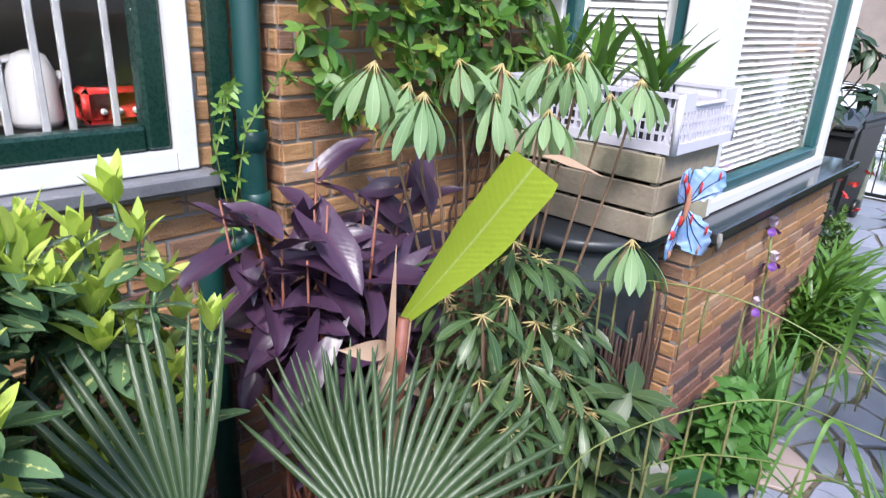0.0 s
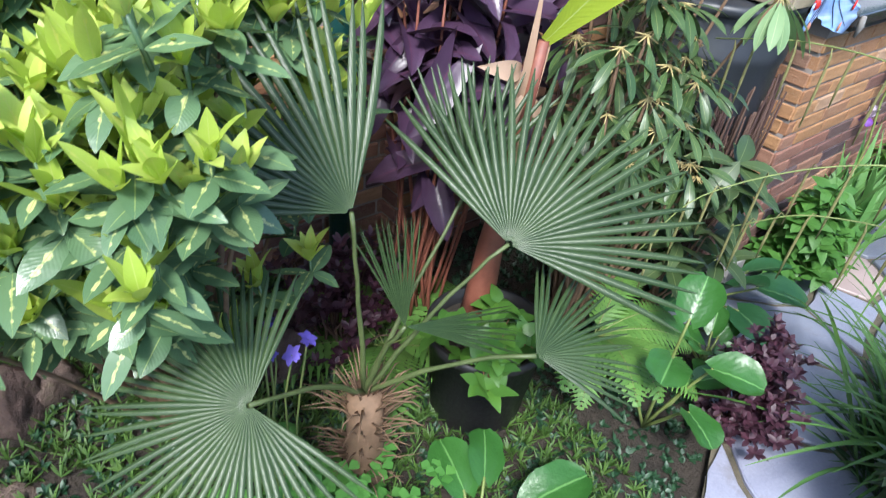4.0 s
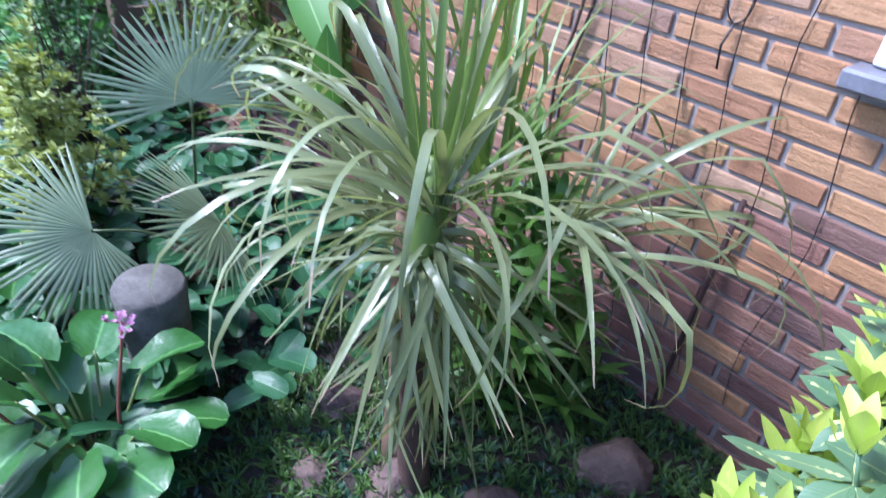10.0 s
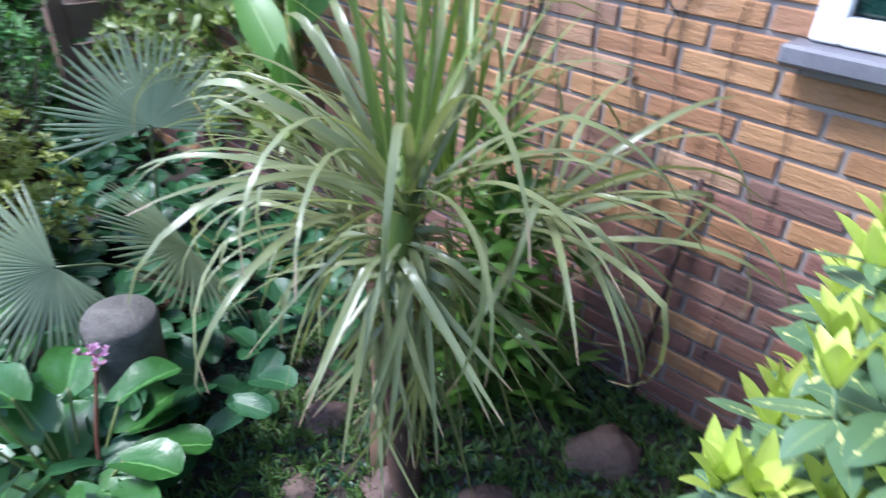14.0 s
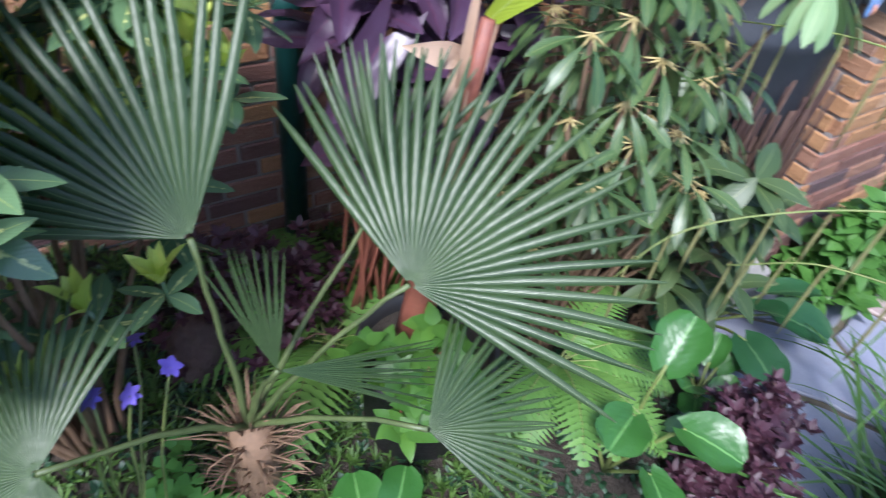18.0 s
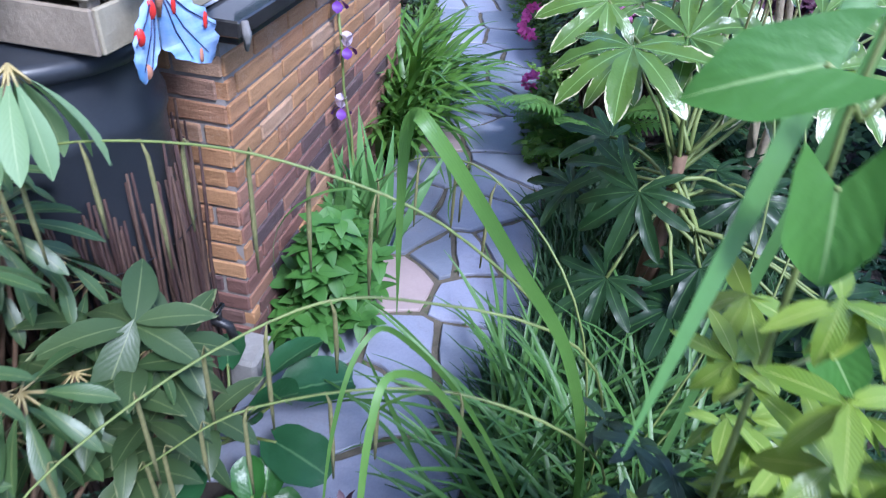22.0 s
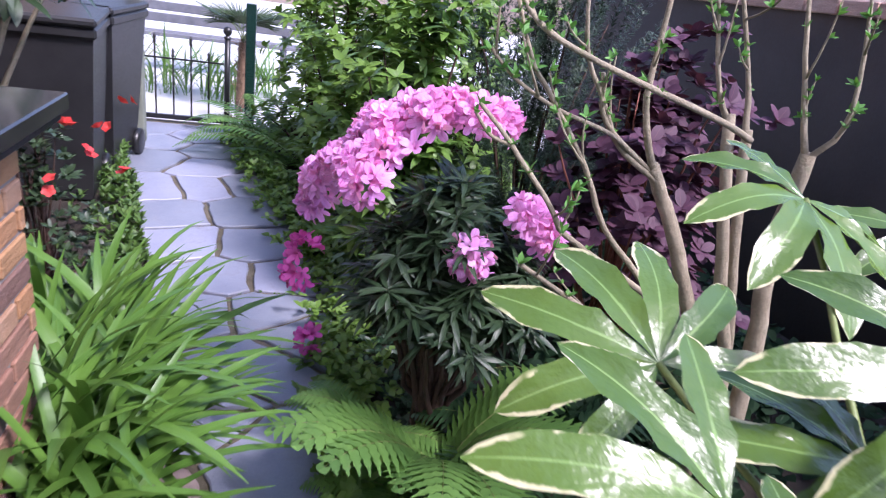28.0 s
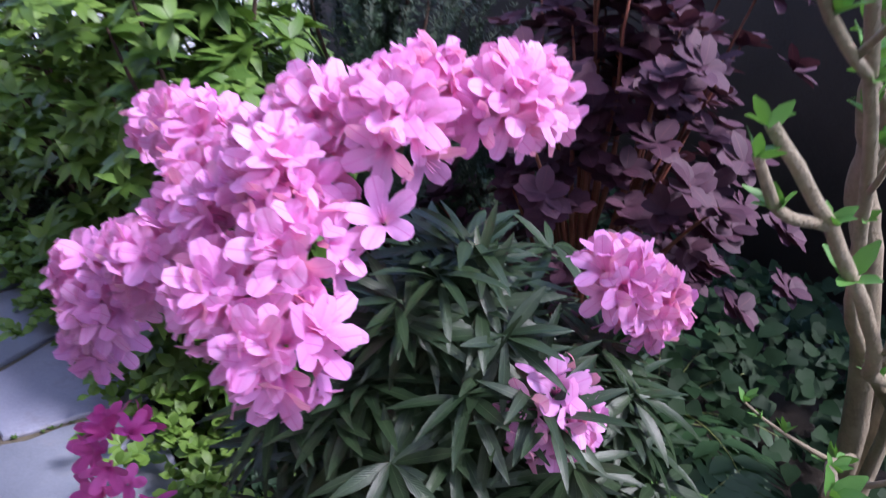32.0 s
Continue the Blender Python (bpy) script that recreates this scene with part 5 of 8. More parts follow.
def blades(name, base, n, L, W, mat, label, category, prof="strap", spread=0.12, el=(45, 85), bend=(0.8, 2.0), azr=(0, 360), part_name="blade", variants=8, seg=9, tagkind="", fold=0.3):
    """A clump of long arching leaves."""
    t = thing(name, base, label, category)
    ms = []
    for k in range(variants):
        mb = MB()
        leaf(mb, Matrix.Identity(4), L * (0.7 + 0.45 * k / variants), W * U(0.85, 1.15), prof, bend[0] + (bend[1] - bend[0]) * ((k * 3) % variants) / variants, fold, seg, 0.03, 0, U(-.4, .4))
        ms.append(mb.mesh(part_name, mat))
    for i in range(n):
        a = U(*azr)
        m = frame_to((U(-spread, spread), U(-spread, spread), 0), az(a, U(*el)), (0, 0, 1), U(-25, 25))
        put(part_name, rnd.choice(ms), t, m @ Matrix.Scale(U(0.8, 1.12), 4))
    return t


def stuff(name, places, meshfun, mats, label, category):
    """Countless small leaves as one joined object. meshfun(mb, place) adds one clump."""
    mb = MB()
    for p in places:
        meshfun(mb, p)
    return solo(name, mb, mats, label, category, kind="stuff")


def sprig(L, W, n=5, prof="ellip", lift=(10, 60), seg=3):
    def add(mb, p):
        for i in range(n):
            leaf(mb, frame_to(p, az(U(0, 360), U(*lift)), (0, 0, 1), U(-30, 30)), L * U(0.6, 1.2), W * U(0.7, 1.2), prof, U(0, 0.8), 0.15, seg)
    return add


def rosette(name, base, leaves, mat, label, category, part_name="leaf", stalk=M_STEM, prof="round"):
    """Broad stalked leaves from one crown. leaves: (azimuth, elevation, stalk, length, width, tilt)."""
    t = thing(name, base, label, category)
    for a, e, st, L, W, tilt in leaves:
        d = az(a, e)
        mb = MB()
        pts = limb((0, 0, 0), d * st, 0.01, 4, 0.003)
        tube(mb, pts, [0.006, 0.005, 0.005, 0.004, 0.004], 6)
        part("stalk", mb, stalk, t)
        mb = MB()
        broad_leaf(mb, Matrix.Identity(4), L, W, "disc", U(0.15, 0.4), 0.09)
        part(part_name, mb, mat, t, "", True, frame_to(d * st, az(a, tilt), (0, 0, 1), U(-15, 15)))
    return t


# ---- plants by the house ----
def tuft_mesh(old, young):
    """Dark leaves spreading under an upright tulip-like tuft of lime ones."""
    mb = MB()
    for i in range(old):
        d = az(i * 360 / old + U(-14, 14), U(-28, 14))
        leaf(mb, frame_to((0, 0, U(-0.02, 0)), d, (0, 0, 1), U(-15, 15)), 0.088 * U(0.75, 1.15), 0.037 * U(0.85, 1.15), "ellip", U(0.1, 0.6), 0.1, 7, 0.08, 0)
    for i in range(young):
        e = 80 - 34 * i / young
        leaf(mb, frame_to((0, 0, 0.022), az(i * 137.5, e + U(-8, 8)), (0, 0, 1), U(-20, 20)), 0.092 * U(0.65, 1.1), 0.029 * U(0.85, 1.1), "ellip", U(-0.2, 0.7), 0.3, 7, 0.08, 1)
    tube(mb, [(0, 0, -0.04), (0, 0, 0.03)], 0.0035, 5, 0)
    return mb.mesh("leaf_whorl", [L_RHODO, L_YOUNG])


RH = [tuft_mesh(8, 0), tuft_mesh(7, 0), tuft_mesh(6, 0), tuft_mesh(5, 6), tuft_mesh(4, 7), tuft_mesh(6, 5), tuft_mesh(4, 8), tuft_mesh(3, 7)]
pl = []
while len(pl) < 420:
    d = az(U(0, 360), U(-60, 90))
    k = U(0.62, 1.0) * (0.88 + 0.3 * noise.noise((d.x * 2, d.y * 2, d.z * 2)))
    q = (d.x * 0.5 * k, d.y * 0.4 * k, 1.0 + d.z * 0.42 * k)
    if q[0] > -0.4 and (q[0] < -0.04 or q[1] > 0.0 or q[2] < 0.74):
        pl.append(q)
pl += [(U(-0.17, 0.02), U(-0.37, -0.2), U(0.98, 1.32)) for _ in range(32)]
shrub("variegated_rhododendron", (0.31, 0.88, 0.0), pl, RH, M_STEM_BROWN, "variegated rhododendron with dark splashed leaves and lime young growth", "shrub", 0.011, pick=lambda p: rnd.choice(RH[3:] if p.z > U(0.42, 0.86) - (0.14 if p.y < -0.1 else 0) else RH[:3]), up=0.85)

fan_palm("fan_palm", (0.58, 0.63, 0.0), (0.572, 0.632, 0.4), [
    ((0.818, 0.506, 0.804), (0.75, 0.08, 0.66), (-0.45, -0.5, 0.74), 0.39, 165, 0.06),
    ((0.535, 0.641, 0.896), (-0.38, 0.66, 0.74), (-0.25, -0.75, 0.55), 0.4, 108, 0.04),
    ((0.615, 0.56, 0.64), (0.88, -0.24, -0.3), (-0.3, -0.5, 0.8), 0.33, 26, 0.12),
    ((0.615, 0.56, 0.64), (-0.12, 0.15, 0.95), (-0.5, -0.8, 0.1), 0.24, 34, 0.08),
    ((0.775, 0.346, 0.651), (0.95, -0.2, 0.2), (-0.5, -0.3, 0.8), 0.22, 125, 0.12),
    ((0.859, 0.682, 0.825), (0.3, 0.35, 0.9), (-0.57, -0.6, 0.56), 0.28, 80, 0.05),
    ((0.266, 0.524, 0.669), (-0.94, 0.29, -0.15), (-0.2, -0.45, 0.85), 0.27, 260, 0.12)],
    "dwarf fan palm with stiff pleated grey green leaves")

pot = thing("black_pot", (1.015, 0.69, 0.0), "large round black plastic plant pot on the soil", "pot")
mb = MB(); lathe(mb, [(0, 0), (0.13, 0), (0.134, 0.01), (0.16, 0.3), (0.172, 0.305), (0.172, 0.335), (0.16, 0.335), (0.152, 0.29)], 40); part("body", mb, M_BLACK, pot)
mb = MB(); lathe(mb, [(0.156, 0.29), (0.1, 0.3), (0, 0.305)], 24); part("soil", mb, M_SOIL, pot, "dark potting soil")

PPW = [whorl_mesh("leaf_whorl", 5, 0.058, 0.036, [L_JASM], "ovate", (-20, 40), 0.5, 0.12, 5) for _ in range(3)]
shrub("potted_seedling", (0.96, 0.64, 0.3), [(U(-.16, .12), U(-.14, .06), U(0.03, 0.16)) for _ in range(26)], PPW, M_STEM_RED, "leafy young plant with red stems in the black pot", "plant", 0.004)
bn2 = thing("banana_plant", (1.0, 0.74, 0.31), "banana plant with a torn lime leaf and dried brown sheaths", "banana plant")
mb = MB(); tube(mb, limb((0, 0, 0), (0.055, -0.02, 0.8), 0, 6, 0.004), [0.042, 0.04, 0.034, 0.028, 0.022, 0.016, 0.012], 12); part("pseudostem", mb, M_STEM_RED, bn2, "reddish brown stem")
def big_leaf(p, way, up, L, W, prof="strap", droop=0.2, mat=L_BANANA, name="leaf", label="", n=16, fold=0.35, wave=0.05, owner=None):
    mb = MB(); leaf(mb, Matrix.Identity(4), L, W, prof, droop, fold, n, wave)
    return part(name, mb, mat, owner or bn2, label, True, frame_to(p, way, up))
big_leaf((0.06, -0.02, 0.8), (0.165, -0.17, 0.317), (-0.4, -0.85, -0.1), 0.41, 0.14, "torn", 0.12, L_BANANA, "leaf", "torn lime green leaf with a dry edge", fold=0.2)
big_leaf((0.25, -0.19, 1.15), (0.8, -0.9, -0.25), (-0.5, -0.4, 0.8), 0.13, 0.018, "lance", 0.4, M_DRY, "dry_edge", "brown curled torn edge", 8, 0.4, 0.3)
for p, w, L, W, dr in (((0.03, 0.0, 0.62), (-0.02, -0.08, 0.9), 0.34, 0.018, 0.5), ((0.045, 0.02, 0.72), (-0.75, -0.1, 0.2), 0.12, 0.045, 1.4), ((0.045, 0.02, 0.72), (-0.3, -0.3, -0.6), 0.15, 0.035, 0.7), ((0.03, 0.0, 0.5), (0.08, -0.12, 0.9), 0.36, 0.02, 0.4), ((0.02, -0.03, 0.45), (-0.1, -0.15, 0.7), 0.25, 0.022, 0.6), ((0.045, 0.0, 0.68), (0.3, -0.3, -0.5), 0.12, 0.03, 0.8)):
    big_leaf(p, w, (-0.6, -0.7, 0.3), L, W, "lance", dr, M_DRY, "dry_sheath", "papery brown dried sheath", 10, 0.4, 0.1)

PW = []
for k in range(4):
    mb = MB()
    broad_leaf(mb, Matrix.Identity(4), 0.12 + 0.02 * k, 0.068 + 0.006 * k, "heart", 0.3, 0.06, 0, 0.6)
    PW.append(mb.mesh("leaf", L_PURPLE))
pp = thing("purple_persicaria", (1.06, 1.08, 0.0), "tall plant with large dark purple pointed leaves", "plant")
for i in range(20):
    a = U(0, 360)
    top = Vector((U(-0.14, 0.42), U(-0.16, 0.16), U(0.98, 1.35)))
    mb = MB(); pts = limb((U(-.1, .1), U(-.06, .06), 0), top, 0, 6, 0.012); tube(mb, pts, [0.006] * 4 + [0.005, 0.004, 0.003], 6); part("stem", mb, M_STEM_RED, pp)
    for j in range(10):
        k = U(0.62, 1.0)
        p = pts[0].lerp(top, k)
        a2 = U(180, 360) if U(0, 1) < 0.7 else U(0, 180)
        put("leaf", rnd.choice(PW), pp, frame_to(p + az(a2, 10) * 0.03, az(a2, U(-50, 35)), (0, -0.4, 1), U(-30, 30)) @ Matrix.Scale(U(0.75, 1.15), 4))


def umbrella_mesh(name, n, L, W, mat, lift, droop):
    mb = MB()
    for i in range(n):
        d = az(i * 360 / n + U(-8, 8), U(*lift))
        tube(mb, [(0, 0, 0), tuple(d * 0.03)], [0.0025, 0.0015], 4, 1)
        leaf(mb, frame_to(d * 0.022, d, (0, 0, 1), U(-10, 10)), L * U(0.8, 1.1), W * U(0.85, 1.1), "oblan", droop * U(0.8, 1.2), 0.22, 7, 0.05, 0)
    return mb.mesh(name, [mat, M_STEM_TAN])


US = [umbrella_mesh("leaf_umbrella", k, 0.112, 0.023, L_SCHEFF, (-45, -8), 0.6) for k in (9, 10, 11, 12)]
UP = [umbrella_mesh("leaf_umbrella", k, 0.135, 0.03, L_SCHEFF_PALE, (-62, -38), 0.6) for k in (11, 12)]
def umbrella_plant(base, tips, ms, label, spread):
    t = thing("umbrella_plant", base, label, "plant")
    for tip in tips:
        tip = Vector(tip) - Vector(base)
        mb = MB(); pts = limb((U(-.05, .05), U(-.05, .05), 0), tip, 0.0, 6, 0.01); tube(mb, pts, [0.01, 0.009, 0.008, 0.006, 0.005, 0.004, 0.004], 6); part("stem", mb, M_STEM_BROWN, t)
        put("leaf_umbrella", rnd.choice(ms), t, Matrix.Translation(tip) @ pose(0, 0, 0, U(-18, 18), U(-18, 18), U(0, 360)) @ Matrix.Scale(U(0.85, 1.15), 4))
    return t
tips = [(1.1, 0.64, 1.14), (1.29, 0.57, 1.12), (1.04, 0.62, 1.04), (1.27, 0.51, 1.0), (1.32, 0.71, 1.16), (1.43, 0.59, 1.17), (1.41, 0.48, 0.92), (1.24, 0.5, 0.9), (1.1, 0.62, 0.92), (1.18, 0.54, 0.82), (1.52, 0.54, 0.98), (1.306, 0.643, 1.02), (1.71, 0.69, 0.81), (1.6, 0.55, 0.6), (1.35, 0.55, 0.72), (1.5, 0.5, 0.78), (1.2, 0.7, 0.7), (1.45, 0.68, 0.6), (1.66, 0.6, 0.95), (1.55, 0.68, 1.12), (1.3, 0.62, 0.56), (1.62, 0.5, 0.7), (1.75, 0.58, 0.65), (1.4, 0.7, 0.88), (1.78, 0.72, 1.0), (1.58, 0.72, 0.82)]
tips += [(x + U(-.12, .12), y + U(-.08, .06), max(0.4, z + U(-.12, .08))) for x, y, z in tips]
tips = [(x, y + 0.06, z) for x, y, z in tips if x > 1.17] + [(1.307, 0.837, 1.051), (1.41, 0.689, 1.094), (1.438, 0.629, 0.898), (1.25, 0.8, 0.9), (1.36, 0.74, 0.98)]
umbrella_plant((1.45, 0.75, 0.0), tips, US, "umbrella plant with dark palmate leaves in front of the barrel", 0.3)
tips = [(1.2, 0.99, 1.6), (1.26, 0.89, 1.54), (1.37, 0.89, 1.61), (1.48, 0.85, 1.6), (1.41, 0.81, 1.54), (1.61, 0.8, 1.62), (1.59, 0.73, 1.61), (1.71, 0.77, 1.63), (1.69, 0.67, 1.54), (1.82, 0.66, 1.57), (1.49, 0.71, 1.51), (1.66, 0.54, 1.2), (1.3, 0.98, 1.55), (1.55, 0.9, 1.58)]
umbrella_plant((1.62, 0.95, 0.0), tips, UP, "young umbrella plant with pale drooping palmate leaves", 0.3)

# pots with straplike plants in the basket
for (x, y, hue) in ((2.1, 0.76, 0), (2.12, 0.95, 1), (2.12, 1.1, 0)):
    o = blades("potted_orchid", (x, y, 1.5), 16, 0.26, 0.03, L_LILY, "dark potted plant with upright strap leaves in the basket", "plant", el=(35, 85), bend=(0.2, 1.1), spread=0.03, variants=5)
    mb = MB(); lathe(mb, [(0, -0.13), (0.05, -0.13), (0.068, 0.0), (0.07, 0.005), (0.06, 0.0), (0, -0.01)], 20); part("pot", mb, M_BLACK, o, "small black pot")

# climbers on the house wall
def climber(name, x0, x1, z0, z1, n, mats, label, y=1.76, size=0.06):
    t = thing(name, ((x0 + x1) / 2, y, 0), label, "climber")
    mid = (x0 + x1) / 2
    for k in range(6):
        mb = MB(); pts = limb((U(-.15, .15), -0.02, 0.02), (U(x0, x1) - mid, -0.03, U(z0 + (z1 - z0) * 0.6, z1)), 0, 8, 0.04)
        for p in pts:
            p.y = min(p.y, -0.015)
        tube(mb, pts, [0.007 - 0.0006 * i for i in range(9)], 5); part("stem", mb, M_TWIG, t)
    ms = [whorl_mesh("leaf_sprig", 7, size, size * 0.42, mats[j % len(mats)], "ellip", (-40, 60), 0.3, 0.15, 4) for j in range(5)]
    crown = MB()
    for i in range(n):
        x, z = U(x0, x1), U(z0, z1)
        e = noise.noise((x * 3, z * 3, 2))
        m_ = Matrix.Translation((x - mid, U(-0.16, -0.05) - 0.05 * e, z)) @ pose(0, 0, 0, U(40, 110), 0, U(-30, 30)) @ Matrix.Scale(U(0.7, 1.25), 4)
        if x1 < 0:
            crown.take(rnd.choice(ms[:1]), m_)
        else:
            put("leaf_sprig", rnd.choice(ms), t, m_)
    if x1 < 0:
        tagged(part("foliage", crown, mats[0], t, "yellow green leaves"), kind="stuff")
    return t


vn = thing("thin_vine", (1.07, 1.37, 0.1), "thin wandering vine with tiny leaves beside the downpipe", "vine")
VL = whorl_mesh("leaf_sprig", 5, 0.026, 0.012, [L_HEDGE], "ellip", (-20, 50), 0.2, 0.1, 3)
for way in (((0.0, 0.04, 0.7), (-0.04, 0.0, 1.05), (0.0, -0.03, 1.3), (0.1, -0.05, 1.45), (0.14, -0.04, 1.42)), ((-0.04, 0.0, 1.05), (-0.08, -0.02, 1.25), (-0.03, -0.03, 1.42), (-0.06, -0.02, 1.36)), ((0.14, 0.0, 1.75), (0.06, -0.02, 1.72), (0.0, -0.02, 1.8), (-0.05, -0.02, 1.95))):
    pts = [Vector(way[0]).lerp(Vector(way[1]), k / 4) for k in range(4)] + [Vector(way[i]).lerp(Vector(way[i + 1]), k / 4) for i in range(1, len(way) - 1) for k in range(4)] + [Vector(way[-1])]
    mb = MB(); tube(mb, pts, 0.0022, 5); part("stem", mb, M_STEM, vn)
    for p in pts[3:]:
        put("leaf_sprig", VL, vn, Matrix.Translation(p) @ pose(0, 0, 0, U(20, 120), 0, U(-60, 60)) @ Matrix.Scale(U(0.7, 1.3), 4))
climber("jasmine_climber", 1.2, 2.3, 1.42, 2.2, 260, [[L_JASM], [L_HEDGE], [L_JASM_Y], [L_JASM], [L_JASM]], "evergreen climber with glossy leaves on the brick wall", PY - 0.02, 0.065)
climber("jasmine_climber", -3.55, -1.9, 0.5, 2.05, 900, [[L_CLIMB], [L_JASM]], "yellow green climber on wires along the brick wall", WY - 0.02, 0.062)

# ferns, columbine, low plants round the palm
fern((1.33, 0.55, 0.22), 10, 0.32, "bright green fern under the umbrella plant", L_FERN, (190, 390))
fern((0.9, 1.0, 0.03), 7, 0.5, "bright green fern beside the black pot", L_FERN)
cb = thing("columbine", (0.29, 0.57, 0.0), "columbine with violet blue flowers", "flower")
for k, (x, y, z) in enumerate(((0.04, 0.03, 0.706), (0.18, 0.13, 0.567), (0.14, 0.22, 0.564), (0.11, 0.06, 0.62), (0.06, 0.05, 0.66))):
    mb = MB(); tube(mb, limb((0.02, 0, 0), (x, y, z), 0, 6, 0.008), 0.0025, 5); part("stem", mb, M_STEM, cb)
    mb = MB()
    for i in range(5):
        leaf(mb, frame_to((0, 0, 0), az(i * 72, 12), (0, 0, 1)), 0.024, 0.017, "ellip", 0.5, 0.2, 4)
        leaf(mb, frame_to((0, 0, 0), az(i * 72 + 36, -35), (0, 0, 1)), 0.017, 0.011, "ellip", -0.3, 0.2, 3)
    part("flower", mb, P_BLUE, cb, "violet blue nodding flower", True, Matrix.Translation((x, y, z)) @ pose(0, 0, 0, U(-50, 50), U(-50, 50), 0))
def clover(mb, p):
    h = U(0.05, 0.2)
    for i in range(3):
        q = Vector(p) + Vector((U(-.03, .03), U(-.03, .03), h))
        for j in range(3):
            leaf(mb, frame_to(q, az(j * 120 + U(-20, 20), U(-5, 25)), (0, 0, 1)), 0.03, 0.032, "oblan", 0.2, 0.1, 3)
stuff("columbine_foliage", [(0.3 + rnd.gauss(0, 0.14), 0.52 + rnd.gauss(0, 0.1), 0.03) for _ in range(230)], clover, L_CLOVER, "fresh green lobed columbine leaves over the soil", "ground cover")
def scatter(n, x0, x1, y0, y1, pad=0.02, keep=None):
    out = []
    while len(out) < n:
        x, y = U(x0, x1), U(y0, y1)
        if not in_path(x, y, pad) and (keep is None or keep(x, y)):
            out.append((x, y, bed_z(x, y)))
    return out


stuff("periwinkle_ground_cover", scatter(5200, -2.6, 1.8, 0.05, 1.46), sprig(0.024, 0.012, 6), L_IVY, "low dark green ground cover over the soil", "ground cover")
stuff("weed_ground_cover", scatter(3600, -1.4, 1.2, 0.15, 1.46), sprig(0.045, 0.006, 7, "strap", (20, 80)), L_WEED, "small green weeds between the stones", "ground cover")
stuff("bed_ground_cover", scatter(4600, 2.2, 8.2, -2.2, -0.05, 0.02, lambda x, y: not (3.7 < x < 5.6 and -1.9 < y < -0.62)), sprig(0.05, 0.026, 6), L_IVY, "low dark leaves under the shrubs", "ground cover")
stuff("leafy_underplanting", scatter(420, -4.6, -1.2, 0.0, 1.3), lambda mb, p: [broad_leaf(mb, frame_to((p[0], p[1], p[2] + U(0.03, 0.22)), az(U(0, 360), U(-10, 40)), (0, 0, 1), U(-20, 20)), U(0.07, 0.13), U(0.06, 0.11)) for _ in range(2)], L_BERG_DARK, "dense low broad leaves along the path", "ground cover")
stuff("far_underplanting", scatter(900, -6.9, -3.4, -1.6, 1.5), sprig(0.09, 0.03, 6, "ellip", (15, 80)), L_HEDGE, "mixed low green plants at the garden end", "ground cover")
# This grass borrows the shade-darkened fern green instead of its own.
stuff("bed_grass", scatter(650, 1.75, 2.5, -0.75, -0.1, -0.06) + scatter(500, 2.4, 3.6, -1.2, -0.2), sprig(0.24, 0.009, 7, "strap", (30, 85), 6), L_FERN_DARK, "grassy leaves filling the bed beside the path, coloured dark for the shade", "grass")

def rock(name, loc, s, label):
    mb = MB()
    bm = bmesh.new()
    bmesh.ops.create_icosphere(bm, subdivisions=4, radius=1)
    seed = Vector((U(0, 50), 0, 0))
    cuts = [(az(U(0, 360), math.degrees(math.asin(U(-1, 1)))), U(0.78, 1.0)) for _ in range(15)]
    v = []
    for q in bm.verts:
        n = q.co.normalized()
        k = min([1.15] + [r / max(0.05, n.dot(c)) for c, r in cuts])
        k += 0.12 * noise.noise(n * 2.5 + seed) + 0.07 * noise.noise(n * 7 + seed) + 0.03 * noise.noise(n * 19 + seed)
        v.append((n.x * s[0] * k, n.y * s[1] * k, n.z * s[2] * k))
    f = [[x.index for x in fc.verts] for fc in bm.faces]
    bm.free()
    mb.add(v, f)
    ob = solo(name, mb, M_ROCK, label, "rock", "rocks on the soil", smooth=True)
    ob.matrix_world = pose(*loc, U(-15, 15), U(-15, 15), U(0, 360))
    return ob


for loc, s in (((-0.565, 0.87, 0.15), (0.1, 0.09, 0.08)), ((-0.365, 0.72, 0.11), (0.085, 0.08, 0.07)), ((-0.43, 1.21, 0.2), (0.11, 0.08, 0.08)), ((-0.06, 1.17, 0.22), (0.07, 0.07, 0.13)), ((0.03, 1.22, 0.2), (0.08, 0.07, 0.12)), ((-0.81, 0.77, 0.13), (0.095, 0.08, 0.07)), ((-1.11, 0.79, 0.14), (0.09, 0.07, 0.06)), ((-0.97, 0.62, 0.09), (0.07, 0.06, 0.05)),
               ((-0.14, 0.96, 0.16), (0.085, 0.075, 0.06)), ((-0.28, 0.9, 0.15), (0.05, 0.045, 0.035)), ((0.59, 1.08, 0.16), (0.12, 0.09, 0.09)), ((-1.25, 0.95, 0.16), (0.1, 0.08, 0.06)), ((0.28, 1.15, 0.17), (0.1, 0.08, 0.08)), ((-0.68, 0.66, 0.1), (0.06, 0.05, 0.04))):
    rock("rock", loc, s, "reddish brown rough rock half sunk in the soil")

# cordyline with hanging leaves
cd = thing("cordyline", (-0.78, 0.75, 0.0), "cordyline with long drooping strap leaves", "cordyline")
mb = MB(); tube(mb, limb((0, 0.05, 0), (0, 0, 0.85), 0, 5, 0.01), [0.045, 0.042, 0.04, 0.04, 0.036, 0.028], 12); part("trunk", mb, M_TWIG, cd, "rough brown trunk")
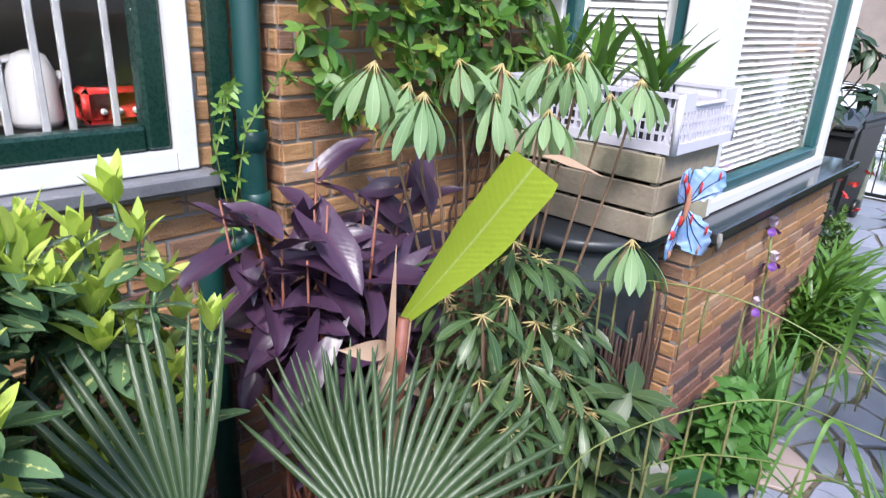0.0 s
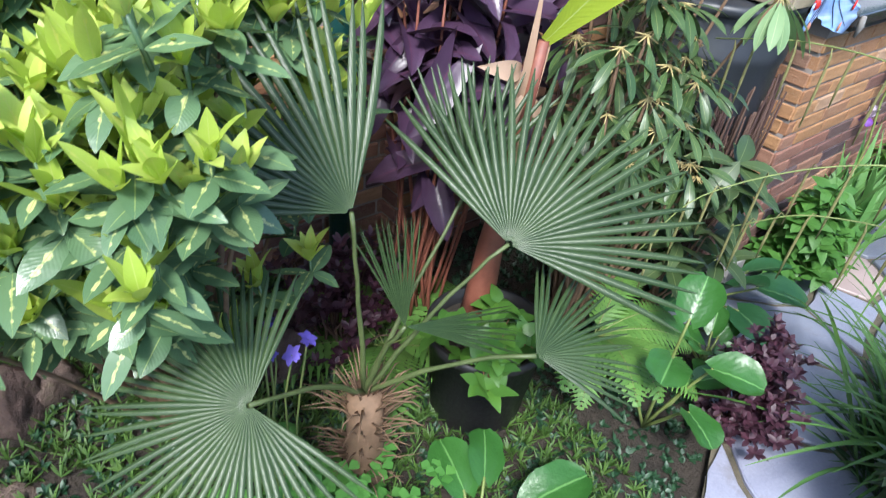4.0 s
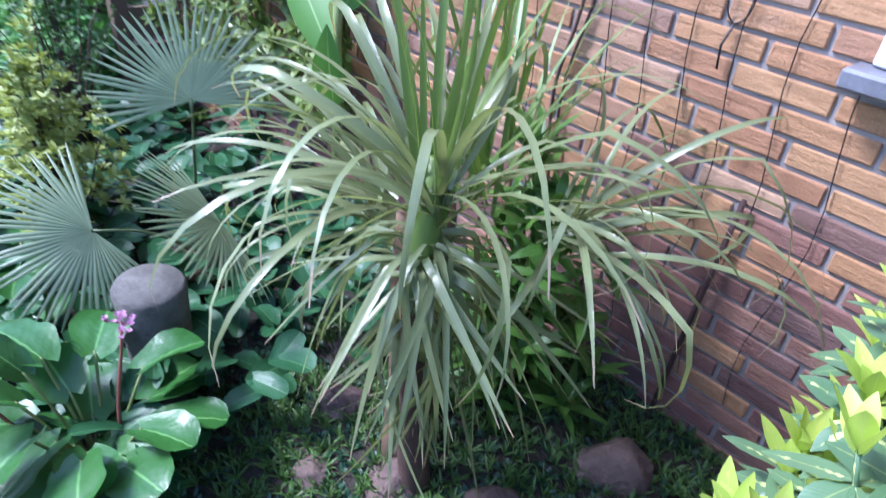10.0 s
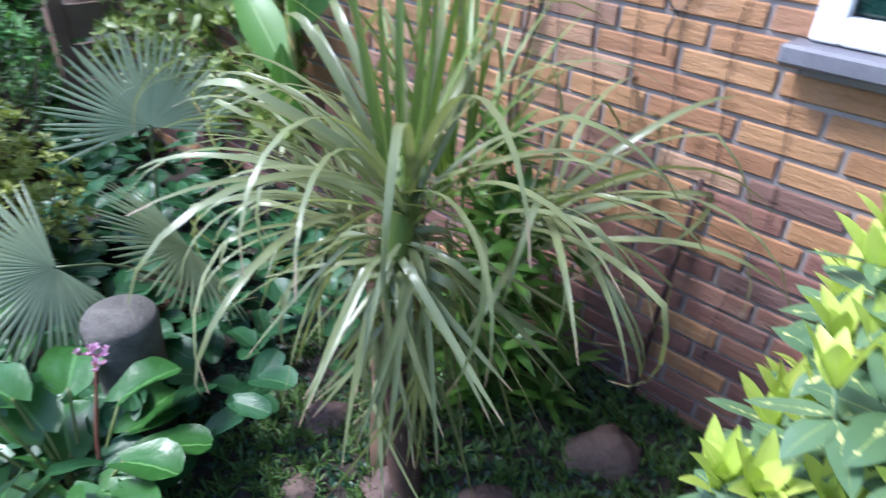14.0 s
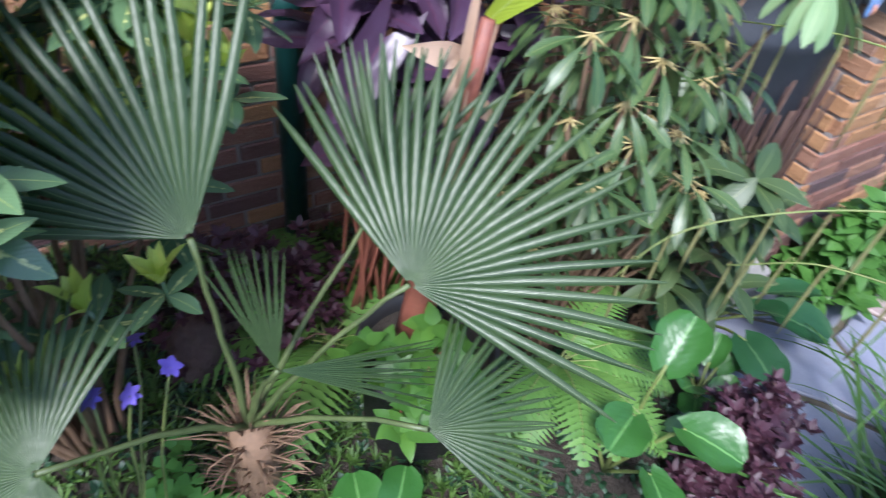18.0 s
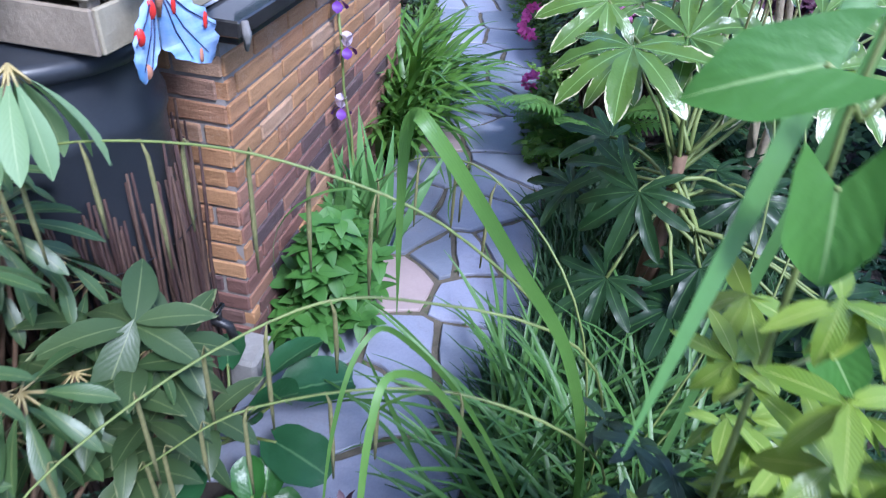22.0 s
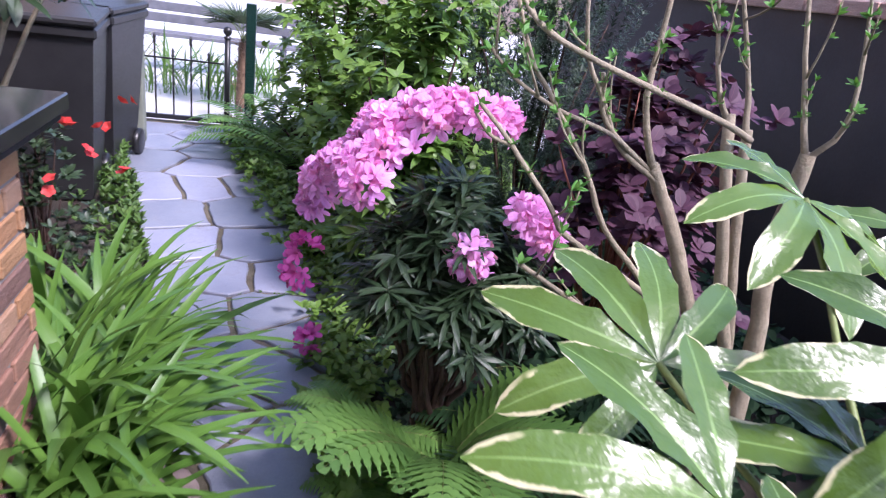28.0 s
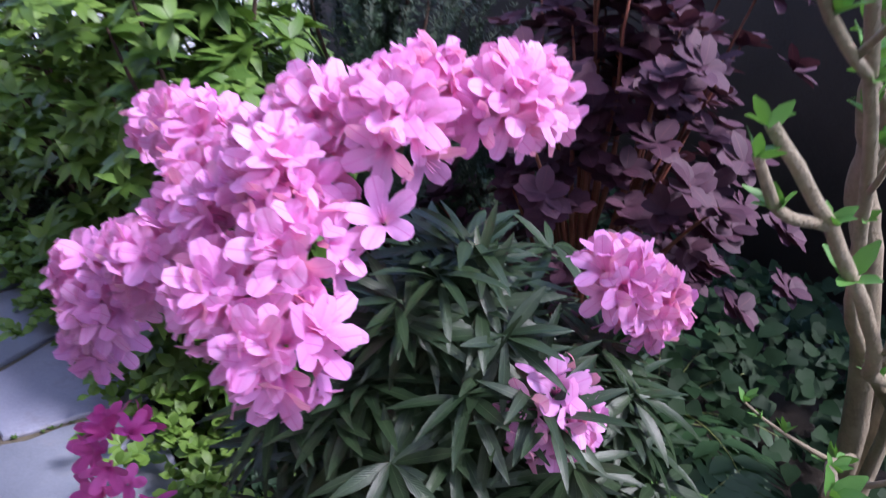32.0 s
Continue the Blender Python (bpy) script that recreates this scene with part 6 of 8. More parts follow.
def sword(L, W, bend, kink, mat):
    """A stiff strap leaf that may be creased and hang from one place on."""
    mb = MB()
    v, uv, f = [], [], []
    y = z = 0.0
    n = 12
    for i in range(n + 1):
        t = i / n
        a = -bend * t * t - (kink if t > 0.5 else 0.0)
        half = max(0.0008, 0.5 * W * min(1.0, 0.55 + 3 * t) * (1 - t ** 3) ** 0.9)
        for s_ in (-1, 0, 1):
            v.append((s_ * half, y, z + abs(s_) * half * 0.3))
            uv.append((0.5 + 0.5 * s_, t))
        y += math.cos(a) * L / n
        z += math.sin(a) * L / n
    for i in range(n):
        q = 3 * i
        f += [(q, q + 1, q + 4, q + 3), (q + 1, q + 2, q + 5, q + 4)]
    mb.add(v, f, uv)
    return mb.mesh("leaf", mat)


def hang(L, W, out, mat):
    """A strap leaf that runs out for a short way, creases and then hangs nearly straight."""
    mb = MB()
    v, uv, f = [], [], []
    y = z = 0.0
    n = 12
    for i in range(n + 1):
        t = i / n
        a = -out * min(1.0, max(0.0, (t - 0.1) / 0.16)) - 0.25 * t
        half = max(0.0008, 0.5 * W * min(1.0, 0.6 + 3 * t) * (1 - t ** 3) ** 0.9)
        for s_ in (-1, 0, 1):
            v.append((s_ * half, y, z + abs(s_) * half * 0.35))
            uv.append((0.5 + 0.5 * s_, t))
        y += math.cos(a) * L / n
        z += math.sin(a) * L / n
    for i in range(n):
        q = 3 * i
        f += [(q, q + 1, q + 4, q + 3), (q + 1, q + 2, q + 5, q + 4)]
    mb.add(v, f, uv)
    return mb.mesh("leaf", mat)


ARCHED = [sword(0.55 + 0.05 * k, 0.016 + 0.002 * (k % 3), 1.5 + 0.28 * k, (0, 0, 0.5, 0, 0.8, 0)[k], L_STRAP) for k in range(6)]
HUNG = [hang(0.36 + 0.04 * k, 0.015 + 0.002 * (k % 3), (0.7, 1.0, 1.3, 0.85, 1.15)[k], L_STRAP) for k in range(5)]
STIFF = [sword(0.5 + 0.05 * k, 0.014, 0.15 + 0.2 * k, 0, L_STRAP_Y) for k in range(4)]


def cord(head, a, e, kinds, size=(0.8, 1.12), spread=0.03, label=""):
    put("leaf", rnd.choice(kinds), cd, frame_to(Vector(head) - cd.location + Vector((U(-spread, spread), U(-spread, spread), U(-0.05, 0.05))), az(a, e), (U(-.3, .3), U(-.3, .3), 1), U(-40, 40)) @ Matrix.Scale(U(*size), 4), label)


for i in range(62):
    cord((-0.76, 0.75, 0.9), U(0, 360), U(-15, 25), HUNG)
for i in range(34):
    cord((-0.76, 0.75, 0.8), U(0, 360), U(-60, -20), HUNG, (0.6, 0.95))
for i in range(44):
    cord((-0.77, 0.77, 0.66), U(0, 360), U(-50, 0), HUNG, (0.6, 0.95), 0.04)
for i in range(46):
    cord((-0.77, 0.77, 1.0), U(0, 360), U(25, 65), ARCHED, (0.75, 1.05))
for i in range(12):
    cord((-0.77, 0.77, 0.95), U(0, 360), U(76, 89), STIFF, (0.85, 1.2), 0.02)
for i in range(38):
    cord((-0.95, 1.1, 0.85), U(0, 360), U(50, 86), STIFF, (0.8, 1.15), 0.09, "fresh yellow green inner leaf")
for i in range(34):
    cord((-0.72, 1.1, 0.85), U(-60, 120), U(10, 60), ARCHED, (0.7, 1.05), 0.06)
for i in range(34):
    cord((-1.05, 0.88, 0.82), U(130, 300), U(5, 60), ARCHED, (0.65, 1.0), 0.05)
for i in range(16):
    cord((-1.05, 0.88, 0.8), U(0, 360), U(-20, 20), HUNG, (0.7, 1.0), 0.05)
for x, y in ((-0.28, 0.34), (-0.2, 0.13)):
    mb = MB(); tube(mb, limb((x * 0.4, y * 0.4, 0.1), (x, y, 0.85), 0, 5, 0.01), [0.045, 0.04, 0.036, 0.034, 0.03, 0.02], 10); part("trunk", mb, M_STEM_BROWN, cd, "rough brown trunk")
mb = MB(); tube(mb, [(0.01, 0.0, 0.78), (0.012, 0.0, 0.9), (0.005, 0.015, 1.0), (0, 0.02, 1.1)], [0.034, 0.036, 0.026, 0.012], 10); part("leaf_sheath", mb, L_STRAP_Y, cd, "pale green overlapping leaf bases")

fan_palm("fan_palm", (-1.85, 0.72, 0.05), (-1.85, 0.72, 0.3), [
    ((-1.72, 0.71, 0.887), (-0.36, 0.1, 0.93), (0.86, -0.35, 0.37), 0.27, 210, 0.05),
    ((-1.9, 0.425, 0.46), (0.1, -0.91, -0.15), (0.75, -0.19, 0.7), 0.32, 220, 0.2),
    ((-1.5, 0.66, 0.62), (0.3, -0.5, 0.3), (0.6, -0.3, 0.8), 0.27, 190, 0.1)], "fan palm with pleated leaves beside the path, silvery sky sheen put into their colour", L_FAN_SHEEN)

bg = [(a, e, st, L, W, tilt) for a, e, st, L, W, tilt in ((250, 35, 0.22, 0.2, 0.18, 5), (300, 40, 0.2, 0.19, 0.16, 0), (200, 40, 0.22, 0.18, 0.16, 10), (340, 50, 0.2, 0.16, 0.13, 15), (150, 45, 0.2, 0.17, 0.15, 5), (270, 60, 0.2, 0.14, 0.11, 40), (30, 50, 0.2, 0.15, 0.13, 10), (90, 50, 0.18, 0.16, 0.14, 10), (225, 60, 0.16, 0.12, 0.09, 50))]
BZ = rosette("bergenia", (-1.35, 0.2, 0.03), [(a, 60 + (i % 3) * 6, 0.33 + 0.04 * (i % 3), L, W, t) for i, (a, e, st, L, W, t) in enumerate(bg)] + [(i * 51 + U(-15, 15), U(50, 75), U(0.15, 0.3), U(0.13, 0.19), U(0.12, 0.17), U(-5, 30)) for i in range(16)], L_BERG, "bergenia with broad glossy leaves and pink flower stalks", "bergenia")
def berg_flower(owner, base, tip):
    mb = MB(); tube(mb, limb(base, tip, 0.01, 6, 0.004), [0.007, 0.006, 0.006, 0.005, 0.005, 0.004, 0.003], 6); part("flower_stalk", mb, M_STEM_RED, owner, "red brown flower stalk")
    mb = MB()
    for i in range(20):
        c = Vector(tip) + Vector((rnd.gauss(0, 0.014), rnd.gauss(0, 0.014), U(-0.05, 0.025)))
        for j in range(5):
            leaf(mb, frame_to(c, az(j * 72 + U(-9, 9), U(0, 50)), (0, 0, 1)), 0.011, 0.009, "ellip", 0.2, 0.2, 2)
    part("flower_head", mb, P_BERG, owner, "cluster of small pink flowers")
berg_flower(BZ, (0.03, 0.02, 0), (-0.014, 0.129, 0.49))
berg_flower(BZ, (0, -0.05, 0), (-0.08, -0.28, 0.46))
berg_flower(BZ, (0, -0.05, 0), (-0.12, -0.24, 0.5))
bz = lambda p, mt, lab: rosette("bergenia", p, [(a + U(-20, 20), e, st * U(.7, 1.1), L * U(.75, 1.05), W * U(.75, 1.05), t) for a, e, st, L, W, t in bg], mt, lab, "bergenia")
for q in ((-1.45, 0.16), (-1.85, 0.2), (-2.1, 0.12), (-3.0, 0.36), (-3.35, 0.42), (-2.5, 0.5)):
    bz((*q, 0.05), L_BERG, "bergenia clump with shining leaves at the path edge")
bz((-2.3, 0.25, 0.05), L_BERG, "bergenia clump with shining leaves at the path edge")
bz((-2.7, 0.3, 0.05), L_BERG, "bergenia clump with shining leaves at the path edge")
bz((0.7, 0.32, 0.03), L_BERG, "bergenia with broad fresh leaves below the palm")
rosette("bergenia", (1.36, 0.32, 0.04), [(200, 76, 0.38, 0.12, 0.11, 12), (20, 82, 0.4, 0.13, 0.12, 45), (290, 72, 0.33, 0.13, 0.12, 8), (140, 66, 0.27, 0.11, 0.1, 20), (250, 60, 0.24, 0.11, 0.1, 0), (330, 60, 0.22, 0.1, 0.09, 15)], L_BERG, "bergenia with large smooth round leaves", "bergenia")
rosette("bergenia", (1.78, 0.38, 0.0), [(k * 45 + U(-15, 15), U(45, 75), U(0.06, 0.13), U(0.08, 0.11), U(0.08, 0.1), U(0, 50)) for k in range(8)], L_BERG, "bergenia at the edge of the paving", "bergenia")
bz((2.02, 0.56, 0.03), L_BERG_DARK, "bergenia with dark glossy leaves beside the barrel")
mb = MB(); lathe(mb, [(0, 0), (0.1, 0), (0.097, 0.1), (0.092, 0.25), (0.097, 0.4), (0.1, 0.445), (0.09, 0.462), (0, 0.46)], 28)
solo("stump_post", mb, solid("weathered_log", (0.07, 0.065, 0.055), (0.2, 0.185, 0.16), 0.9, 18, 90, relief=1.0, dist=0.008), "weathered grey log post standing in the bed", "log post").location = (-1.56, 0.46, 0)


# ---- far end of the garden path ----
EU = [whorl_mesh("leaf_tuft", 12, 0.035, 0.014, [L_EUPH], "ellip", (-20, 70), 0.3, 0.1, 3) for _ in range(3)]
shrub("lime_shrub", (-2.4, 0.45, 0.0), dome(300, 0.32, 0.28, 0.68, 0.32, 0.45), EU, M_TWIG, "small shrub with pale lime leaf tufts", "shrub", 0.008, "leaf_tuft", joined=True)
BX_ = [whorl_mesh("leaf_tuft", 8, 0.03, 0.012, [L_WEED], "ellip", (-20, 70), 0.3, 0.1, 3) for _ in range(3)]
shrub("twiggy_shrub", (-3.3, 0.75, 0.0), dome(230, 0.5, 0.4, 0.95, 0.35, 0.3), BX_, M_TWIG, "open twiggy shrub with small fresh leaves", "shrub", 0.008, "leaf_tuft", joined=True)
cn = thing("canna", (-1.74, 1.18, 0.27), "canna with broad upright bright green leaves", "canna")
mb = MB(); tube(mb, limb((0, 0, -0.16), (0.02, 0.02, 0.95), 0, 5, 0.005), 0.014, 8); part("stem", mb, M_STEM, cn)
for p, w, u_, L, W in (((0.0, 0.02, 0.62), (-0.75, 0.05, 0.75), (0.6, -0.5, 0.6), 0.46, 0.14), ((0.03, 0.02, 0.8), (0.3, 0.3, 1), (0.8, -0.6, 0.1), 0.55, 0.17), ((0.02, 0, 0.5), (0.3, -0.3, 0.8), (0.7, -0.7, 0.5), 0.32, 0.1)):
    mb = MB(); leaf(mb, Matrix.Identity(4), L, W, "ellip", 0.5, 0.4, 12, 0.06); part("leaf", mb, L_CANNA, cn, "", True, frame_to(p, w, u_))
blades("pale_grass_clump", (-3.72, -0.27, 0.0), 320, 0.72, 0.01, L_CAREX, "mound of pale variegated ornamental grass", "grass", el=(40, 88), bend=(1.2, 2.6), spread=0.1, variants=8, seg=8)
tp_ = thing("terracotta_pot", (-6.85, 0.02, -0.01), "wide terracotta pot with a rolled rim", "pot")
mb = MB(); lathe(mb, [(0, 0), (0.16, 0), (0.22, 0.25), (0.24, 0.255), (0.245, 0.3), (0.23, 0.305), (0.21, 0.28), (0, 0.27)], 36); part("body", mb, M_TERRA, tp_)
stuff("pot_plants", [(-6.85 + U(-.16, .16), 0.02 + U(-.16, .16), 0.28) for _ in range(60)], sprig(0.08, 0.025, 6), L_WEED, "green plants filling the terracotta pot", "plants")
for x, y in ((-5.6, 0.27), (-5.85, 0.42)):
    o = thing("nursery_pot", (x, y, 0.0), "small black plastic nursery pot with pink flowers", "pot", "nursery pots")
    mb = MB(); lathe(mb, [(0, 0), (0.09, 0), (0.12, 0.2), (0.125, 0.2), (0.125, 0.22), (0.11, 0.2), (0, 0.19)], 24); part("body", mb, M_BLACK, o)
    mb = MB()
    for i in range(30):
        leaf(mb, frame_to((U(-.06, .06), U(-.06, .06), 0.2), az(U(0, 360), U(20, 80)), (0, 0, 1)), 0.1, 0.03, "ellip", 0.5, 0.2, 3)
    part("foliage", mb, L_WEED, o)
    mb = MB()
    for i in range(14):
        c = (U(-.08, .08), U(-.08, .08), U(0.28, 0.34))
        for j in range(5):
            leaf(mb, frame_to(c, az(j * 72, 25), (0, 0, 1)), 0.018, 0.014, "ellip", 0.2, 0.1, 2)
    tagged(part("flowers", mb, P_MAG, o, "small magenta flowers"), kind="stuff")
HW = [whorl_mesh("leaf_whorl", 9, 0.09, 0.03, [x], "ellip", (-10, 60), 0.4, 0.15, 4) for x in (L_CLOVER, L_HEDGE, L_WEED)]
for x, y, rx, ry, rz, n in ((-6.9, 0.95, 0.45, 0.5, 1.15, 260), (-6.9, -1.0, 0.5, 0.8, 1.2, 260), (-5.6, 1.45, 0.6, 0.5, 1.2, 260), (-4.9, -1.1, 0.8, 0.55, 1.1, 220), (-4.7, 0.95, 0.4, 0.4, 0.9, 170), (-4.0, 0.95, 0.4, 0.35, 0.7, 150), (-6.95, 0.1, 0.2, 0.5, 1.0, 140)):
    shrub("garden_shrub", (x, y, 0.0), dome(n, rx, ry, rz, 0.1, 0.5), HW, M_TWIG, "dense dark green garden shrub", "shrub", 0.014, joined=True)
fp = thing("timber_screen", (-3.75, 1.3, 0.0), "brown timber slat screen with bamboo canes", "fence")
for k in range(9):
    mb = MB(); bbox(mb, (-0.01, -0.12, 0.02 + k * 0.2), (0.01, 0.22, 0.19 + k * 0.2), 0.003); part("board", mb, M_FENCE, fp, "", False)
for y in (-0.13, 0.22):
    mb = MB(); bbox(mb, (-0.04, y - 0.04, -0.05), (0.04, y + 0.04, 1.9), 0.004); part("post", mb, M_FENCE, fp, "", False)
lw = thing("low_stone_wall", (-6.5, 0.6, 0.0), "low wall of rough dark stones at the garden end", "wall")
for i in range(16):
    mb = MB(); bbox(mb, (-0.08, -0.1, 0), (0.08, 0.1, 0.11), 0.025); part("stone", mb, M_ROCK, lw, "", False, pose(U(-.02, .02), 0.05 + (i % 6) * 0.21 + (i // 6 % 2) * 0.1, (i // 6) * 0.12, U(-4, 4), U(-4, 4), U(-8, 8)))
wr = thing("trellis_wire", (0, WY - 0.016, 0), "thin dark wires stretched on the brick wall", "wire")
for x in (-3.2, -2.6, -2.05, -1.7, -1.4, -1.16, -0.92, -0.81, -0.7, -0.59, -0.47, -0.33, -0.1):
    mb = MB(); tube(mb, [(x + 0.02 * math.sin(z * 9 + x), 0.0, z) for z in np.arange(0.4, 2.3, 0.1)], 0.0015, 5); part("wire", mb, M_IRON, wr)
mb = MB(); tube(mb, [(-1.03 + 0.02 * math.sin(z * 11), -0.012, z) for z in np.arange(0.35, 2.3, 0.06)], 0.005, 6); part("dry_vine", mb, M_TWIG, wr, "dry twisted brown vine")
mb = MB(); tube(mb, [(-1.0 + 0.025 * math.sin(z * 9 + 2), -0.008, z) for z in np.arange(0.35, 2.3, 0.06)], 0.004, 6); part("dry_vine", mb, M_TWIG, wr, "dry twisted brown vine")
rg = thing("wire_ring", (-0.626, WY - 0.02, 1.4), "small ring of bent black wire hung on a nail", "wire ring")
mb = MB(); tube(mb, [(0.028 * math.sin(a), -0.004, -0.05 + 0.05 * math.cos(a)) for a in np.linspace(0, 6.28, 25)], 0.002, 5); part("ring", mb, M_IRON, rg)
mb = MB(); tube(mb, [(0.0, 0.0, -0.1), (-0.012, -0.006, -0.15), (-0.006, -0.004, -0.2)], 0.003, 5); part("tail", mb, M_IRON, rg)
mb = MB(); tube(mb, [(0.0, 0.022, 0.0), (0.0, -0.012, 0.003)], 0.003, 6); part("nail", mb, M_CONCRETE, rg, "small bright nail")
mb = MB(); tube(mb, [(-0.49, 1.42, 0.1), (-0.485, 1.43, 0.5), (-0.47, 1.44, 0.95)], 0.007, 8)
solo("garden_cane", mb, M_TWIG, "dark thin plant cane leaning at the brick wall", "cane")
SH = [whorl_mesh("leaf_whorl", 7, 0.12, 0.03, [L_LILY], "lance", (0, 60), 0.6, 0.2, 5) for _ in range(3)]
shrub("bushy_perennial", (-0.85, 1.2, 0.15), dome(80, 0.3, 0.17, 0.88, 0.08, 0.3), SH, M_STEM, "leafy green perennial against the brick wall", "plant", 0.006)

# ---- beside the path ----
LO = [whorl_mesh("leaf_whorl", 8, 0.03, 0.015, [L_LORO], "ellip", (-10, 60), 0.3, 0.15, 3) for _ in range(3)]
shrub("maroon_shrub", (1.62, 0.17, 0.02), dome(250, 0.19, 0.17, 0.45, 0.03, 0.4), LO, M_TWIG, "low shrub with small maroon leaves at the path edge", "shrub", 0.006)
shrub("maroon_shrub", (0.75, 1.05, 0.02), dome(170, 0.3, 0.2, 0.42, 0.12, 0.4), LO, M_TWIG, "maroon leaved shrub against the house wall", "shrub", 0.006)
MI = [whorl_mesh("leaf_whorl", 6, 0.075, 0.046, [L_MINT], "ovate", (-20, 40), 0.5, 0.12, 5) for _ in range(4)]
shrub("soft_leaved_herb", (2.57, 0.47, 0.0), dome(150, 0.27, 0.17, 0.42, 0.06, 0.35), MI, M_STEM, "bushy herb with soft fresh green leaves at the bay corner", "herb", 0.004)
ir = blades("bearded_iris", (3.0, 0.5, 0.0), 72, 0.46, 0.042, L_IRIS, "bearded iris with sword leaves and violet flowers", "iris", "lance", 0.12, (50, 88), (0.1, 0.9), fold=0.12)
def iris_flower(base, tip, blooms):
    mb = MB(); tube(mb, limb(base, tip, 0, 6, 0.01), 0.005, 6); part("flower_stem", mb, M_STEM, ir)
    for z, dx, dy in blooms:
        c = Vector(base).lerp(Vector(tip), z) + Vector((dx, dy, 0))
        mb = MB()
        for i in range(3):
            leaf(mb, frame_to(c, az(i * 120 + 20, 72), (0, 0, 1)), 0.055, 0.04, "round", 0.7, 0.3, 6, 0.15)
        st = part("standard", mb, P_IRIS_L, ir, "pale lilac upper petals")
        mb = MB()
        for i in range(3):
            leaf(mb, frame_to(c, az(i * 120 + 80, -20), (0, 0, 1)), 0.05, 0.036, "oblan", 1.5, 0.2, 6, 0.15)
        part("fall", mb, P_IRIS_D, ir, "dark violet lower petals")
iris_flower((0.04, 0.03, 0), (0.09, 0.12, 0.91), ((1.0, 0, 0), (0.84, 0.0, -0.02), (0.6, 0.0, 0.02)))
for x, y, n in ((3.82, 0.6, 170), (4.1, 0.6, 200), (4.45, 0.68, 160)):
    blades("day_lily_clump", (x, y, 0.0), n, 0.7, 0.03, L_LILY, "big clump of arching day lily leaves along the bay", "lily", spread=0.12, el=(42, 86), bend=(1.0, 2.7), variants=9, fold=0.22)
AZ_ = [whorl_mesh("leaf_whorl", 8, 0.04, 0.017, [L_RHODO2], "ellip", (-10, 60), 0.3, 0.15, 3) for _ in range(3)]
aza = shrub("red_azalea", (5.15, 1.0, 0.0), dome(170, 0.36, 0.3, 0.8, 0.1, 0.45), AZ_, M_TWIG, "dark leaved azalea with bright red flowers", "azalea", 0.008)
def bloom(owner, c, r, mat, n=5, label=""):
    mb = MB()
    for i in range(n):
        leaf(mb, frame_to((0, 0, 0), az(i * 360 / n, 35), (0, 0, 1)), r, r * 0.85, "round", 0.7, 0.15, 4, 0.1)
    part("flower", mb, mat, owner, label, True, Matrix.Translation(c) @ pose(0, 0, 0, U(-60, 60), U(-60, 60), U(0, 90)))
for c in ((-0.28, -0.2, 0.8), (-0.3, -0.26, 0.72), (-0.1, -0.28, 0.78), (-0.05, -0.3, 0.6), (-0.33, -0.05, 0.85), (0.1, -0.28, 0.8), (-0.3, -0.15, 0.6)):
    for k in range(2):
        bloom(aza, (c[0] + U(-.03, .03), c[1] + U(-.03, .03), c[2] + U(-.03, .03)), 0.026, P_RED, 5, "red flower")

# sedge with hanging catkins
sg = blades("pendulous_sedge", (2.0, -0.38, 0.0), 340, 0.66, 0.013, L_GRASS, "pendulous sedge with arching blades and hanging catkins", "sedge", spread=0.24, el=(30, 88), bend=(0.8, 2.2), variants=9)
ck = []
for k in range(3):
    mb = MB(); L = 0.14 + 0.03 * k; tube(mb, [(0, 0, 0), (0.012, 0, 0.004), (0.018, 0, -0.02), (0.02, 0, -L * 0.6), (0.02, 0, -L)], [0.001, 0.001, 0.003, 0.0038, 0.0016], 6); ck.append(mb.mesh("catkin", L_CATKIN))
def spline(pts, n=6):
    """A smooth line through points."""
    p = [Vector(q) for q in pts]
    p = [p[0] * 2 - p[1]] + p + [p[-1] * 2 - p[-2]]
    out = []
    for i in range(1, len(p) - 2):
        for k in range(n):
            t = k / n
            a, b2, c, d = p[i - 1:i + 3]
            out.append(0.5 * (2 * b2 + (c - a) * t + (2 * a - 5 * b2 + 4 * c - d) * t * t + (3 * b2 - a - 3 * c + d) * t ** 3))
    return out + [p[-2]]


SB = Vector((2.0, -0.38, 0.0))
ARCH = Vector((0.97, -0.15, 1.52))
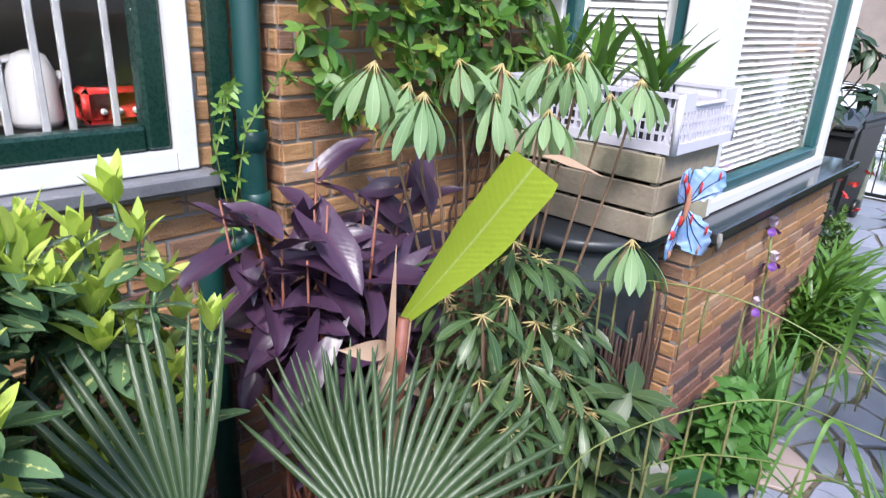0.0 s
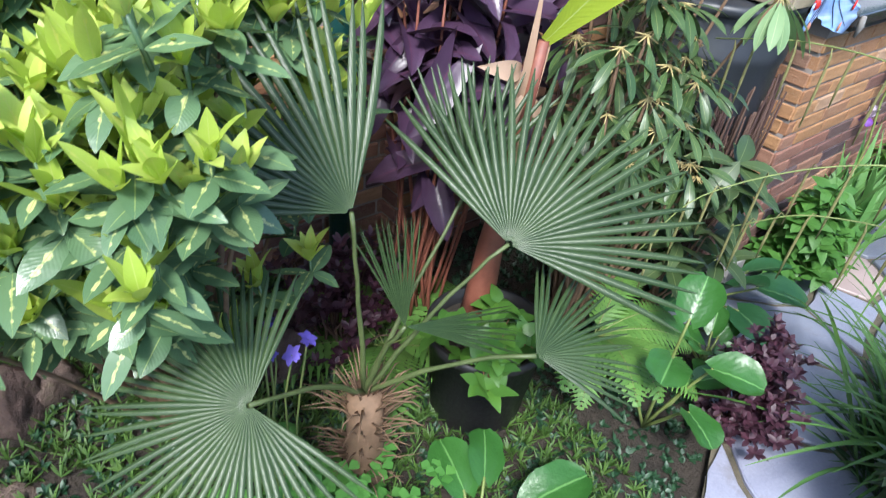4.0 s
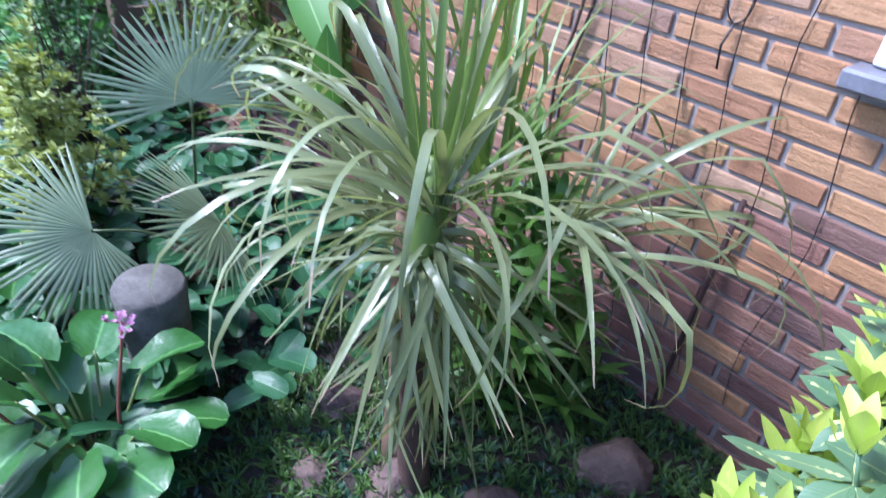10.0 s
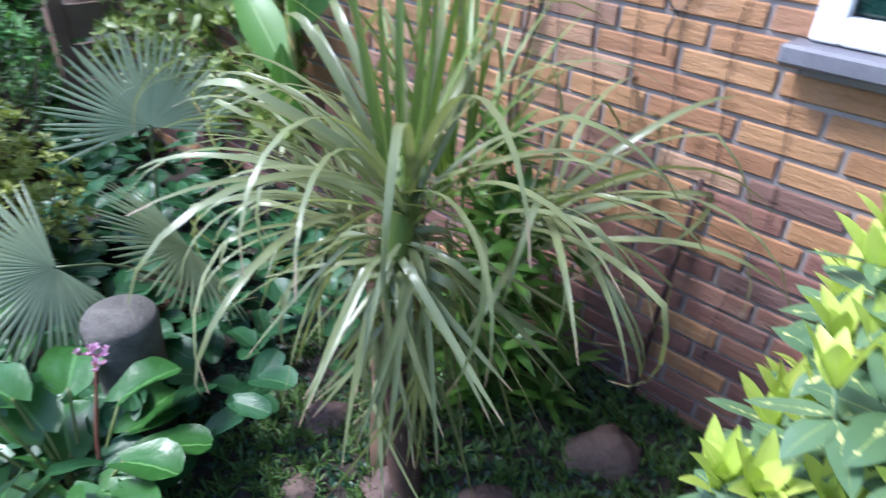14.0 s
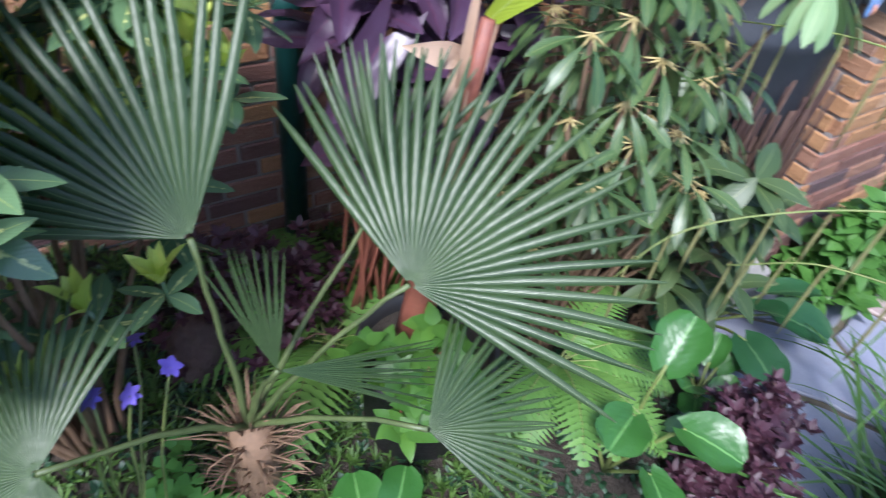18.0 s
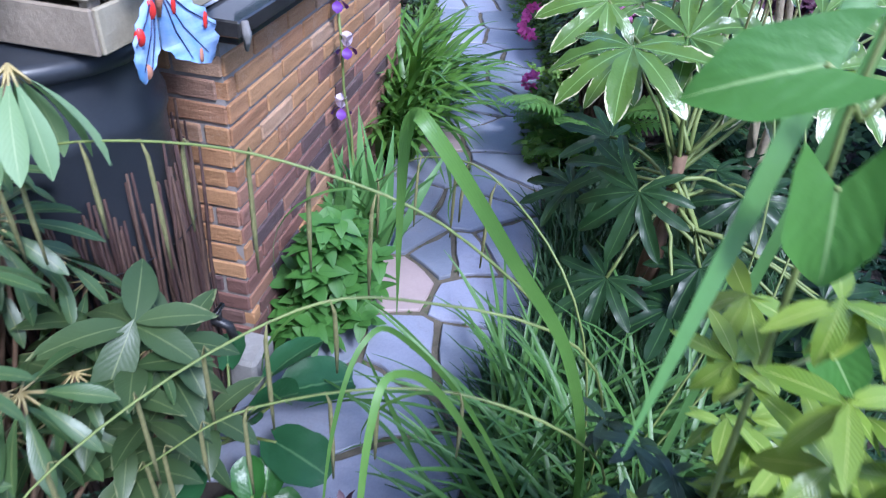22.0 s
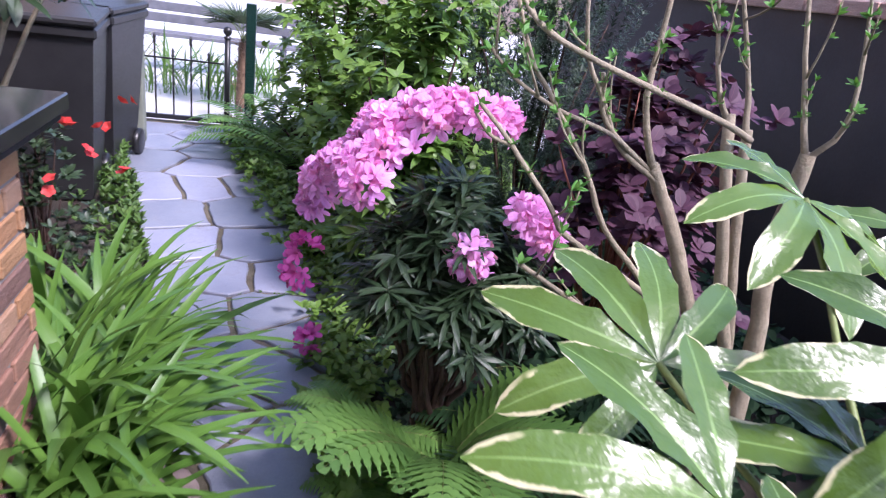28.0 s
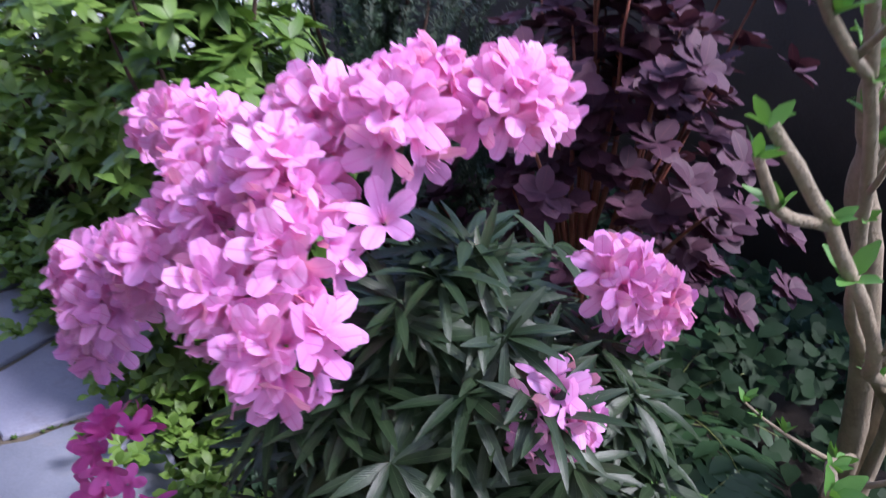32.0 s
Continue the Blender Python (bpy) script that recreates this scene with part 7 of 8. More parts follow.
for far, way in ((1.3, ((1.62, -0.22, 0.9), (1.57, -0.06, 1.12), (1.52, 0.12, 1.21), (1.5, 0.3, 1.21), (1.47, 0.46, 1.17))), (1.15, ((1.62, -0.28, 0.75), (1.56, -0.06, 0.9), (1.49, 0.17, 0.88), (1.42, 0.3, 0.8))),
                 (1.15, ((1.7, -0.25, 0.85), (1.6, 0.02, 1.0), (1.5, 0.18, 0.99), (1.32, 0.34, 0.89), (1.2, 0.38, 0.76))),
                 (1.0, ((1.95, -0.25, 0.7), (2.1, -0.05, 0.9), (2.2, 0.12, 0.88), (2.28, 0.25, 0.75))),
                 (1.0, ((2.25, -0.6, 0.7), (2.5, -0.56, 1.1), (2.7, -0.5, 1.26), (2.84, -0.46, 1.28), (2.9, -0.38, 1.2))), (1.0, ((2.2, -0.65, 0.7), (2.5, -0.62, 1.1), (2.75, -0.57, 1.26), (2.87, -0.52, 1.25), (2.95, -0.44, 1.15)))):
    way = [ARCH + (Vector(q) - ARCH) * far for q in way]
    pts = spline([(0, 0, 0)] + [Vector(q) - SB for q in way])
    n = len(pts)
    mb = MB(); tube(mb, pts, [0.003 - 0.0015 * i / n for i in range(n)], 5); part("flower_stem", mb, M_STEM, sg)
    for i in range(n // 2, n, 2):
        put("catkin", rnd.choice(ck), sg, Matrix.Translation(pts[i]) @ pose(0, 0, 0, 0, 0, U(0, 360)))
    mb = MB(); k = n // 2; leaf(mb, frame_to(pts[k], (pts[k + 1] - pts[k]) + Vector((0, 0, -0.02)), (0, 0, 1)), 0.24, 0.007, "strap", 2.2, 0.3, 10); part("stem_leaf", mb, L_SEDGE, sg)
def ribbon(way, W, mat):
    """A long strap leaf laid along a smooth line."""
    pts = spline([Vector(q) - SB for q in way], 7)
    mb = MB()
    v, uv, f = [], [], []
    n = len(pts)
    for i, p in enumerate(pts):
        d = (pts[min(i + 1, n - 1)] - pts[max(i - 1, 0)]).normalized()
        side = d.cross(Vector((-0.75, -0.15, 0.6))).normalized()
        t = i / (n - 1)
        half = max(0.0006, 0.5 * W * min(1.0, 0.5 + 2 * t) * (1 - t ** 4) ** 0.8)
        for s_ in (-1, 0, 1):
            v.append(tuple(p + side * s_ * half + Vector((-0.4, 0, 0.3)) * abs(s_) * half * 0.5))
            uv.append((0.5 + 0.5 * s_, t))
    for i in range(n - 1):
        q = 3 * i
        f += [(q, q + 1, q + 4, q + 3), (q + 1, q + 2, q + 5, q + 4)]
    mb.add(v, f, uv)
    part("blade", mb, mat, sg)


ribbon(((1.85, -0.42, 0.0), (1.75, -0.4, 0.8), (1.58, -0.35, 1.35), (1.46, -0.29, 1.53), (1.39, -0.25, 1.45), (1.33, -0.215, 1.3), (1.288, -0.19, 1.185)), 0.019, L_IRIS)
ribbon(((1.8, -0.34, 0.0), (1.72, -0.27, 0.6), (1.653, -0.196, 0.908), (1.59, -0.1, 1.1), (1.551, -0.013, 1.248), (1.57, 0.02, 1.255), (1.59, 0.03, 1.15), (1.6, 0.03, 0.98)), 0.017, L_SEDGE)
ribbon(((1.8, -0.3, 0.0), (1.62, -0.16, 0.6), (1.5, -0.06, 0.95), (1.43, -0.01, 1.06), (1.38, 0.0, 1.03), (1.34, 0.0, 0.88), (1.33, 0.0, 0.7)), 0.009, L_SEDGE)
ribbon(((1.85, -0.35, 0.0), (1.72, -0.1, 0.65), (1.62, 0.02, 0.92), (1.56, 0.06, 0.96), (1.5, 0.08, 0.86), (1.46, 0.09, 0.66)), 0.008, L_SEDGE)

PI = [whorl_mesh("leaf_whorl", k, 0.05, 0.0175, [L_PIERIS], "ellip", (-65, 25), 0.5, 0.15, 5) for k in (6, 7, 8, 6)]
# Darker green whorls, picked for the low shoots.
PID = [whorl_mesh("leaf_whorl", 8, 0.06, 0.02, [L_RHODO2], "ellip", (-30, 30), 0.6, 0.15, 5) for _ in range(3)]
pl = [q for q in dome(290, 0.32, 0.27, 1.0, 0.15, 0.4) if not (q[0] < -0.12 and q[1] > 0.12 and q[2] > 0.75)]
pl += [(-0.16, 0.16, 1.22), (-0.22, 0.12, 1.26), (-0.18, 0.13, 1.3), (-0.16, 0.1, 1.28), (-0.21, 0.1, 1.19), (-0.2, 0.09, 1.13), (-0.23, 0.07, 1.18), (-0.18, 0.22, 0.92), (-0.22, 0.26, 0.88), (-0.14, 0.16, 0.89), (-0.26, 0.06, 1.08), (-0.25, 0.03, 1.1), (-0.2, 0.09, 1.02), (-0.11, 0.13, 0.92), (-0.25, 0.08, 1.24), (-0.07, 0.2, 0.87), (-0.11, 0.15, 1.24)]
shrub("yellow_green_shrub", (1.52, -0.42, 0.0), pl, PI, M_STEM, "shrub beside the path with glossy yellow green leaves, darker green towards the bottom", "shrub", 0.01, pick=lambda p: rnd.choice(PI if p.z > U(0.62, 0.92) else PID))
hv = thing("heart_leaved_climber", (1.42, -0.4, 0.0), "tall stem with large heart shaped light green leaves", "plant")
mb = MB(); tube(mb, [(0, 0, 0), (0.02, 0.02, 0.5), (-0.03, 0.09, 1.0), (-0.07, 0.135, 1.3), (-0.075, 0.15, 1.4), (-0.07, 0.15, 1.5)], [0.005, 0.004, 0.003, 0.0022, 0.0018, 0.0014], 8); part("stem", mb, M_STEM, hv)
for p, w, L in (((-0.09, 0.175, 1.43), (0.0, 1.0, -0.4), 0.055), ((-0.1, 0.15, 1.375), (-0.1, -0.22, -0.95), 0.052), ((-0.05, 0.11, 1.43), (0.1, -1.0, 0.1), 0.05), ((-0.04, 0.09, 1.36), (0.2, -0.7, -0.6), 0.045), ((-0.02, 0.13, 1.5), (0.6, -0.3, 0.4), 0.045), ((-0.03, 0.07, 1.22), (-0.1, -0.5, -0.6), 0.045), ((-0.05, 0.17, 1.5), (0.2, 0.5, 0.5), 0.03)):
    L *= 1.2
    mb = MB(); broad_leaf(mb, Matrix.Identity(4), L, L * 0.72, "heart", 0.25, 0.04); part("leaf", mb, L_HEART, hv, "", True, frame_to(p, w, (-0.8, 0.3, 0.6)))
    mb = MB(); tube(mb, limb((-0.072, 0.142, p[2] - 0.03), p, 0.004, 4, 0.001), 0.0018, 5); part("petiole", mb, M_STEM, hv)

# ---- fatsia ----
def fatsia_mesh(name, R, mat, lobes=7, span=265, wide=0.3):
    """A hand shaped leaf: pointed lobes with a few teeth, grown together round the stalk."""
    mb = MB()
    v, uv, f = [], [], []
    rows = (0.0, 0.14, 0.27, 0.34, 0.4, 0.48, 0.56, 0.64, 0.72, 0.8, 0.88, 0.95, 1.0)
    da = radians(span / lobes)
    for i in range(lobes):
        a0 = radians(-span / 2) + da * (i + 0.5)
        L = R * (0.7 + 0.3 * math.cos(a0 * 0.75)) * U(0.93, 1.06)
        sp = U(0.37, 0.45)
        dr, bend = U(0.15, 0.55), U(-0.1, 0.1)
        b0 = len(v)
        for r in rows:
            q = max(0.0, (r - sp) / (1 - sp))
            if q <= 0:
                w = da * 0.5
            else:
                shape = (0.76 + wide * math.sin(math.pi * q ** 1.1)) * (1 - q ** 5) ** 0.6 + 0.24 * max(0.0, 1 - q * 8)
                w = da * 0.5 * sp * shape * (1 + (0.1 if round(r * 25) % 2 else -0.07) * (q > 0.35)) / r
                w = min(w, da * 0.5 * 1.08)
            for s_ in (-1, -0.5, 0, 0.5, 1):
                a = a0 + s_ * w + bend * q
                rad = L * r
                edge_up = abs(s_) * w * rad * (0.35 if i % 2 else 0.12) + (0.16 * rad * w * math.sin(r * 21 + i * 2 + s_ * 1.4) if abs(s_) == 1 else 0)
                z = edge_up - dr * L * max(0.0, r - 0.2) ** 2 + 0.04 * L * r
                v.append((math.sin(a) * rad, math.cos(a) * rad, z))
                uv.append((0.5 + 0.5 * s_ * (0.55 if q <= 0 else min(1.0, 0.6 + 2 * q)), r))
        for k in range(len(rows) - 1):
            for c in range(4):
                p = b0 + k * 5 + c
                f.append((p, p + 1, p + 6, p + 5))
    mb.add(v, f, uv)
    return mb.mesh(name, mat)


FM = [fatsia_mesh("leaf", 0.25, L_FATSIA) for _ in range(5)]
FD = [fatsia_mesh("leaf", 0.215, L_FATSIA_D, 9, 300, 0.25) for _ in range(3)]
def fatsia(base, leaves, ms, label, trunk=True):
    t = thing("fatsia", base, label, "fatsia")
    B = Vector(base)
    hub = Vector((-0.1, 0.03, 0.7))
    mb = MB(); tube(mb, limb((0, 0, 0), hub, 0, 5, 0.01), [0.022, 0.02, 0.02, 0.018, 0.018, 0.02], 10); part("trunk", mb, M_STEM_BROWN, t, "brown scarred trunk")
    for c, way, up_, s in leaves:
        c = Vector(c) - B
        mb = MB(); tube(mb, limb(hub + Vector((U(-.02, .02), U(-.02, .02), U(-.1, .05))), c, 0.03, 6, 0.005), [0.008, 0.007, 0.006, 0.006, 0.005, 0.005, 0.005], 6); part("petiole", mb, M_STEM, t, "pale green leaf stalk")
        put("leaf", rnd.choice(ms), t, frame_to(c, way, up_) @ Matrix.Scale(s, 4))
    return t
fl = [((2.603, -0.28, 1.045), (-0.75, 0.12, -0.22), (-0.4, 0.22, 0.88), 0.95), ((2.926, -0.22, 1.064), (-0.3, 0.9, -0.1), (-0.65, 0.1, 0.75), 0.85), ((3.22, -0.345, 1.0), (0.8, 0.35, 0.5), (-0.6, 0.1, 0.75), 0.95),
      ((2.644, -0.405, 1.076), (0.15, -0.75, 0.25), (-0.5, 0.1, 0.85), 0.85), ((2.86, -0.31, 0.96), (-0.25, 0.9, -0.15), (-0.55, 0.2, 0.8), 0.85), ((3.03, -0.484, 1.0), (-0.4, 0.8, -0.1), (-0.5, 0.2, 0.85), 0.85), ((3.025, -0.56, 1.1), (-0.2, 0.5, -0.2), (-0.7, 0.1, 0.7), 0.95),
      ((3.475, -0.714, 1.15), (-0.4, 0.4, -0.1), (-0.6, 0.1, 0.8), 1.0), ((3.484, -1.02, 1.1), (-0.4, 0.0, -0.2), (-0.6, 0.1, 0.8), 1.0), ((3.15, -0.85, 1.05), (-0.3, -0.5, 0.0), (-0.5, 0.1, 0.9), 1.0), ((2.8, -0.8, 1.0), (-0.5, -0.4, -0.2), (-0.4, 0.0, 1), 0.95), ((3.0, -0.7, 0.9), (-0.6, -0.2, -0.3), (-0.4, 0.1, 0.9), 0.9), ((3.3, -1.1, 1.0), (0.0, -0.8, 0.1), (-0.4, 0.2, 0.9), 0.9)]
fatsia((2.9, -0.54, 0.0), fl, FM, "fatsia with large glossy hand shaped leaves edged cream")
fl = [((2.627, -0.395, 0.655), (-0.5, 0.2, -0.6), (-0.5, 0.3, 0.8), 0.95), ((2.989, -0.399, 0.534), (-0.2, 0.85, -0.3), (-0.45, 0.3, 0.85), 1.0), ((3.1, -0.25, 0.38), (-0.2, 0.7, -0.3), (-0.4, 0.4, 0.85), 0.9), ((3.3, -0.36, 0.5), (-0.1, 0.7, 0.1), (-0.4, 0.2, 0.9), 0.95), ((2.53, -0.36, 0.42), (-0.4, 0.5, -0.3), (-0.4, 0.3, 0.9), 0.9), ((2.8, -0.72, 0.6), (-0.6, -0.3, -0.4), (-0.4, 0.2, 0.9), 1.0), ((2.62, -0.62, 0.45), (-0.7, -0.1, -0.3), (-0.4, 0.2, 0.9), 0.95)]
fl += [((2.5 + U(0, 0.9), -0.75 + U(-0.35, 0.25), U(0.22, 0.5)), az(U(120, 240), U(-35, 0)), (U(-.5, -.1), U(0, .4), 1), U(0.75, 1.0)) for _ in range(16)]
fatsia((2.85, -0.55, -0.1), fl, FD, "lower fatsia shoots with dark green leaves, canopy shade added to their colour")

FR_ = [fern_mesh("frond", 0.5 * k, 20, L_FERN, 0.9) for k in (0.9, 1.1)]
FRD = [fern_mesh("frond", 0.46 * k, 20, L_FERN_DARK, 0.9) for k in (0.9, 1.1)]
FRS = [fern_mesh("frond", 0.3 * k, 18, L_FERN, 0.8) for k in (0.8, 1.0)]
fern((4.0, -0.25, 0.03), 8, 0.3, "small light green fern at the path edge", None, (40, 260), fronds=FRS)
fern((4.22, -0.18, 0.05), 9, 0.3, "small light green fern under the rhododendron", None, (30, 260), fronds=FRS)
fern((4.0, -0.34, 0.06), 12, 0.55, "bright fern in front of the rhododendron", None, (60, 300), fronds=FR_, tilt=(8, 34))
fern((4.2, -0.2, 0.08), 9, 0.5, "bright fern at the foot of the rhododendron", None, (70, 250), fronds=FRS)
fern((4.08, -0.66, 0.08), 9, 0.46, "fern between the trunks with shade put into its leaf colour", None, (60, 300), fronds=FRD)
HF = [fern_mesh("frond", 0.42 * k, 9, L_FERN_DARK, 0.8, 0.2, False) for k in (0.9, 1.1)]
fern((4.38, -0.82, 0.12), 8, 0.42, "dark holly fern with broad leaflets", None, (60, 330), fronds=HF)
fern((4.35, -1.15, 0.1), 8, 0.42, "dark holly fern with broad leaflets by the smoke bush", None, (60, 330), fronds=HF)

# ---- pink rhododendron ----
R2 = [whorl_mesh("leaf_whorl", 15, 0.088, 0.0155, [L_RHODO2], "ellip", (-30, 30), 0.45, 0.25, 5) for _ in range(4)]
rp = shrub("pink_rhododendron", (4.25, -0.36, 0.0), [q for q in dome(250, 0.32, 0.34, 0.46, 0.52, 0.45) if q[2] > 0.5 or q[0] > 0.05], R2, M_TWIG, "rhododendron with narrow dark leaves and pink flower trusses", "rhododendron", 0.012)
def flower_mesh(mat, r):
    """A funnel flower along y with five rounded, slightly curled lobes and thin stamens."""
    mb = MB()
    v, uv, f = [], [], []
    n = 40
    prof = ((0.0, 0.05), (0.3, 0.13), (0.58, 0.3), (0.72, 0.47), (0.84, 0.68), (0.92, 0.9))
    lift = [U(-0.12, 0.12) for _ in range(5)]
    for k, (yy, rr) in enumerate(prof):
        for i in range(n):
            a = 2 * math.pi * i / n
            lobe = 0.5 + 0.5 * math.cos(5 * a)
            g = lobe ** 0.42
            y1, r1 = (yy, rr) if k < 3 else (prof[2][0] + (yy - prof[2][0]) * (0.1 + 0.9 * g), prof[2][1] + (rr - prof[2][1]) * (0.1 + 0.9 * g))
            y1 += lift[int(a / (2 * math.pi) * 5 + 0.5) % 5] * (k > 2) * (k - 2) * 0.3 * lobe
            ruffle = 0.03 * math.sin(a * 15 + k) * (k > 3)
            v.append((math.cos(a) * r1 * r, (y1 + ruffle) * r, math.sin(a) * r1 * r))
            uv.append((0.5 + 0.5 * (((a * 5 / (2 * math.pi) + 0.5) % 1) * 2 - 1), yy))
    for k in range(len(prof) - 1):
        for i in range(n):
            p, q = k * n + i, k * n + (i + 1) % n
            f.append((p, q, q + n, p + n))
    mb.add(v, f, uv)
    for j in range(5):
        a = radians(j * 72 + 20)
        tube(mb, [(0, 0, 0), (math.cos(a) * 0.05 * r, r * 0.6, math.sin(a) * 0.05 * r), (math.cos(a) * 0.1 * r, r * 0.95, math.sin(a) * 0.1 * r + 0.004)], 0.0006, 4)
    return mb.mesh("flower", mat)
FLW = [flower_mesh(P_PINK, 0.043) for _ in range(5)]
FLM = [flower_mesh(P_MAG, 0.038) for _ in range(2)]
def truss(c, out, n, ms, r=0.018, s=1.0):
    o = Vector(out).normalized()
    q = o.to_track_quat("Z", "Y").to_matrix()
    c = Vector(c) - Vector((4.25, -0.36, 0))
    for i in range(n):
        d = q @ az(i * 137.5 + U(-15, 15), 88 - 100 * (i / n) ** 0.75)
        put("flower", rnd.choice(ms), rp, frame_to(c + d * r, d + Vector((U(-.25, .25), U(-.25, .25), U(-.35, .1))), (U(-1, 1), U(-1, 1), 0.4)) @ Matrix.Scale(s * U(0.85, 1.12), 4))
for c, n in (((4.6, 0.006, 0.72), 12), ((4.53, 0.0, 0.8), 12), ((4.46, -0.05, 0.89), 13), ((4.52, -0.04, 0.86), 11), ((4.19, -0.085, 0.91), 14), ((4.27, -0.07, 0.93), 12), ((4.405, -0.177, 1.01), 14), ((4.3, -0.15, 1.03), 13), ((4.25, -0.25, 1.09), 14), ((4.34, -0.21, 1.07), 12),
             ((4.216, -0.36, 1.1), 14), ((4.25, -0.43, 1.09), 12), ((4.868, -0.184, 0.917), 12), ((4.68, -0.17, 0.97), 11), ((4.55, -0.16, 0.99), 11), ((4.136, -0.51, 0.871), 15), ((4.12, -0.56, 0.83), 10), ((4.085, -0.36, 0.775), 8), ((4.66, 0.0, 0.78), 9), ((4.46, -0.12, 0.96), 11), ((4.35, -0.11, 0.97), 11), ((4.24, -0.13, 0.98), 9), ((4.28, -0.31, 1.1), 12)):
    cc = Vector(c) + Vector((0, 0, -0.02))
    truss(cc, cc - Vector((4.35, -0.33, 0.65)), n + 6, FLW, 0.024)
put("flower", FLW[0], rp, frame_to(Vector((4.214, -0.211, 0.985)) - Vector((4.25, -0.36, 0)), (-0.5, 0.4, 0.6), (0, 0, 1)))
truss((4.513, 0.043, 0.56), (0, 0.3, 1), 8, FLM, 0.025)
truss((4.5, 0.05, 0.5), (-0.3, 0.4, -0.4), 8, FLM, 0.025)
truss((4.66, 0.0, 0.15), (-0.3, 0.4, 0.4), 7, FLM, 0.025)

# ---- pollarded shrub trunks ----
HB = [whorl_mesh("leaf_bud", 4, 0.022, 0.01, [L_CLOVER], "ellip", (35, 85), 0.2, 0.3, 3) for _ in range(3)]
TB = Vector((3.86, -0.78, 0.0))
tr = thing("pollarded_hibiscus", TB, "pollarded shrub with pale trunks and budding branches", "tree")
def bough(name, way, r0, r1, buds=0, side=0):
    """A trunk or a branch along a smooth line, with buds and short side twigs."""
    pts = spline([Vector(q) - TB for q in way], 5)
    n = len(pts)
    r0, r1 = (r0 * 0.85, r1 * 0.85) if name == "trunk" else (r0 * 0.6, r1 * 0.55)
    mb = MB()
    tube(mb, [p + Vector((U(-1, 1), U(-1, 1), 0)) * r0 * 0.15 for p in pts], [(r0 + (r1 - r0) * i / (n - 1)) * (1 + 0.12 * noise.noise((i * 0.9, r0 * 90, 0))) for i in range(n)], 9)
    part(name, mb, M_BARK, tr)
    for k in range(side):
        i = rnd.randrange(n // 3, n)
        d = az(U(30, 210), U(10, 80))
        q2 = arc(pts[i], d, U(0.08, 0.2), -0.4, 4, U(-.5, .5))
        mb = MB(); tube(mb, q2, [0.0035, 0.003, 0.0026, 0.0022, 0.0016], 5); part("twig", mb, M_BARK, tr)
        for p in q2[2:]:
            put("leaf_bud", rnd.choice(HB), tr, Matrix.Translation(p) @ pose(0, 0, 0, U(-50, 50), U(-50, 50), 0) @ Matrix.Scale(U(0.7, 1.3), 4))
    for k in range(buds):
        p = pts[rnd.randrange(n // 3, n)]
        put("leaf_bud", rnd.choice(HB), tr, Matrix.Translation(p) @ pose(0, 0, 0, U(-60, 60), U(-60, 60), 0) @ Matrix.Scale(U(0.7, 1.5), 4))


bough("trunk", ((3.9, -1.12, 0.0), (3.9, -1.07, 0.5), (3.91, -0.97, 0.8), (3.98, -0.9, 1.2)), 0.024, 0.017)
bough("trunk", ((3.93, -1.14, 0.0), (3.93, -1.08, 0.55), (3.93, -1.0, 0.85), (3.96, -0.95, 1.17)), 0.022, 0.015)
bough("trunk", ((3.9, -1.18, 0.0), (3.92, -1.15, 0.6), (3.94, -1.12, 0.85), (3.9, -1.08, 1.14)), 0.032, 0.022)
bough("trunk", ((3.9, -1.1, 0.0), (3.92, -1.0, 0.5), (3.96, -0.86, 0.845), (3.985, -0.79, 0.98), (3.97, -0.73, 1.06)), 0.026, 0.02)
bough("branch", ((3.97, -0.74, 1.04), (3.95, -0.666, 1.19), (3.97, -0.67, 1.35), (3.98, -0.68, 1.55)), 0.016, 0.009, 6, 2)
bough("branch", ((3.97, -0.74, 1.04), (3.95, -0.578, 1.154), (3.95, -0.543, 1.261)), 0.012, 0.009, 3, 1)
bough("branch", ((3.97, -0.76, 1.02), (3.96, -0.63, 1.1), (3.95, -0.56, 1.2), (3.95, -0.495, 1.307), (3.95, -0.46, 1.5)), 0.013, 0.007, 6, 2)
bough("branch", ((3.88, -1.05, 0.3), (3.87, -0.95, 0.55), (3.86, -0.81, 0.721), (3.85, -0.669, 0.815), (3.83, -0.482, 0.927), (3.83, -0.437, 0.985), (3.86, -0.336, 1.104), (3.885, -0.262, 1.18)), 0.017, 0.008, 7, 2)
bough("branch", ((3.86, -0.336, 1.104), (3.875, -0.29, 1.12), (3.883, -0.254, 1.163)), 0.008, 0.006, 2)
bough("branch", ((3.87, -0.87, 0.66), (3.9, -0.714, 0.818), (3.9, -0.608, 0.923), (3.9, -0.525, 1.065), (3.9, -0.42, 1.2), (3.9, -0.358, 1.278), (3.92, -0.3, 1.42)), 0.014, 0.007, 9, 3)
bough("branch", ((3.96, -0.66, 1.09), (3.93, -0.582, 1.135), (3.9, -0.434, 1.182), (3.9, -0.331, 1.233), (3.9, -0.271, 1.286)), 0.009, 0.006, 6, 2)
bough("branch", ((3.94, -0.95, 1.15), (3.88, -0.8, 1.2), (3.85, -0.524, 1.276), (3.85, -0.358, 1.337), (3.87, -0.28, 1.42)), 0.014, 0.008, 6, 2)
bough("branch", ((3.86, -0.75, 0.63), (3.85, -0.606, 0.721), (3.8, -0.38, 0.866)), 0.013, 0.01, 4, 2)
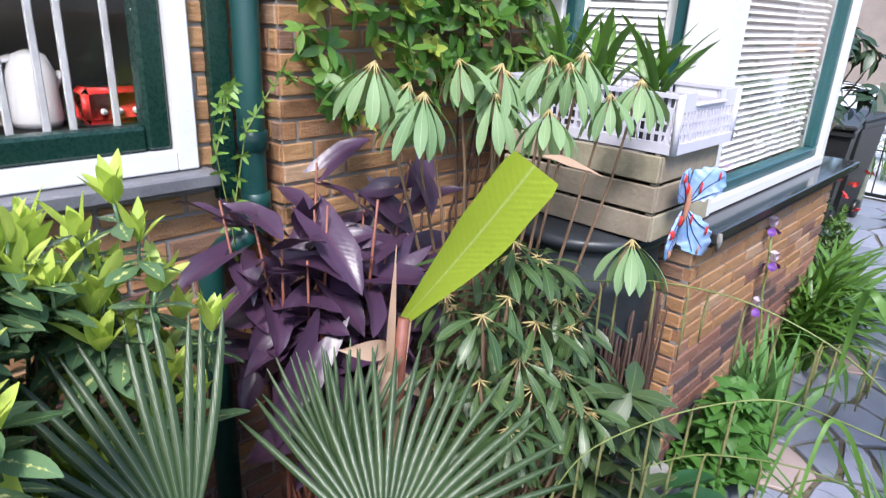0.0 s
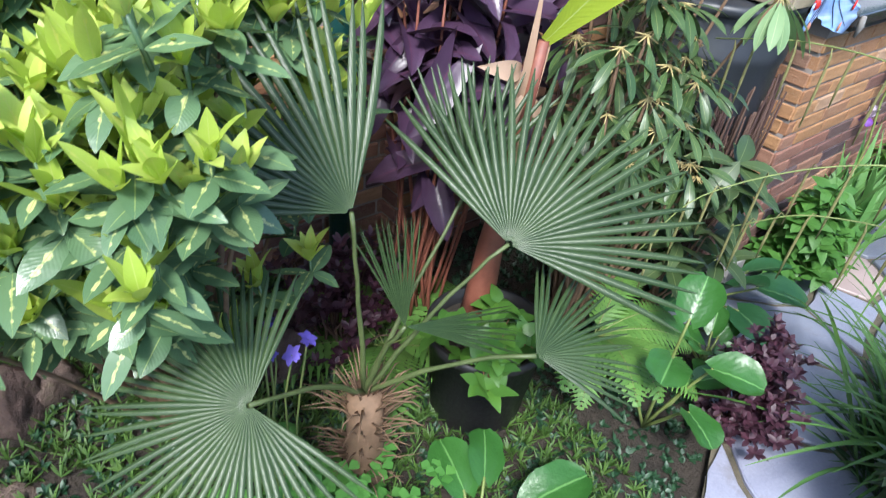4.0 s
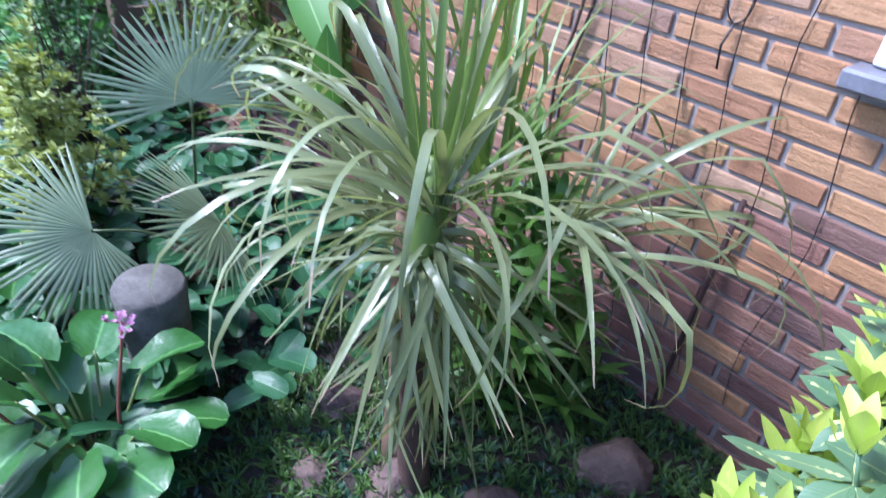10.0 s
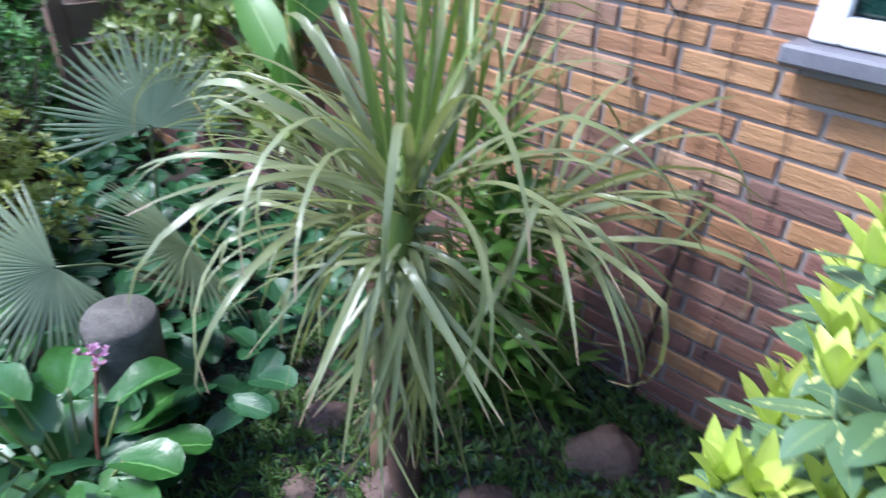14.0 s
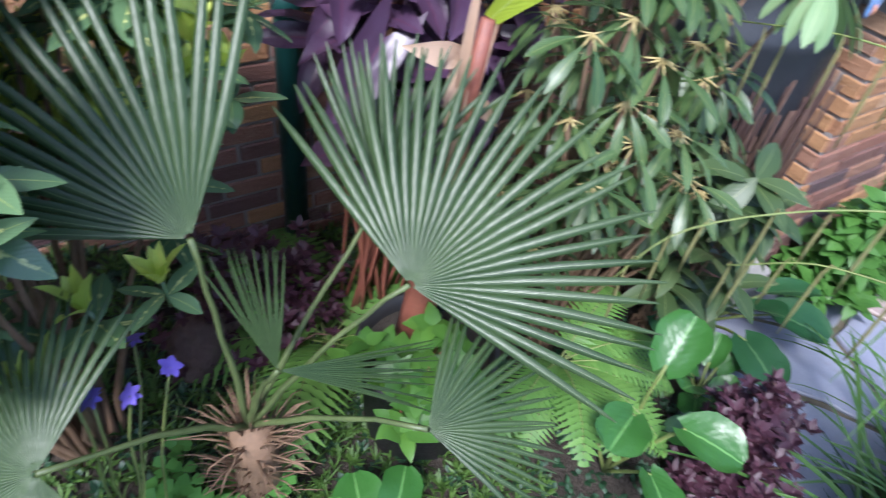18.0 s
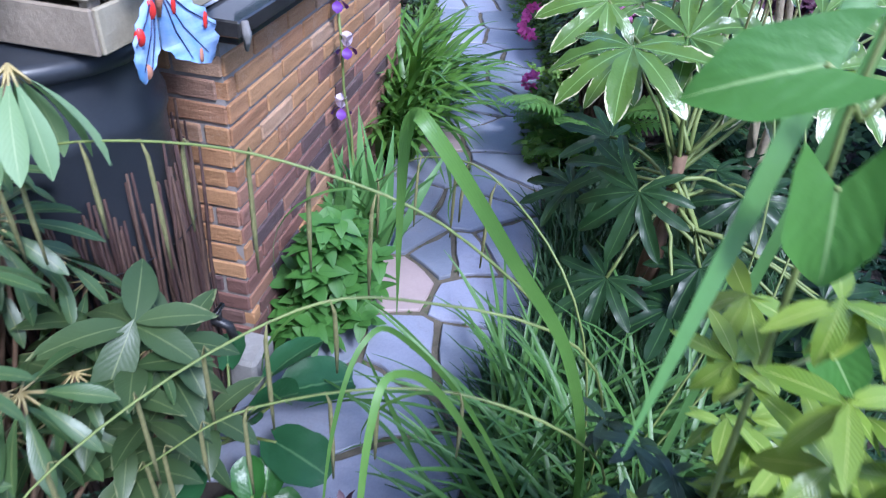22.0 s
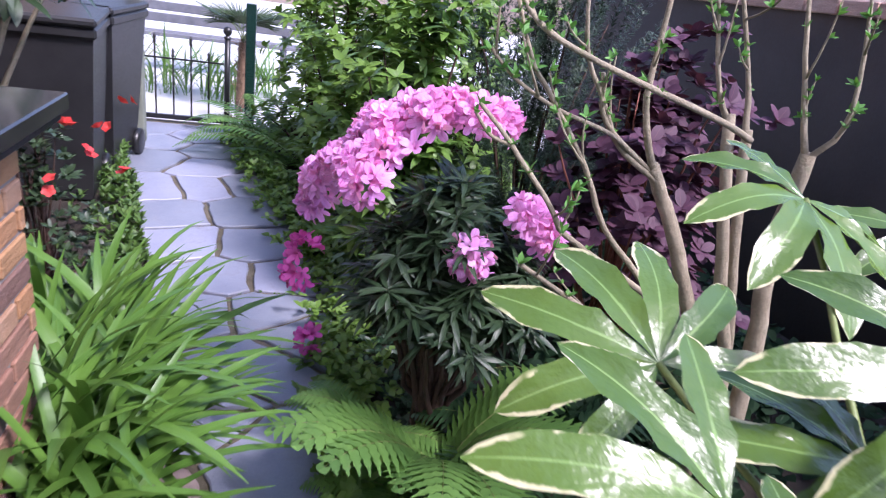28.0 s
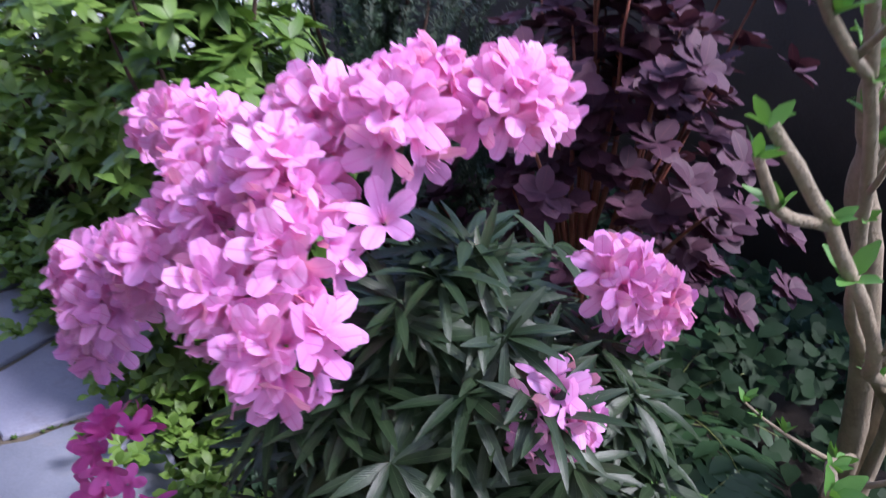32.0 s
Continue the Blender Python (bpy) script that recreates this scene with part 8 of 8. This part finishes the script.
bough("branch", ((3.98, -0.9, 1.18), (3.97, -0.84, 1.27), (4.0, -0.8, 1.45)), 0.014, 0.007, 5, 2)
bough("branch", ((3.96, -0.95, 1.15), (4.0, -0.93, 1.3), (4.06, -0.84, 1.6)), 0.014, 0.007, 5, 2)
bough("branch", ((3.9, -1.08, 1.12), (3.94, -1.04, 1.3), (4.02, -1.0, 1.6)), 0.015, 0.007, 5, 2)
bough("branch", ((3.9, -1.08, 1.12), (3.86, -1.12, 1.25), (3.93, -1.1, 1.6)), 0.014, 0.006, 5, 2)

# ---- backdrop shrubs ----
SK = [whorl_mesh("leaf_whorl", 9, 0.055, 0.038, [L_SMOKE], "round", (-15, 45), 0.3, 0.1, 5) for _ in range(4)]
shrub("smoke_bush", (4.62, -1.1, 0.0), dome(280, 0.5, 0.45, 1.05, 0.5, 0.4), SK, M_STEM_RED, "smoke bush with dark purple round leaves", "shrub", 0.012)
YW = []
for k in range(3):
    mb = MB()
    for i in range(90):
        t = U(0, 1)
        leaf(mb, frame_to((0, 0, 0.2 * t), az(U(0, 360), U(0, 40)), (0, 0, 1)), 0.024, 0.0045, "lance", 0.1, 0.1, 2)
    YW.append(mb.mesh("needle_spray", L_YEW))
shrub("yew", (5.35, -0.95, 0.0), dome(900, 0.55, 0.5, 1.7, 0.1, 0.4), YW, M_TWIG, "dark green yew with fine needles", "yew", 0.014, "needle_spray", joined=True)
VB = [whorl_mesh("leaf_whorl", 9, 0.085, 0.034, [L_HEDGE], "ovate", (-35, 35), 0.5, 0.15, 5) for _ in range(4)]
for x, y, rx, ry, rz, n in ((5.25, -0.42, 0.38, 0.36, 1.4, 380), (5.95, -0.4, 0.5, 0.45, 1.5, 420), (6.75, -0.25, 0.5, 0.45, 1.45, 260), (7.45, -0.05, 0.5, 0.45, 1.4, 220), (7.0, -1.1, 1.0, 0.6, 1.8, 260)):
    shrub("green_hedge_shrub", (x, y, 0.0), dome(n, rx, ry, rz, 0.15, 0.5), VB, M_TWIG, "leafy green shrub with pointed leaves beside the path", "shrub", 0.014, joined=True)
FRG = [fern_mesh("frond", 0.75 * k, 26, L_FERN, 0.7, 0.16, False) for k in (0.9, 1.1)]
for x, y in ((7.5, 0.12), (7.1, -0.05), (7.9, 0.25)):
    fern((x, y, 0.0), 9, 0.75, "tall bright fern beside the gate", None, (0, 360), fronds=FRG)
blades("gate_grass", (8.1, 0.5, 0.0), 60, 0.35, 0.008, L_CAREX, "dry grass tuft at the gate post", "grass", spread=0.06, variants=5, seg=6)
for k, (x, y) in enumerate(((9.6, 0.8), (9.8, 1.3), (9.7, 1.8), (10.0, 0.4), (9.5, 2.3))):
    blades("street_grass", (x, y, -0.04), 45, 0.7, 0.02, (L_SEDGE, L_LILY, L_CAREX)[k % 3], "tall grasses planted beyond the gate", "grass", spread=0.2, variants=6, seg=7)
fan_palm("fan_palm", (9.2, 0.55, -0.04), (9.2, 0.55, 0.6), [((9.2 + 0.12 * math.cos(a), 0.55 + 0.12 * math.sin(a), 0.78), (math.cos(a), math.sin(a), 0.6), (-math.cos(a) * 0.6, -math.sin(a) * 0.6, 1), 0.35, 200, 0.1) for a in (0.5, 1.9, 3.2, 4.4, 5.6)], "small fan palm beyond the gate")

LR = [whorl_mesh("leaf_whorl", 8, 0.15, 0.045, [L_RHODO2], "ellip", (-50, 10), 0.5, 0.15, 5) for _ in range(3)]
shrub("cherry_laurel", (5.1, 1.35, 0.0), [(U(-0.3, 0.3), U(-0.6, 0.0), U(1.15, 1.75)) for _ in range(34)], LR, M_BARK, "laurel with large dark hanging leaves over the bins", "shrub", 0.02)
def ivy(mb, p):
    for i in range(3):
        leaf(mb, frame_to(Vector(p) + Vector((U(-.03, .03), U(-.03, .03), U(0, .05))), az(U(60, 240), U(-40, 30)), (-0.3, 0.4, 1), U(-20, 20)), U(0.04, 0.06), U(0.04, 0.058), "heart", 0.3, 0.1, 4, 0, 0, 0, 0.1)
# Ivy green taken nearly to black: the trees' shade is in the leaf colour.
stuff("ivy", [(U(3.8, 5.4), U(-1.95, -0.75), U(0.02, 0.3)) for _ in range(520)], ivy, leaf_mat("ivy_leaf_shaded", (0.006, 0.02, 0.008), (0.02, 0.05, 0.018), 0.6, trans=0.05, spec=0.15), "ivy leaves over the bed below the wall, its deep shade put into their colour", "ivy")

# striped leaves beside the barrel and low edging plants
L_VAR = leaf_mat("pale_edged_leaf", (0.03, 0.06, 0.02), (0.07, 0.11, 0.04), 0.4, vein=(0.16, 0.2, 0.08), edge=(0.2, 0.22, 0.1), trans=0.15, spec=0.35)
VW = [whorl_mesh("leaf_whorl", 6, 0.15, 0.05, [L_VAR], "ellip", (-30, 25), 0.6, 0.2, 6) for _ in range(3)]
shrub("pale_edged_shrub", (1.72, 0.62, 0.0), [(U(-.08, .12), U(-.16, .02), U(0.3, 0.78)) for _ in range(12)], VW, M_STEM_BROWN, "small shrub with long olive leaves edged paler", "shrub", 0.007)
stuff("edging_plants", [(x, lerp_table(x, PATH_LO) + rnd.gauss(-0.03, 0.07) + 0.05 * noise.noise((x * 3, 0, 0)), U(0.0, 0.13)) for x in [U(3.9, 7.9) for _ in range(1000)]], sprig(0.042, 0.028, 6, "round", (-10, 60)), L_HEDGE, "small round leaves spilling over the paving edge", "ground cover")
stuff("joint_moss", [(*q, -0.008) for q in [(U(2.2, 5.5), U(-0.2, 0.6)) for _ in range(500)] if min(abs(math.dist(q, a) - math.dist(q, b2)) for a, b2 in [sorted(SITES, key=lambda z: math.dist(q, z))[:2]]) < 0.02], sprig(0.012, 0.007, 5, "ellip", (10, 70), 2), L_WEED, "tiny weeds and moss in the paving joints", "moss")

stuff("bay_edging", [(x, lerp_table(x, PATH_HI) + abs(rnd.gauss(0.02, 0.12)), U(0.0, 0.14)) for x in [U(4.3, 7.9) for _ in range(700)]], sprig(0.05, 0.02, 6, "ellip", (10, 70)), L_WEED, "small leafy plants along the bins", "ground cover")
